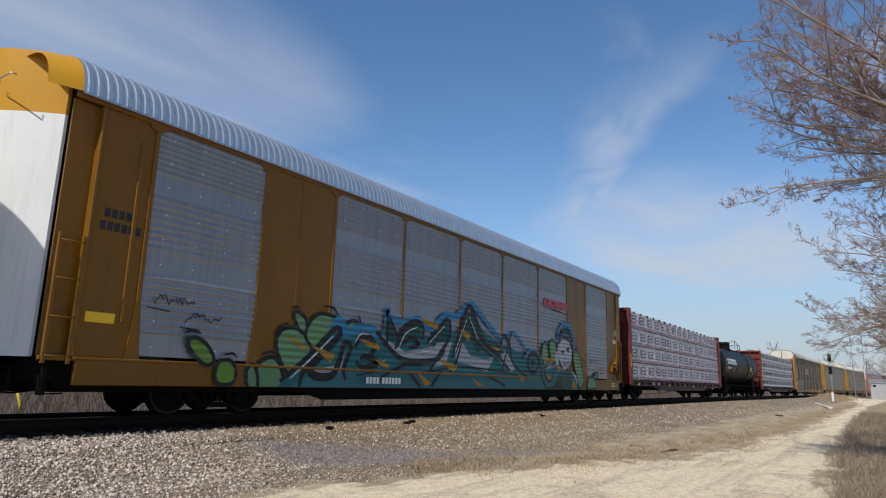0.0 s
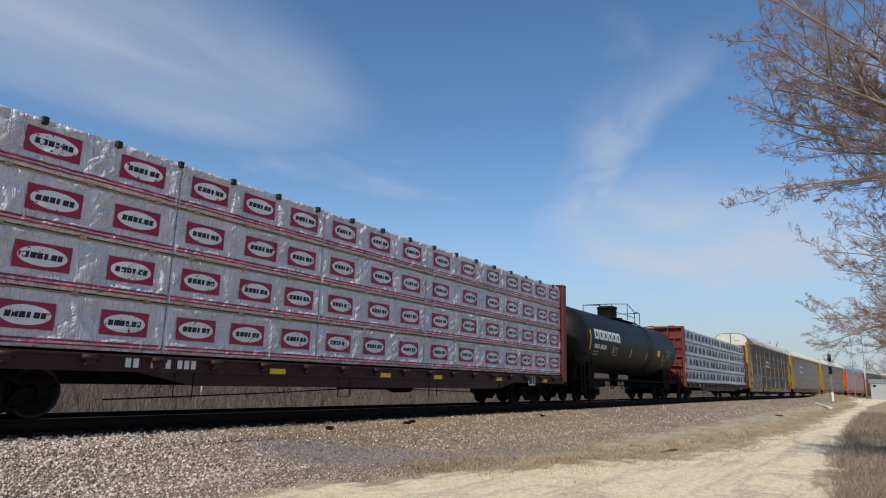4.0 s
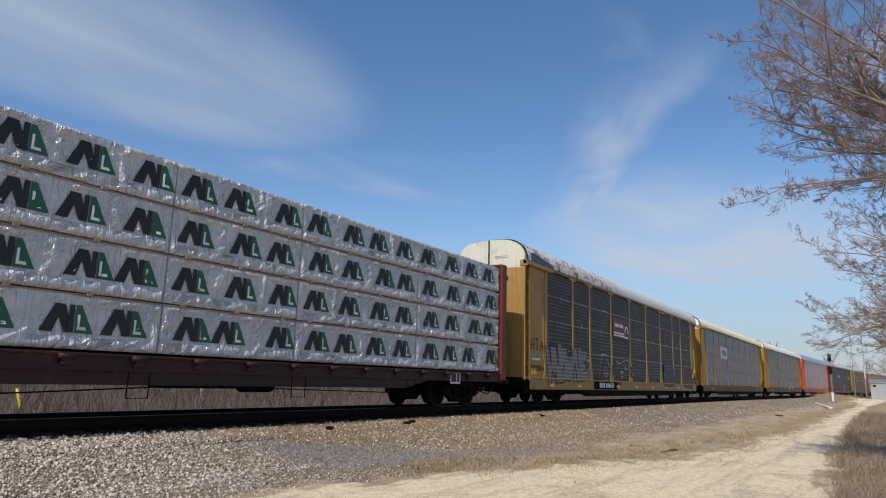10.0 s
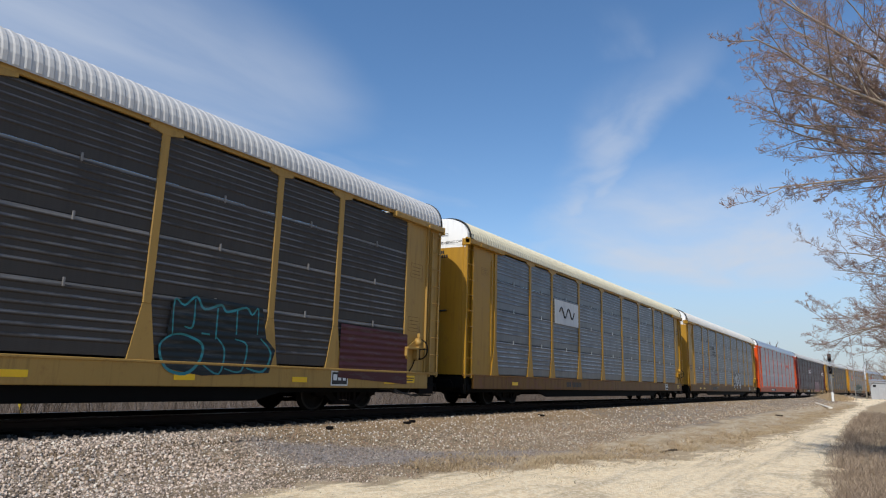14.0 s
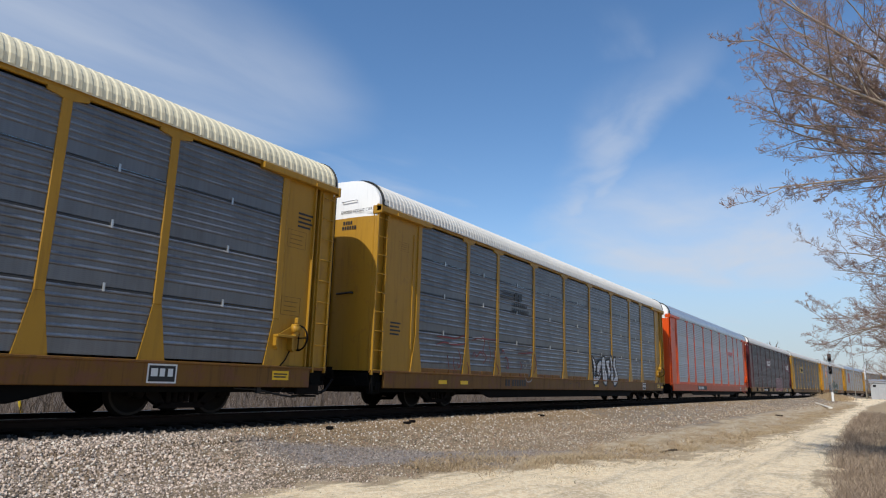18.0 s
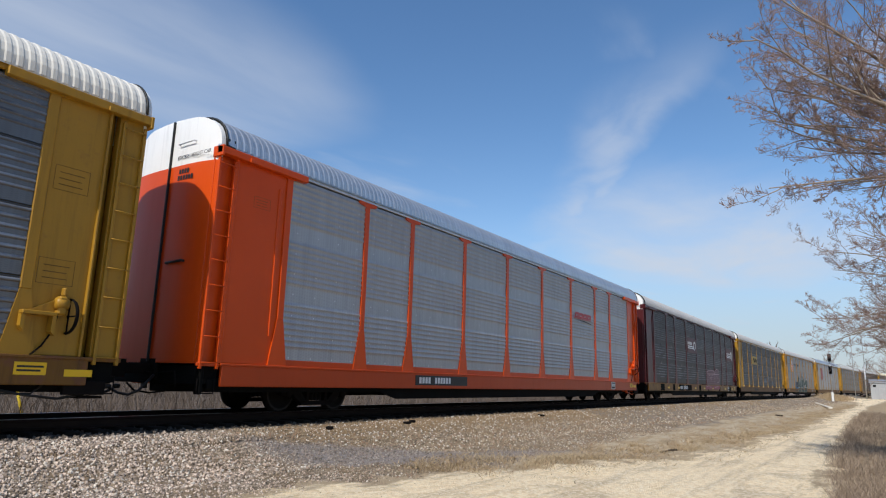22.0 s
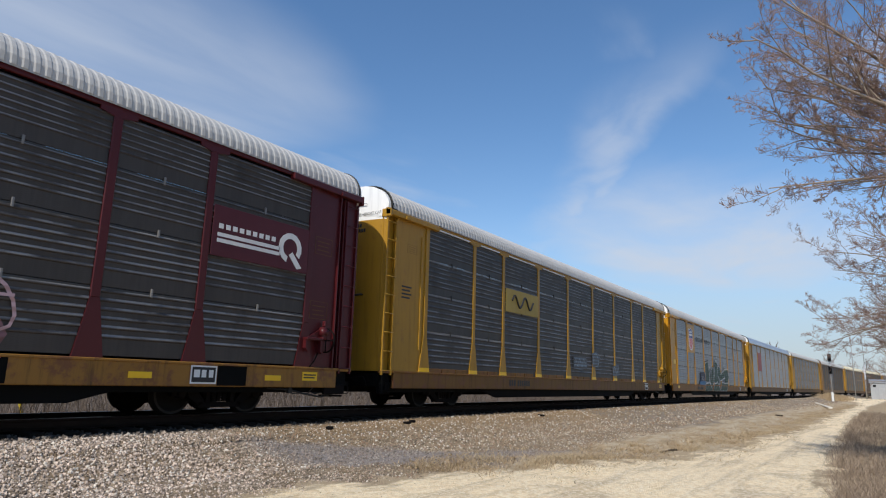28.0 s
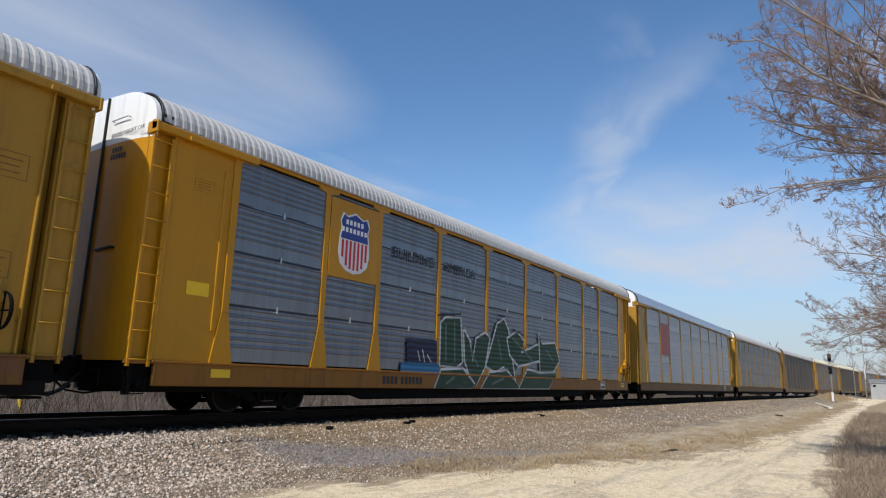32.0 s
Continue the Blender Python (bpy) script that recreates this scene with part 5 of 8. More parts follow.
class Spray:
    """Flat sprayed shapes on the side of a car, each laid over the ones before."""

    def __init__(self):
        self.g, self.tints, self.count = Geo(), [], 0

    def slot(self, tint):
        if tint not in self.tints:
            self.tints.append(tint)
        self.count += 1
        return self.tints.index(tint), -1.507 - 0.0003 * self.count

    def smooth(self, pts, closed):
        n, out = len(pts), []
        for i in range(n if closed else n - 1):
            q = [pts[j % n] if closed else pts[max(0, min(n - 1, j))] for j in (i - 1, i, i + 1, i + 2)]
            for k in range(4):
                t = k / 4
                out.append(tuple(0.5 * (2 * q[1][a] + (q[2][a] - q[0][a]) * t + (2 * q[0][a] - 5 * q[1][a] + 4 * q[2][a] - q[3][a]) * t * t + (3 * q[1][a] - q[0][a] - 3 * q[2][a] + q[3][a]) * t ** 3) for a in (0, 1)))
        return out if closed else out + [pts[-1]]

    def fill(self, tint, *pts, edge=0.0, tint_edge="black"):
        m, y = self.slot(tint)
        soft = self.smooth(pts, True) if edge and tint_edge == "black" else pts
        self.g.add([(x, y, max(0.56, z)) for x, z in soft], [tuple(range(len(soft)))], m)
        if edge:
            self.line(tint_edge, edge, *soft, closed=True, curve=False)

    def line(self, tint, wide, *pts, closed=False, curve=True):
        m, y = self.slot(tint)
        p = self.smooth(pts, closed) if curve and len(pts) > 2 else list(pts)
        if closed:
            p = p + [p[0]]
        v, n = [], len(p)
        for i in range(n):
            a, b = p[max(0, i - 1)], p[min(n - 1, i + 1)]
            dx, dz = b[0] - a[0], b[1] - a[1]
            d = math.hypot(dx, dz) or 1.0
            w = wide * 0.5 * (1.0 if closed else 0.45 + 0.55 * math.sin(math.pi * (i + 0.5) / n))
            v += [(p[i][0] - dz / d * w, y, max(0.56, p[i][1] + dx / d * w)), (p[i][0] + dz / d * w, y, max(0.56, p[i][1] - dx / d * w))]
        self.g.add(v, [(2 * i, 2 * i + 1, 2 * i + 3, 2 * i + 2) for i in range(n - 1)], m)

    def put(self, car, label):
        tagged(part("graffiti", self.g, [sprayed(t) for t in self.tints], car, label), kind="stuff")


def teal_piece(car):
    """Wild interlocked lettering in teal, silver and black, with green bubbles and a capped head."""
    g = Spray()
    g.fill("green", (4.31, 0.50), (4.21, 0.88), (4.37, 1.10), (4.68, 1.16), (4.90, 0.91), (4.98, 0.50), edge=0.09)
    g.fill("green", (4.79, 1.21), (4.70, 1.55), (4.88, 1.79), (5.27, 1.83), (5.64, 1.59), (5.75, 1.13), (5.15, 0.83), edge=0.09)
    g.fill("green", (5.14, 2.11), (5.27, 2.20), (5.52, 2.05), (5.54, 1.77), (5.35, 1.79), edge=0.09)
    g.fill("green", (5.59, 1.58), (5.59, 1.91), (5.85, 2.19), (6.21, 2.23), (6.60, 2.13), (6.76, 1.79), (6.22, 1.30), edge=0.09)
    g.fill("green", (6.81, 1.85), (6.95, 2.12), (7.24, 2.16), (7.42, 1.96), (7.30, 1.68), edge=0.09)
    g.fill("green", (4.05, 0.49), (3.96, 0.87), (4.12, 1.00), (4.25, 0.80), (4.27, 0.50), edge=0.09)
    g.line("black", 0.055, (4.63, 1.63), (4.77, 1.82), (5.01, 1.93))
    g.line("black", 0.055, (5.08, 2.25), (5.19, 2.31), (5.30, 2.28))
    g.line("black", 0.055, (6.06, 2.41), (6.38, 2.41), (6.59, 2.23))
    g.line("black", 0.055, (7.29, 2.32), (7.39, 2.17), (7.39, 2.01))
    g.line("black", 0.055, (4.35, 1.22), (4.54, 1.28), (4.74, 1.27))
    g.line("sky", 0.3, (6.32, 1.75), (6.60, 2.13), (6.93, 1.81), (7.32, 2.01), (8.03, 2.03))
    g.fill("teal", (4.81, 0.50), (5.31, 0.93), (6.28, 1.69), (6.54, 2.02), (6.82, 1.75), (7.41, 1.85), (8.06, 1.80), (8.64, 1.63), (10.57, 1.83), (12.12, 2.31), (13.53, 1.99), (15.14, 1.79), (17.35, 1.39), (19.21, 0.57))
    g.fill("sea", (5.11, 0.50), (5.88, 0.86), (7.26, 1.00), (9.13, 1.19), (11.39, 1.16), (15.17, 1.31), (17.36, 1.05), (18.44, 0.57))
    g.fill("silver", (5.87, 0.95), (6.57, 1.07), (6.74, 1.48), (6.87, 1.39), (6.75, 0.93), (6.09, 0.77))
    g.line("black", 0.195, (4.87, 0.67), (5.64, 1.22), (6.46, 1.91), (6.65, 1.78), (5.98, 1.19), (5.72, 0.99), (5.89, 0.81), (6.44, 0.82), (6.67, 1.13), (6.84, 1.59), (7.08, 1.51), (6.86, 0.99), (6.95, 0.74))
    g.line("black", 0.135, (5.45, 0.57), (5.58, 0.94), (6.39, 1.61))
    g.line("white", 0.04, (5.16, 0.74), (5.83, 1.25), (6.43, 1.74))
    g.fill("amber", (4.89, 1.70), (5.71, 1.41), (5.43, 1.39))
    g.fill("amber", (5.70, 1.50), (6.54, 1.32), (6.41, 1.11))
    g.line("sky", 0.24, (7.17, 1.88), (7.46, 2.00), (8.07, 1.79), (8.39, 1.99), (8.42, 2.58), (8.58, 2.37), (9.23, 2.30), (9.88, 2.44), (10.50, 2.26), (11.24, 2.69), (11.81, 2.72), (12.71, 3.19), (13.24, 2.99), (14.02, 2.56), (14.84, 2.24), (15.69, 2.52), (16.68, 1.96))
    g.fill("teal", (7.18, 1.78), (7.63, 1.92), (8.07, 1.75), (8.44, 2.30), (8.94, 1.84), (9.35, 2.21), (9.89, 2.36), (10.29, 1.93), (11.32, 2.61), (11.73, 2.14), (12.56, 2.97), (13.66, 2.35), (14.86, 2.06), (16.69, 1.77), (17.89, 1.29), (17.91, 0.92), (7.35, 0.69))
    g.fill("pine", (8.83, 1.57), (9.16, 2.11), (9.55, 2.31), (9.90, 2.26), (10.04, 1.89), (9.60, 1.94), (9.21, 1.70))
    g.fill("pine", (8.51, 1.69), (8.49, 2.34), (8.92, 1.84))
    g.fill("pine", (10.31, 1.83), (11.28, 2.55), (11.46, 1.94), (10.94, 1.73))
    g.fill("pine", (11.75, 1.95), (12.41, 2.86), (12.90, 2.96), (13.68, 2.16), (13.20, 1.61), (12.56, 2.23), (12.00, 1.64))
    g.fill("pine", (13.68, 2.16), (14.45, 2.09), (15.33, 1.47), (14.51, 1.43))
    g.fill("silver", (8.13, 1.94), (8.81, 1.67), (9.28, 1.52), (10.56, 1.73), (11.22, 1.64), (10.25, 1.30), (9.16, 1.27), (8.59, 1.55))
    g.fill("silver", (11.80, 1.49), (12.16, 2.01), (12.71, 1.57), (13.74, 1.51), (14.33, 1.66), (13.78, 1.11), (12.58, 1.30), (11.99, 1.34))
    g.fill("silver", (10.42, 1.40), (10.80, 1.86), (11.63, 1.93), (11.29, 1.23), (10.66, 1.15))
    g.fill("silver", (7.45, 1.01), (8.15, 1.21), (8.49, 1.29), (8.17, 1.07))
    g.fill("silver", (14.50, 1.56), (15.08, 1.87), (15.79, 1.21), (15.36, 1.13))
    g.line("black", 0.165, (8.02, 1.98), (9.16, 1.31), (10.73, 1.36), (11.24, 1.67))
    g.line("black", 0.12, (8.11, 1.98), (8.46, 1.63), (8.48, 2.40), (8.96, 1.82))
    g.line("black", 0.165, (8.83, 1.57), (9.15, 2.15), (9.77, 2.38), (10.09, 2.22), (10.06, 1.89))
    g.line("black", 0.15, (10.28, 1.81), (11.32, 2.61), (11.46, 2.09), (10.85, 1.43), (10.41, 0.98))
    g.line("black", 0.18, (11.63, 1.46), (12.40, 2.99), (12.83, 3.00), (13.43, 2.13), (14.49, 1.67), (15.40, 1.17))
    g.line("black", 0.12, (11.87, 2.13), (12.60, 2.64), (13.02, 2.07), (14.34, 1.52))
    g.line("black", 0.105, (12.19, 1.99), (11.82, 1.26), (11.56, 1.05))
    g.line("black", 0.135, (14.49, 1.67), (14.88, 2.33), (15.32, 2.14), (15.59, 1.46), (16.80, 0.95))
    g.line("black", 0.105, (15.51, 2.53), (14.77, 1.14))
    g.line("black", 0.135, (16.22, 1.63), (16.93, 1.92), (17.74, 1.57), (17.24, 1.09), (16.49, 1.21))
    g.line("black", 0.18, (7.27, 1.17), (7.60, 1.04), (8.15, 1.18), (7.73, 1.31), (7.48, 1.34))
    g.line("black", 0.18, (7.22, 1.52), (7.41, 1.79), (7.72, 1.82), (7.98, 1.59), (7.79, 1.36), (7.41, 1.28))
    g.line("black", 0.055, (7.32, 0.85), (8.53, 1.00), (10.06, 0.97), (11.97, 1.20), (14.53, 1.14), (17.78, 0.85))
    g.line("black", 0.12, (9.52, 0.95), (10.02, 0.61))
    g.line("black", 0.12, (11.05, 1.03), (10.57, 0.61))
    g.line("black", 0.12, (13.79, 0.98), (15.02, 0.67))
    g.line("black", 0.105, (8.29, 0.83), (9.28, 1.17), (10.03, 1.19))
    g.line("black", 0.15, (9.19, 1.72), (9.50, 1.90), (9.91, 1.77), (9.43, 1.63))
    g.line("white", 0.035, (7.21, 1.63), (7.40, 1.86), (7.73, 1.88))
    g.line("white", 0.035, (8.95, 1.54), (9.27, 2.02), (9.81, 2.23))
    g.line("white", 0.035, (11.78, 1.63), (12.46, 2.71))
    g.line("white", 0.035, (10.42, 1.84), (11.20, 2.39))
    g.line("white", 0.035, (9.45, 1.45), (10.57, 1.64))
    g.line("white", 0.035, (12.58, 2.79), (13.16, 2.10))
    g.fill("amber", (7.34, 1.74), (8.10, 1.66), (8.21, 1.49), (7.69, 1.58))
    g.fill("amber", (7.97, 1.29), (8.60, 1.16), (8.52, 1.05), (8.15, 1.16))
    g.fill("amber", (9.92, 2.52), (10.86, 2.41), (10.78, 2.23), (10.12, 2.37))
    g.fill("amber", (12.15, 2.37), (12.69, 2.24), (12.53, 2.02), (12.08, 2.29))
    g.fill("amber", (9.83, 1.02), (10.59, 0.70), (10.24, 0.61))
    g.fill("amber", (10.98, 1.39), (12.00, 1.22), (11.73, 1.03), (11.20, 1.23))
    g.fill("amber", (12.78, 0.90), (13.59, 0.65), (13.13, 0.65))
    g.fill("amber", (13.89, 1.97), (14.71, 1.90), (14.52, 1.80))
    g.fill("amber", (15.98, 1.08), (16.55, 0.95), (16.28, 0.77))
    g.line("sky", 0.2, (16.59, 1.65), (16.86, 1.90), (17.34, 1.95), (17.73, 1.63))
    g.fill("teal", (16.77, 0.50), (16.61, 1.57), (16.94, 1.86), (17.39, 1.88), (17.78, 1.55), (18.09, 1.30), (18.57, 1.33), (19.30, 1.38), (19.85, 1.21), (21.00, 1.27), (21.54, 0.95), (21.51, 0.56))
    g.fill("green", (17.98, 2.01), (18.19, 2.34), (18.47, 2.19), (18.57, 1.71), (18.32, 1.39), (18.00, 1.64), edge=0.08)
    g.fill("green", (18.65, 2.29), (19.00, 2.48), (19.34, 2.20), (19.32, 1.66), (18.89, 1.63), edge=0.08)
    g.fill("green", (21.07, 1.93), (21.40, 2.22), (21.74, 2.02), (22.06, 1.42), (22.24, 0.91), (21.80, 0.61), (21.45, 1.06), edge=0.08)
    g.fill("green", (22.66, 0.82), (22.98, 1.12), (23.57, 1.02), (23.69, 0.66), (22.77, 0.60), edge=0.08)
    g.fill("green", (23.43, 1.11), (23.82, 1.35), (24.03, 1.22), (23.72, 1.05), edge=0.08)
    g.line("black", 0.165, (16.76, 1.52), (16.95, 1.81), (17.37, 1.86), (17.66, 1.61), (17.46, 1.24), (16.96, 1.20), closed=True)
    g.fill("black", (16.91, 1.54), (17.13, 1.66), (17.41, 1.55), (17.18, 1.35))
    g.line("teal", 0.34, (17.88, 1.83), (18.00, 1.09), (18.43, 0.69), (18.91, 0.70), (19.33, 1.16), (19.47, 1.39))
    g.line("black", 0.15, (17.77, 1.64), (17.97, 1.02), (18.43, 0.58), (19.07, 0.66), (19.51, 1.09))
    g.line("black", 0.12, (18.09, 1.67), (18.24, 1.12), (18.53, 0.88), (18.87, 0.96), (19.09, 1.36))
    g.fill("amber", (17.99, 1.70), (19.04, 1.76), (18.90, 1.55))
    g.fill("amber", (18.30, 1.13), (18.97, 1.04), (18.63, 0.91))
    g.fill("amber", (20.58, 0.87), (21.03, 1.05), (21.36, 0.61), (20.80, 0.65))
    g.fill("amber", (19.35, 1.48), (19.95, 1.37), (19.54, 1.27))
    g.fill("pine", (19.50, 1.17), (20.08, 1.33), (20.75, 1.34), (21.06, 1.03), (20.84, 0.56), (19.47, 0.55), (19.22, 0.78))
    g.fill("black", (19.16, 0.55), (19.26, 0.83), (19.71, 0.89), (20.11, 0.55))
    g.line("sky", 0.2, (19.46, 2.42), (19.63, 2.93), (20.17, 3.22), (20.87, 3.09), (21.15, 2.54), (21.13, 2.13))
    g.fill("bone", (19.40, 1.94), (19.52, 2.38), (19.92, 2.60), (20.52, 2.57), (20.91, 2.17), (20.89, 1.76), (20.52, 1.44), (20.07, 1.36), (19.74, 1.60))
    g.fill("bone", (19.20, 1.77), (19.27, 2.09), (19.46, 1.95), (19.56, 1.60), (19.35, 1.48))
    g.fill("navy", (19.57, 2.31), (19.65, 2.77), (20.12, 3.07), (20.74, 3.01), (21.09, 2.54), (21.07, 2.09), (20.61, 2.53), (19.92, 2.62))
    g.line("sea", 0.08, (19.62, 2.53), (20.28, 2.81), (21.01, 2.45))
    g.fill("black", (19.78, 2.07), (20.13, 2.14), (20.00, 1.94))
    g.fill("black", (20.29, 2.21), (20.64, 2.31), (20.59, 2.03))
    g.fill("black", (20.16, 1.87), (20.28, 1.90), (20.25, 1.79))
    g.line("black", 0.0385, (19.92, 1.61), (20.23, 1.57), (20.67, 1.75))
    g.line("black", 0.0385, (20.05, 1.75), (20.11, 1.43))
    g.line("black", 0.0385, (20.28, 1.75), (20.34, 1.43))
    g.line("black", 0.0385, (20.48, 1.79), (20.57, 1.52))
    g.line("bone", 0.12, (20.93, 1.27), (21.31, 1.06), (21.46, 0.78))
    g.line("black", 0.055, (21.40, 2.28), (21.69, 2.35))
    g.line("black", 0.055, (22.05, 1.93), (22.32, 1.71), (22.38, 1.46))
    g.line("black", 0.033, (22.98, 1.63), (23.04, 1.91), (23.19, 1.74), (23.29, 1.96), (23.41, 1.68))
    g.line("black", 0.033, (23.47, 1.71), (23.62, 1.88), (23.72, 1.70))
    g.line("black", 0.033, (23.78, 1.87), (23.95, 1.69))
    g.line("black", 0.033, (24.17, 1.44), (24.47, 1.56), (24.63, 1.41))
    g.line("black", 0.033, (24.11, 1.27), (24.81, 1.33))
    g.fill("lime", (2.52, 1.36), (2.69, 1.45), (2.96, 1.32), (3.14, 1.05), (2.96, 0.95), (2.69, 1.13), edge=0.08)
    g.fill("lime", (3.19, 0.76), (3.25, 1.01), (3.51, 1.06), (3.67, 0.88), (3.63, 0.63), (3.30, 0.60), edge=0.08)
    g.line("black", 0.05, (2.44, 1.51), (2.55, 1.57), (2.80, 1.54))
    g.line("black", 0.05, (3.37, 1.16), (3.57, 1.20), (3.68, 1.11))
    g.put(car, "teal, silver and black graffiti lettering with green bubbles")


def grey_letter_piece(car):
    """Flat grey block letters, a chalky scrawl, a teal-lined tag and a maroon patch."""
    g = Spray()
    g.fill("ash", (1.82, 2.23), (2.07, 2.25), (2.34, 1.50), (2.26, 2.23), (2.82, 2.22), (3.05, 1.55), (2.99, 2.29), (3.26, 2.34), (3.37, 2.13), (3.94, 2.18), (4.03, 1.85), (4.49, 1.99), (4.54, 2.20), (5.00, 2.25), (5.21, 1.45), (5.11, 2.22), (5.43, 2.26), (5.52, 2.05), (6.06, 2.16), (6.03, 1.83), (5.68, 1.72), (6.00, 1.64), (5.96, 1.36), (5.64, 1.28), (6.41, 1.39), (6.37, 1.02), (5.02, 0.91), (4.87, 1.35), (4.82, 0.81), (4.55, 0.80), (4.47, 1.02), (2.94, 0.87), (2.74, 1.21), (2.38, 0.79), (2.08, 0.78))
    g.line("black", 0.096, (1.82, 2.23), (2.08, 0.78), (2.38, 0.79), (2.45, 1.27), (2.80, 0.80), (2.96, 0.89), (2.77, 1.29))
    g.line("black", 0.112, (1.82, 2.23), (2.07, 2.25), (2.34, 1.50), (2.26, 2.23), (2.59, 2.24), (2.82, 2.22), (3.05, 1.55), (2.99, 2.29), (3.26, 2.34))
    g.line("black", 0.08, (3.26, 2.34), (3.37, 2.13), (3.94, 2.18), (3.86, 1.92))
    g.line("black", 0.08, (3.86, 1.92), (4.15, 2.03), (4.47, 1.94), (4.50, 2.18), (5.00, 2.25), (5.21, 1.45), (5.11, 2.22), (5.43, 2.26), (5.52, 2.05), (6.06, 2.16))
    g.line("black", 0.08, (5.56, 1.70), (6.00, 1.64), (5.96, 1.36), (5.64, 1.28), (6.41, 1.39), (6.37, 1.02), (5.02, 0.89))
    g.line("black", 0.096, (4.55, 0.80), (4.65, 1.33), (4.77, 1.59), (4.87, 1.35), (4.99, 0.82))
    g.line("black", 0.08, (2.96, 0.84), (3.43, 0.82), (3.83, 0.97), (4.11, 0.89), (4.52, 1.02))
    g.line("black", 0.16, (2.97, 1.66), (3.04, 1.51))
    g.line("black", 0.16, (5.12, 1.62), (5.22, 1.45))
    g.fill("black", (3.45, 1.25), (3.49, 1.52), (3.75, 1.59), (3.61, 1.44), (3.60, 1.25))
    g.line("black", 0.056, (4.14, 1.75), (4.23, 1.79), (4.22, 1.72), closed=True)
    g.line("chalk", 0.03, (1.83, 2.26), (2.08, 2.29))
    g.line("chalk", 0.03, (2.98, 2.33), (3.25, 2.37), (3.37, 2.16), (3.93, 2.22))
    g.line("chalk", 0.03, (4.49, 2.22), (4.99, 2.29))
    g.line("chalk", 0.03, (5.10, 2.26), (5.43, 2.30), (5.53, 2.10), (6.06, 2.20))
    g.line("chalk", 0.03, (5.68, 1.67), (5.79, 1.73))
    g.line("chalk", 0.03, (5.64, 1.24), (6.40, 1.43))
    g.line("straw", 0.022, (2.70, 1.74), (3.13, 1.75), (3.72, 1.77))
    g.line("straw", 0.022, (2.86, 1.42), (3.42, 1.43), (4.42, 1.41))
    g.line("straw", 0.022, (5.21, 1.77), (5.79, 1.78))
    g.line("straw", 0.022, (5.04, 1.36), (5.84, 1.37))
    g.line("chalk", 0.03, (7.68, 1.12), (7.86, 1.60), (7.98, 2.02), (8.20, 2.19), (8.71, 2.16), (8.83, 1.87), (9.13, 1.66), (9.50, 1.66))
    g.line("chalk", 0.03, (8.22, 1.19), (8.35, 1.51), (8.53, 1.60))
    g.line("chalk", 0.03, (8.26, 1.31), (8.81, 1.33), (8.72, 1.20), (8.22, 1.21))
    g.line("chalk", 0.03, (9.93, 2.01), (10.46, 1.84), (10.98, 1.96), (11.90, 2.03), (12.07, 1.75), (11.47, 1.55), (11.32, 1.70))
    g.line("chalk", 0.03, (6.08, 2.01), (6.21, 1.87), (6.19, 1.71))
    g.line("chalk", 0.03, (6.28, 2.01), (6.34, 1.75))
    g.line("chalk", 0.03, (6.44, 1.98), (6.50, 1.73))
    g.line("chalk", 0.03, (6.15, 1.84), (6.54, 1.84))
    g.line("chalk", 0.03, (12.16, 1.90), (12.39, 1.40), (12.75, 1.36))
    g.fill("sage", (10.64, 1.46), (10.91, 1.55), (11.12, 1.40), (10.82, 1.28))
    g.fill("sage", (10.70, 1.24), (11.08, 1.26), (10.88, 1.11))
    g.fill("sage", (11.30, 1.70), (11.55, 1.74), (11.60, 1.57), (11.42, 1.53))
    g.fill("sage", (9.13, 0.94), (9.36, 1.01), (9.56, 0.82), (9.25, 0.75))
    g.fill("sage", (9.46, 1.32), (9.71, 1.26), (9.81, 1.15), (9.51, 1.19))
    g.fill("wine", (9.43, 1.66), (9.68, 1.81), (9.83, 1.39), (9.55, 1.18))
    g.fill("wine", (12.16, 1.81), (12.57, 1.72), (12.51, 1.18), (12.20, 1.25))
    g.fill("wine", (8.92, 0.87), (9.13, 0.98), (9.22, 0.78))
    g.fill("wine", (10.10, 1.03), (10.84, 1.03), (10.86, 0.81), (10.20, 0.82))
    g.fill("wine", (23.23, 2.07), (25.90, 1.99), (25.94, 0.66), (23.22, 0.79))
    g.fill("night", (18.64, 1.46), (18.69, 2.10), (19.21, 2.24), (20.79, 2.17), (20.95, 1.54), (21.22, 1.32), (21.09, 0.84), (19.45, 0.75), (18.73, 0.86), (18.50, 1.17))
    g.line("cyan", 0.05, (18.75, 1.47), (18.73, 2.11), (18.94, 2.03), (19.18, 2.22), (19.38, 2.00), (19.75, 2.12), (19.91, 2.00), (20.36, 2.13), (20.53, 2.00), (20.68, 2.14), (20.70, 1.61))
    g.line("cyan", 0.06, (18.77, 1.49), (18.52, 1.27), (18.68, 0.88), (19.09, 0.78), (19.37, 1.01), (19.40, 1.33), (19.00, 1.49), (18.75, 1.47))
    g.line("cyan", 0.04, (19.37, 1.01), (19.83, 0.79), (19.92, 1.25), (19.68, 1.51))
    g.line("cyan", 0.04, (19.95, 0.90), (20.36, 0.86), (20.46, 1.37), (20.15, 1.48))
    g.line("cyan", 0.05, (20.49, 0.92), (20.93, 0.87), (21.10, 1.25), (20.80, 1.53))
    g.line("cyan", 0.04, (19.16, 2.16), (19.16, 1.66), (18.98, 1.64))
    g.line("cyan", 0.04, (19.68, 2.05), (19.69, 1.45))
    g.line("cyan", 0.04, (20.15, 2.05), (20.17, 1.57))
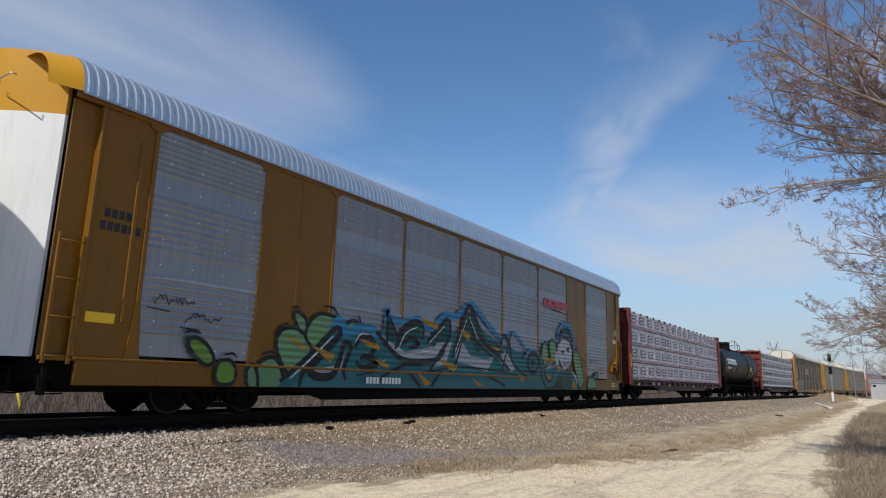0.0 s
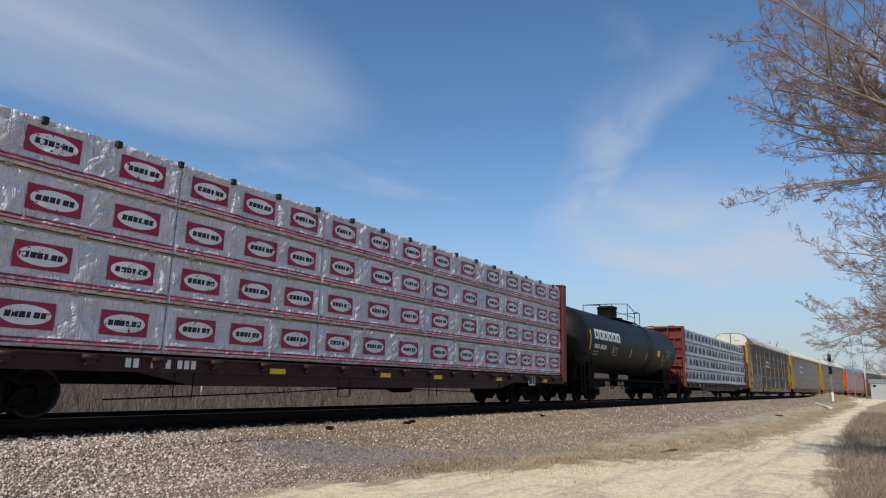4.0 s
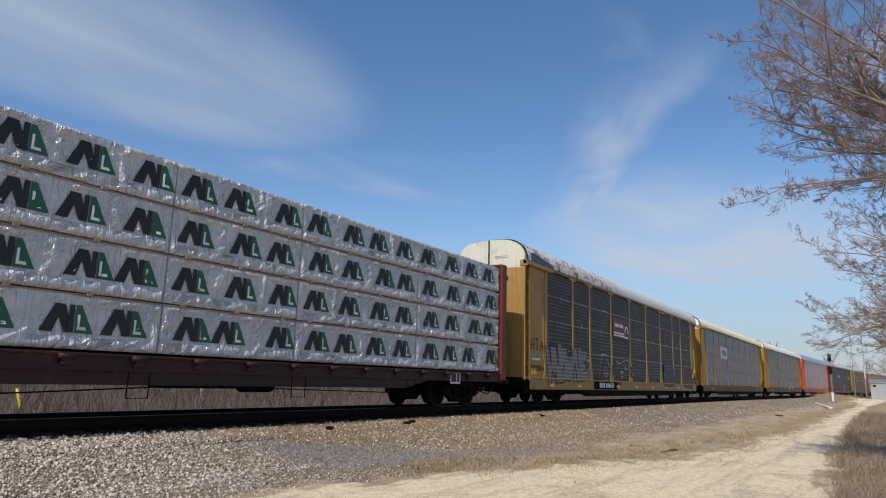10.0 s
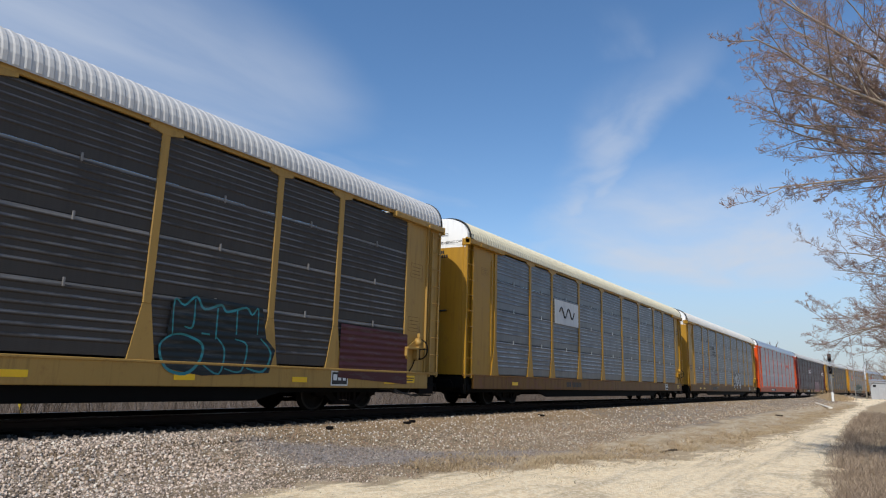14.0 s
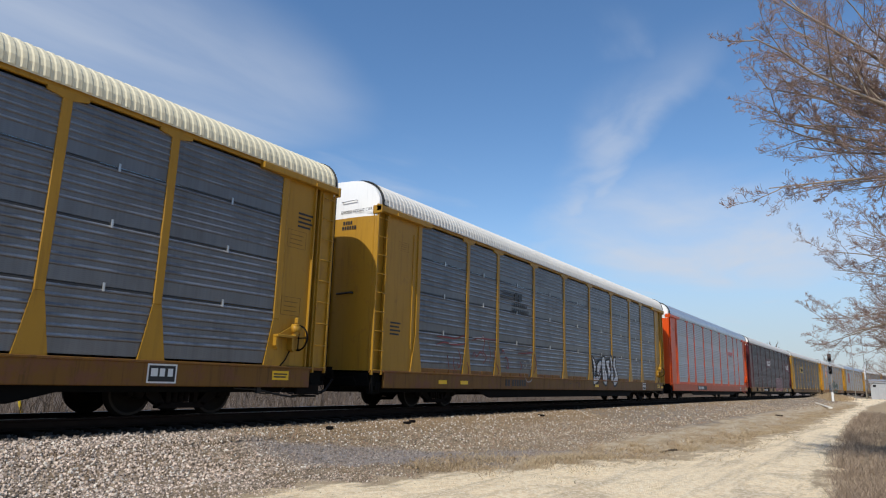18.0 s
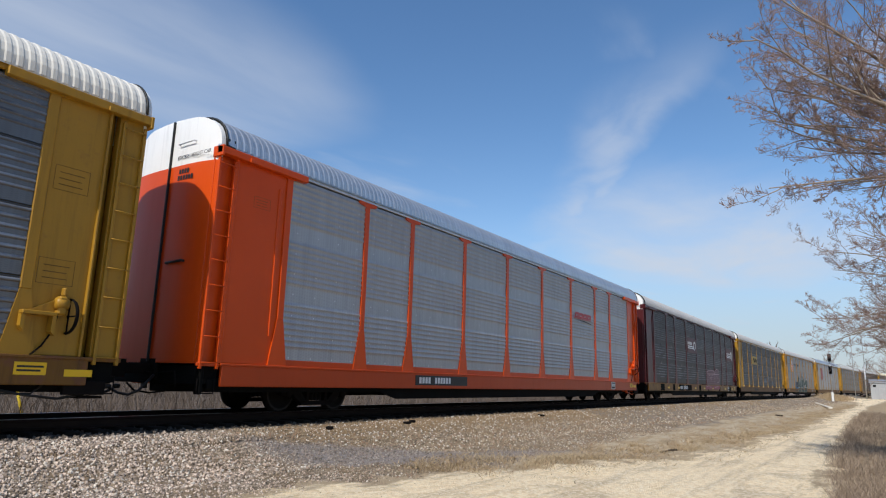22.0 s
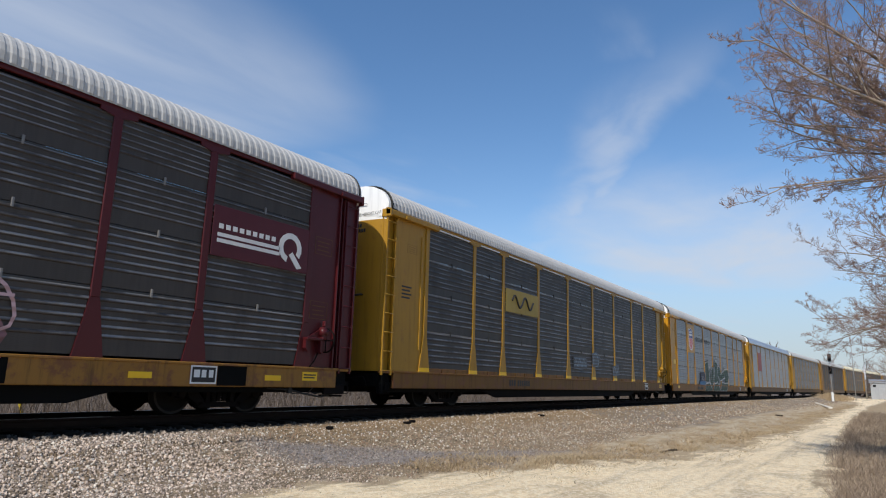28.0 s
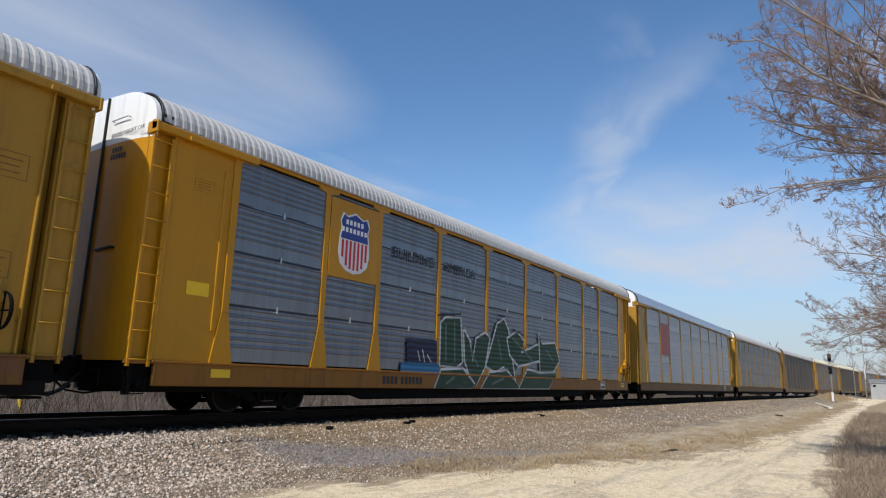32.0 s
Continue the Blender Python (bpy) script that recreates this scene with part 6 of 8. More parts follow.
    g.line("cyan", 0.04, (19.36, 1.54), (19.55, 1.53))
    g.put(car, "grey block-letter graffiti with chalk scrawl and teal tag")


def white_throwup(car):
    """White bubble letters with black edges, and thin red scrawls."""
    g = Spray()
    g.fill("chalk", (15.45, 2.01), (15.74, 1.90), (15.94, 1.57), (15.75, 1.12), (16.54, 1.44), (16.39, 1.03), (15.69, 0.77), (15.56, 1.00), (15.68, 1.42), edge=0.09)
    g.fill("chalk", (16.05, 1.60), (16.21, 1.81), (16.48, 1.90), (16.72, 1.82), (16.47, 1.38), (16.12, 1.18), edge=0.09)
    g.fill("chalk", (16.70, 1.97), (17.09, 2.06), (17.21, 1.49), (17.40, 1.26), (17.29, 0.80), (16.97, 0.82), (16.77, 1.07), edge=0.09)
    g.fill("chalk", (17.24, 1.90), (17.79, 1.98), (17.68, 1.72), (17.92, 1.36), (17.58, 1.10), (17.46, 1.46), edge=0.09)
    g.fill("chalk", (17.82, 2.08), (18.09, 2.11), (18.29, 1.13), (17.92, 0.99), (17.97, 1.61), edge=0.09)
    g.fill("chalk", (18.25, 1.63), (18.35, 2.08), (18.66, 2.11), (18.56, 1.76), (18.89, 1.28), (18.86, 0.95), (18.39, 0.73), (18.23, 1.06), (18.54, 1.26), edge=0.09)
    g.line("black", 0.05, (16.14, 1.27), (16.45, 1.51), (16.57, 1.75))
    g.line("black", 0.05, (16.22, 1.05), (16.47, 1.38))
    g.line("black", 0.05, (16.96, 1.55), (17.10, 1.08))
    g.line("black", 0.05, (18.13, 2.07), (18.17, 1.12))
    g.line("black", 0.05, (18.32, 1.64), (18.54, 1.26), (18.37, 1.13))
    g.line("rose", 0.03, (15.75, 1.03), (16.08, 1.11))
    g.line("rose", 0.03, (16.88, 1.01), (17.11, 1.03))
    g.line("rose", 0.03, (16.30, 1.37), (16.53, 1.45))
    g.line("rose", 0.03, (17.69, 1.60), (17.83, 1.63))
    g.line("soot", 0.03, (13.33, 1.30), (13.43, 0.94))
    g.line("soot", 0.03, (13.54, 0.85), (13.68, 0.87))
    g.line("soot", 0.03, (13.85, 0.67), (13.88, 0.86), (14.00, 0.69))
    g.line("soot", 0.03, (12.87, 0.79), (12.99, 0.83))
    g.line("haze", 0.05, (21.90, 1.88), (22.24, 2.03), (22.44, 1.76), (22.10, 1.28), (22.42, 1.13))
    g.line("haze", 0.05, (22.07, 1.61), (22.45, 1.57))
    g.line("rust_red", 0.05, (2.89, 1.81), (3.31, 1.90), (3.78, 1.87), (4.20, 1.88), (4.54, 1.95))
    g.line("rust_red", 0.05, (2.92, 2.05), (3.52, 2.06), (3.92, 2.05), (4.51, 2.20))
    g.line("rust_red", 0.04, (3.54, 1.38), (3.50, 1.54), (3.61, 1.12))
    g.line("rust_red", 0.04, (3.87, 1.56), (3.86, 1.24), (3.98, 1.07))
    g.line("rust_red", 0.05, (4.09, 1.73), (4.26, 1.44), (4.15, 1.17), (4.06, 1.34))
    g.line("rust_red", 0.05, (4.91, 2.06), (5.40, 2.17), (5.72, 2.16), (6.53, 2.18))
    g.line("rust_red", 0.05, (5.61, 2.30), (5.71, 2.06), (5.61, 1.75), (5.85, 1.57), (5.61, 1.35))
    g.line("rust_red", 0.05, (4.96, 1.54), (5.05, 1.69), (5.22, 1.57), (5.45, 1.73), (5.71, 1.56))
    g.line("rust_red", 0.04, (5.95, 2.09), (6.11, 1.69), (6.04, 1.38))
    g.line("rust_red", 0.04, (6.33, 1.82), (6.49, 1.52))
    g.line("rust_red", 0.06, (6.89, 1.76), (6.97, 1.88), (7.09, 1.73))
    g.line("rust_red", 0.06, (7.10, 1.62), (7.30, 1.58), (7.38, 1.25), (7.20, 1.35))
    g.line("rust_red", 0.06, (8.13, 1.82), (8.82, 1.84), (9.35, 1.91))
    g.line("rust_red", 0.05, (8.26, 1.53), (8.40, 1.37), (8.27, 1.21))
    g.line("rust_red", 0.05, (9.43, 1.86), (9.62, 1.50), (9.40, 1.11))
    g.line("rust_red", 0.04, (4.62, 1.38), (4.75, 1.11), (4.67, 0.93))
    g.line("rust_red", 0.04, (6.50, 1.41), (6.71, 1.17), (6.61, 1.00))
    g.line("haze", 0.035, (8.19, 1.94), (8.81, 1.96), (9.30, 2.08))
    g.line("haze", 0.035, (8.62, 1.08), (8.85, 0.83), (9.17, 0.86), (9.27, 1.01))
    g.line("haze", 0.035, (8.54, 1.49), (8.69, 1.56), (8.79, 1.39), (8.64, 1.30), (8.52, 1.43))
    g.line("haze", 0.035, (8.99, 1.52), (9.11, 1.59), (9.20, 1.42), (9.04, 1.37))
    g.line("haze", 0.035, (6.94, 1.88), (7.75, 1.89))
    g.line("haze", 0.035, (3.54, 1.89), (4.02, 1.91))
    g.line("haze", 0.035, (4.94, 2.16), (5.50, 2.19))
    g.put(car, "white bubble graffiti with black edges and red scrawls")


def green_piece(car):
    """Dark green block letters edged in white over blue and navy patches."""
    g = Spray()
    g.fill("navy", (7.97, 1.90), (9.45, 1.92), (9.49, 1.17), (8.01, 1.20))
    g.fill("navy", (13.58, 1.69), (14.58, 1.64), (14.54, 1.23), (13.58, 1.21))
    g.fill("azure", (7.74, 1.24), (9.63, 1.26), (9.65, 0.93), (7.74, 0.97))
    g.fill("azure", (12.97, 1.10), (14.36, 1.13), (14.27, 0.81), (12.78, 0.72))
    g.line("chalk", 0.05, (8.50, 1.58), (8.63, 1.30))
    g.line("chalk", 0.05, (8.73, 1.63), (8.86, 1.28))
    g.line("chalk", 0.05, (8.96, 1.51), (9.18, 1.29))
    g.fill("forest", (9.61, 2.48), (9.88, 2.66), (10.74, 2.71), (10.89, 1.36), (10.53, 1.17), (9.61, 1.21), edge=0.08, tint_edge="chalk")
    g.fill("forest", (10.89, 2.42), (11.32, 2.04), (11.49, 1.42), (11.68, 2.15), (12.27, 2.38), (12.59, 2.21), (12.30, 1.26), (11.66, 0.53), (11.22, 1.05), (11.00, 1.40), edge=0.08, tint_edge="chalk")
    g.fill("forest", (12.30, 1.26), (13.06, 2.73), (13.56, 2.95), (13.90, 2.60), (14.54, 0.54), (13.80, 0.54), (13.58, 1.30), (12.97, 1.10), edge=0.08, tint_edge="chalk")
    g.fill("forest", (13.78, 2.29), (14.53, 2.59), (15.13, 2.28), (14.90, 1.85), (16.36, 2.25), (16.45, 1.61), (14.67, 1.34), (14.00, 1.71), edge=0.08, tint_edge="chalk")
    g.fill("forest", (16.45, 1.50), (16.36, 2.68), (16.67, 2.27), (17.87, 2.39), (18.31, 1.68), (17.40, 0.99), (16.45, 1.01), edge=0.08, tint_edge="chalk")
    g.fill("forest", (9.37, 0.52), (9.70, 1.10), (10.93, 1.18), (11.65, 0.71), (11.52, 0.53), edge=0.08, tint_edge="chalk")
    g.fill("forest", (12.02, 0.53), (12.58, 1.09), (13.79, 1.21), (14.90, 0.54), edge=0.08, tint_edge="chalk")
    g.fill("forest", (14.68, 0.54), (15.37, 1.26), (16.45, 1.18), (17.95, 1.22), (17.28, 0.55), edge=0.08, tint_edge="chalk")
    g.line("moss", 0.1, (9.89, 2.46), (9.94, 1.36))
    g.line("moss", 0.1, (10.37, 2.58), (10.43, 1.34))
    g.line("moss", 0.1, (13.15, 2.25), (13.41, 1.49))
    g.line("moss", 0.1, (14.21, 2.32), (15.85, 1.58))
    g.line("moss", 0.1, (16.98, 2.07), (17.68, 1.66))
    g.line("moss", 0.1, (11.33, 1.77), (11.85, 1.25))
    g.line("moss", 0.1, (12.78, 0.72), (13.59, 0.92))
    g.line("moss", 0.1, (9.97, 0.69), (10.44, 0.90))
    g.line("black", 0.06, (9.44, 2.67), (10.73, 2.83))
    g.line("black", 0.06, (13.14, 3.03), (13.64, 3.04))
    g.line("black", 0.06, (14.21, 2.64), (15.13, 2.47))
    g.line("black", 0.06, (10.26, 2.82), (10.34, 2.69))
    g.put(car, "dark green graffiti lettering edged in white over blue patches")


def pink_piece(car):
    """Faded pink letters with pale edges, and white strokes on the feet of the posts."""
    g = Spray()
    g.fill("rose_grey", (15.21, 2.00), (18.00, 2.10), (19.35, 2.17), (19.83, 1.28), (19.69, 0.99), (15.06, 1.00))
    g.fill("rose", (14.72, 0.99), (17.12, 0.99), (17.11, 0.68), (14.63, 0.66))
    g.fill("rose", (17.40, 0.95), (19.82, 0.99), (19.68, 0.70), (17.39, 0.68))
    g.line("blush", 0.06, (15.30, 1.17), (15.40, 1.97), (17.88, 2.05), (17.74, 1.14))
    g.line("blush", 0.06, (15.80, 1.39), (16.22, 1.73), (16.64, 1.37), (17.14, 1.79), (17.41, 1.33))
    g.line("blush", 0.06, (18.09, 1.14), (18.30, 2.12), (19.54, 2.13), (19.84, 1.40), (18.69, 1.16))
    g.line("blush", 0.06, (18.71, 1.72), (19.20, 1.50))
    g.line("blush", 0.06, (15.55, 1.81), (19.85, 1.86))
    g.line("blush", 0.06, (15.06, 0.83), (15.80, 0.97), (16.57, 0.76))
    g.line("blush", 0.06, (17.97, 0.82), (19.18, 0.93))
    g.line("khaki", 0.06, (11.74, 1.85), (12.21, 1.80), (12.06, 1.46), (11.60, 1.35))
    g.line("khaki", 0.06, (12.21, 1.80), (12.61, 1.67), (12.46, 1.38))
    g.put(car, "faded pink graffiti letters with pale edges")


def chalk_tags(car):
    """Small powdery tags in pale blue and grey."""
    g = Spray()
    g.fill("smoke", (12.90, 1.95), (13.56, 1.99), (14.36, 1.96), (14.45, 1.47), (13.62, 1.40), (12.91, 1.43))
    g.fill("smoke", (15.05, 2.16), (15.60, 2.28), (16.06, 2.05), (15.86, 1.56), (15.10, 1.57))
    g.fill("smoke", (17.72, 1.67), (18.69, 1.79), (18.80, 1.28), (17.85, 1.21))
    g.line("powder", 0.06, (13.02, 1.50), (13.12, 1.85), (13.38, 1.53), (13.57, 1.87), (13.84, 1.53), (14.04, 1.87), (14.32, 1.53))
    g.line("powder", 0.06, (12.98, 1.61), (14.40, 1.62))
    g.line("powder", 0.06, (15.19, 1.65), (15.33, 2.12), (15.72, 2.09), (15.85, 1.69), (15.47, 1.60))
    g.line("powder", 0.06, (17.84, 1.31), (18.06, 1.66), (18.38, 1.35), (18.67, 1.70))
    g.put(car, "powdery pale blue spray tags")


# paints and sheets that several cars share
YELLOW = paint("weathered_yellow_paint", (0.355, 0.187, 0.017), 0.42, 0.45, 0.3)
YELLOW_SILL = paint("rust_stained_yellow_paint", (0.17, 0.078, 0.012), 0.55, 0.85, 0.9, grime=(0.045, 0.022, 0.010))
WHITE = paint("white_enamel", (0.78, 0.78, 0.76), 0.4, 0.25, 0.05)
OLD_WHITE = paint("stained_old_white_paint", (0.62, 0.58, 0.47), 0.5, 0.4, 0.35)
ZINC_ROOF = sheet("bright_zinc_roofing", (0.60, 0.62, 0.64), 0.32, 0.85, 0.10, 0.0)
WHITE_ROOF = paint("cream_roof_paint", (0.70, 0.63, 0.44), 0.5, 0.25, 0.0)
OFF_WHITE_ROOF = paint("off_white_roof_paint", (0.68, 0.65, 0.58), 0.5, 0.25, 0.0)
GREY_ROOF = paint("pale_grey_roof_paint", (0.45, 0.44, 0.42), 0.5, 0.3, 0.0)
RUSTY_ROOF = paint("rusting_zinc_roofing", (0.50, 0.49, 0.47), 0.45, 0.25, 1.0, rust_to=10.0)
GREY_SHEET = sheet("dull_grey_sheet", (0.17, 0.17, 0.175), 0.32, 0.75, 0.35, 0.35, rib_light=0.7)
ZINC_SHEET = sheet("bright_perforated_zinc", (0.40, 0.405, 0.415), 0.30, 0.45, 0.10, 0.6, rivets=0.8)
DARK_SHEET = sheet("dark_dirty_sheet", (0.075, 0.068, 0.06), 0.45, 0.5, 0.4, 0.4, (0.05, 0.045, 0.04))
SLATE_SHEET = sheet("dusty_dark_grey_sheet", (0.14, 0.135, 0.13), 0.4, 0.55, 0.4, 0.4, (0.09, 0.085, 0.08))


STRIP_GREY = plain("dusty_grey_strip", (0.21, 0.20, 0.19), 0.5, 0.3, 0.4)
STRIP_DARK = plain("dark_seam_strip", (0.05, 0.05, 0.05), 0.5, 0.3, 0.4)


def slanted_emblem(w, h):
    """Four slotted slanting blocks on a red line, a dark swoosh below."""
    g, n = Geo(), 0.235 * w
    for i in range(4):
        x = 0.04 * w + i * n
        bar = lambda a, b, lo, hi: g.prism([(x + a * n + lo * h * 0.35, lo * h), (x + a * n + hi * h * 0.35, hi * h), (x + b * n + hi * h * 0.35, hi * h), (x + b * n + lo * h * 0.35, lo * h)], -0.004, 0)
        bar(0.0, 0.9, 0.74, 1.0)
        bar(0.0, 0.9, 0.22, 0.44)
        bar(0.0, 0.30, 0.44, 0.74)
        bar(0.58, 0.9, 0.44, 0.74)
    g.prism([(0.0, 0.06 * h), (0.02 * w, 0.16 * h), (1.0 * w, 0.16 * h), (0.98 * w, 0.06 * h)], -0.004, 0)
    return g.prism([(0.0, 0.0), (0.62 * w, -0.12 * h), (1.03 * w, -0.34 * h), (1.0 * w, -0.42 * h), (0.5 * w, -0.22 * h)], -0.004, 0, 1)


def brown_autorack():
    """Bronze-brown car with one wide and several narrow sheet bays, painted over with graffiti."""
    bronze = paint("bronze_brown_paint", (0.185, 0.080, 0.004), 0.42, 0.2, 0.0)
    zinc = sheet("dull_perforated_zinc", (0.28, 0.295, 0.32), 0.30, 0.5, 0.10, 0.6, rivets=0.8)
    amber = paint("amber_yellow_paint", (0.55, 0.27, 0.012), 0.4, 0.15)
    car = autorack("autorack", -125.1, "bronze-brown autorack railcar with zinc panels and teal graffiti", bronze, zinc, ZINC_ROOF,
                   bays=(1.50, 4.10, 6.30, 9.12, 12.05, 14.86, 17.75, 20.60, 22.70, 25.50), rows=(1.06, 2.55, 4.0, 5.28), ribs=8, flat=0.36, depth=0.024,
                   cap=amber, door=WHITE, bulge=0.78, wide=1.02, power=1.3, fine=True, ladder_top=2.95, rungs=4, bead=False, crown=6.20, boxed=True)
    teal_piece(car)
    mark(car, "emblem", slanted_emblem(2.45, 0.34), [RED_INK, INK], 18.1, 3.66, -1.506, "slanted red emblem over a dark stroke")
    for x, z, w_ in ((1.75, 1.95, 0.9), (2.45, 1.66, 0.8)):
        t = Geo()
        q = random.Random(int(x * 100))
        for i in range(4):
            t.tube([(i * w_ / 4 + 0.05 * k_, 0, q.uniform(0.0, 0.22)) for k_ in range(5)], 0.013, 4)
        t.tube([(-0.1, 0, -0.06), (w_ * 0.4, 0, -0.10)], 0.012, 4)
        mark(car, "scrawl", t, INK, x, z, -1.505, "black marker scrawl")
    t = Geo()
    for i in range(3):
        t.tube([(i * 0.17, 0, 0.1), (i * 0.17 + 0.05, 0, 0.32), (i * 0.17 + 0.10, 0, 0.06), (i * 0.17 + 0.17, 0, 0.22)], 0.014, 4)
    mark(car, "scrawl", t.tube([(0.0, 0, 0.0), (0.5, 0, 0.03)], 0.012, 4), CHALK, 26.42, 3.1, -1.464, "white marker scrawl")
    mark(car, "stencil", stencil([.6, .6, .6], 0.18), CHALK, 26.30, 2.72, -1.464)
    mark(car, "stencil", stencil([.6, .6, .6, .6, 0, .6, .6, .6, .6, .6, .6], 0.16), CHALK, 7.65, 0.66, -1.565)
    mark(car, "stencil", stencil([.6, .6, .6, .6], 0.15), INK, 0.72, 3.28, -1.466)
    mark(car, "stencil", stencil([.6, .6, .6, .6, .6, .6], 0.15), INK, 0.66, 3.06, -1.466)
    mark(car, "notice_plate", Geo().box(0, 0.5, -0.004, 0, 0, 0.17), BRIGHT, 0.62, 1.55, -1.465, "small yellow notice")
    body = bpy.data.materials["bronze_brown_paint"]
    for o in list(car.children):  # two bays are closed with flat brown sheet
        if o.name.startswith("side_panel") and (abs(o.location.x - 4.10) < 0.01 or abs(o.location.x - 20.60) < 0.01) and o.location.y < 0:
            bpy.data.objects.remove(o)
    for x0, x1 in ((4.10, 6.30), (20.60, 22.70)):
        part("blank_panel", Geo().box(x0, x1, -1.475, -1.42, 1.0, 5.28, 0.01).box((x0 + x1) / 2 - 0.03, (x0 + x1) / 2 + 0.03, -1.485, -1.47, 1.05, 5.26), body, car, "flat brown sheet")
    for o in car.children:  # this car's posts are slim
        if o.name.startswith("post"):
            o.scale = (0.5, 0.995, 1)
    return car


def soot_end(car):
    """Slots, scrawls, notice and a dark plate for the eave recess at the near end of the old yellow car."""
    for z in (4.63,):
        part("door_slot", Geo().tube([(-0.085, -0.28, z), (-0.08, -0.85, z + 0.03)], 0.06, 8), RUBBER, car, "black slot")
    # dark plate laid over the eave where there is only a shaded opening
    part("eave_plate", Geo().prism([(0.5, 5.30), (0.5, 5.66), (0.62, 5.68), (2.45, 5.46), (2.5, 5.30)], -1.575, -1.50), plain("eave_recess_shade", (0.07, 0.075, 0.085), 0.45, 0.3), car, "dark grey plate in place of the shaded recess under the eave")
    mark(car, "notice_plate", Geo().box(0, 0.52, -0.005, 0, 0, 0.24), BRIGHT, 0.60, 1.10, -1.462, "yellow reflective notice")
    mark(car, "notice_frame", Geo().box(0, 0.72, -0.004, 0, 0, 0.07), CHALK, 0.72, 1.62, -1.462, "small white plate")
    mark(car, "scrawl", Geo().box(0, 0.42, -0.003, 0, 0, 0.13), plain("pale_blue_spray", (0.16, 0.30, 0.40), 0.6), 0.78, 1.78, -1.462, "pale blue smear")
    ink = plain("faded_black_spray", (0.12, 0.075, 0.03), 0.8, 0.0, 0.9)
    t = Geo()
    for a, b in (((0.0, 0.0), (0.0, 0.42)), ((0.0, 0.2), (0.24, 0.2)), ((0.24, 0.0), (0.24, 0.42)), ((0.34, 0.42), (0.66, 0.42)), ((0.50, 0.0), (0.50, 0.42)), ((0.76, 0.0), (0.92, 0.4)), ((0.92, 0.4), (1.04, 0.0)), ((0.8, 0.15), (1.02, 0.15))):
        t.tube([(a[0], 0, a[1]), ((a[0] + b[0]) / 2 + 0.03, 0, (a[1] + b[1]) / 2), (b[0], 0, b[1])], 0.020, 5)
    for i in range(5):
        x = -0.05 + i * 0.25
        t.tube([(x, 0, -0.80), (x + 0.07, 0, -0.55), (x + 0.14, 0, -0.75), (x + 0.22, 0, -0.58)], 0.018, 5)
    mark(car, "scrawl", t, ink, 0.62, 1.98, -1.462, "faded black sprayed scrawl")


def soot_dark_autorack():
    old = paint("faded_yellow_over_rust", (0.36, 0.215, 0.055), 0.5, 0.5, 0.3)
    dark = sheet("soot_dark_sheet", (0.046, 0.039, 0.033), 0.48, 0.25, 0.3, 0.4, (0.03, 0.027, 0.023), 0.25)
    car = autorack("autorack", -28.38, "old yellow autorack railcar with soot-dark panels and rusting roof", old, dark, RUSTY_ROOF, cap=OLD_WHITE, ribs=6, flat=0.12, depth=0.018, clips=STRIP_GREY, clip_mat=STRIP_GREY, crown=6.18)
    mark(car, "sign_board", Geo().box(0, 2.55, -0.012, 0.0, 0, 0.95, 0.004), paint("faded_maroon_paint", (0.12, 0.018, 0.022), 0.5, 0.3, 0.2), 9.68, 3.02, label="faded maroon board with white stripes")
    g = Geo()
    for z in (0.10, 0.22):
        g.box(0.12, 1.75, -0.004, 0, z, z + 0.07)
    ring = [(2.08 + math.cos(a) * r, 0.42 + math.sin(a) * r) for r, aa in ((0.27, range(0, 11)), (0.18, range(10, -1, -1))) for a in [math.radians(-20 + 22 * i) for i in aa]]
    g.prism(ring, -0.004, 0)
    g.prism([(1.7, 0.06), (1.7, 0.14), (2.30, 0.14), (2.30, 0.06)], -0.004, 0)
    for i in range(7):
        g.box(0.30 + i * 0.19, 0.42 + i * 0.19, -0.004, 0, 0.55, 0.72)
    mark(car, "board_print", g, CHALK, 9.68, 3.02, -1.519, "white stripes, ring and bars")
    mark(car, "sill_plate", Geo().box(0, 3.2, -0.006, 0, 0, 0.36), SILL_DARK, 7.0, 0.58, -1.503)
    mark(car, "stencil", stencil([.6, .6, .6, .6, 0, .6, .6, .6, .6, .6, .6], 0.22), CHALK, 7.7, 0.66, -1.510)
    soot_end(car)
    grey_letter_piece(car)
    reflectors(car, (2.4, 5.3, 10.3, 13.3, 16.2, 19.1, 22.0, 25.2), 0.72)
    return car


def end_notice(car, mat=INK, z=5.18):
    """Height notice and bars on the pale upper band of the near end."""
    text = STORE.get("notice") or STORE.setdefault("notice", words("EXCESS HEIGHT CAR", 0.085))
    o = part("height_notice", text, mat, car, "small stencilled height notice", (-0.088, -0.25, z), rz=-90)
    o.rotation_euler = (0, 0, radians(-90))
    bars = part("stencil", stored(("stencil_small",), lambda: stencil([.6, .6, .6, .6], 0.10)), mat, car, at=(-0.086, -0.35, z - 0.32), rz=-89)
    part("stencil", stored(("stencil_small2",), lambda: stencil([.6, .6, .6, .6, .6, .6], 0.10)), mat, car, at=(-0.086, -0.32, z - 0.46), rz=-89)
    return bars


def side_small_print(car, x=0.8, z=3.0, mat=INK):
    g = Geo()
    for i in range(4):
        g.box(0, 0.45 - 0.06 * (i % 2), -0.003, 0, -i * 0.10, -i * 0.10 + 0.045)
    mark(car, "stencil", stored(("small_print",), lambda: g), mat, x, z, -1.464)


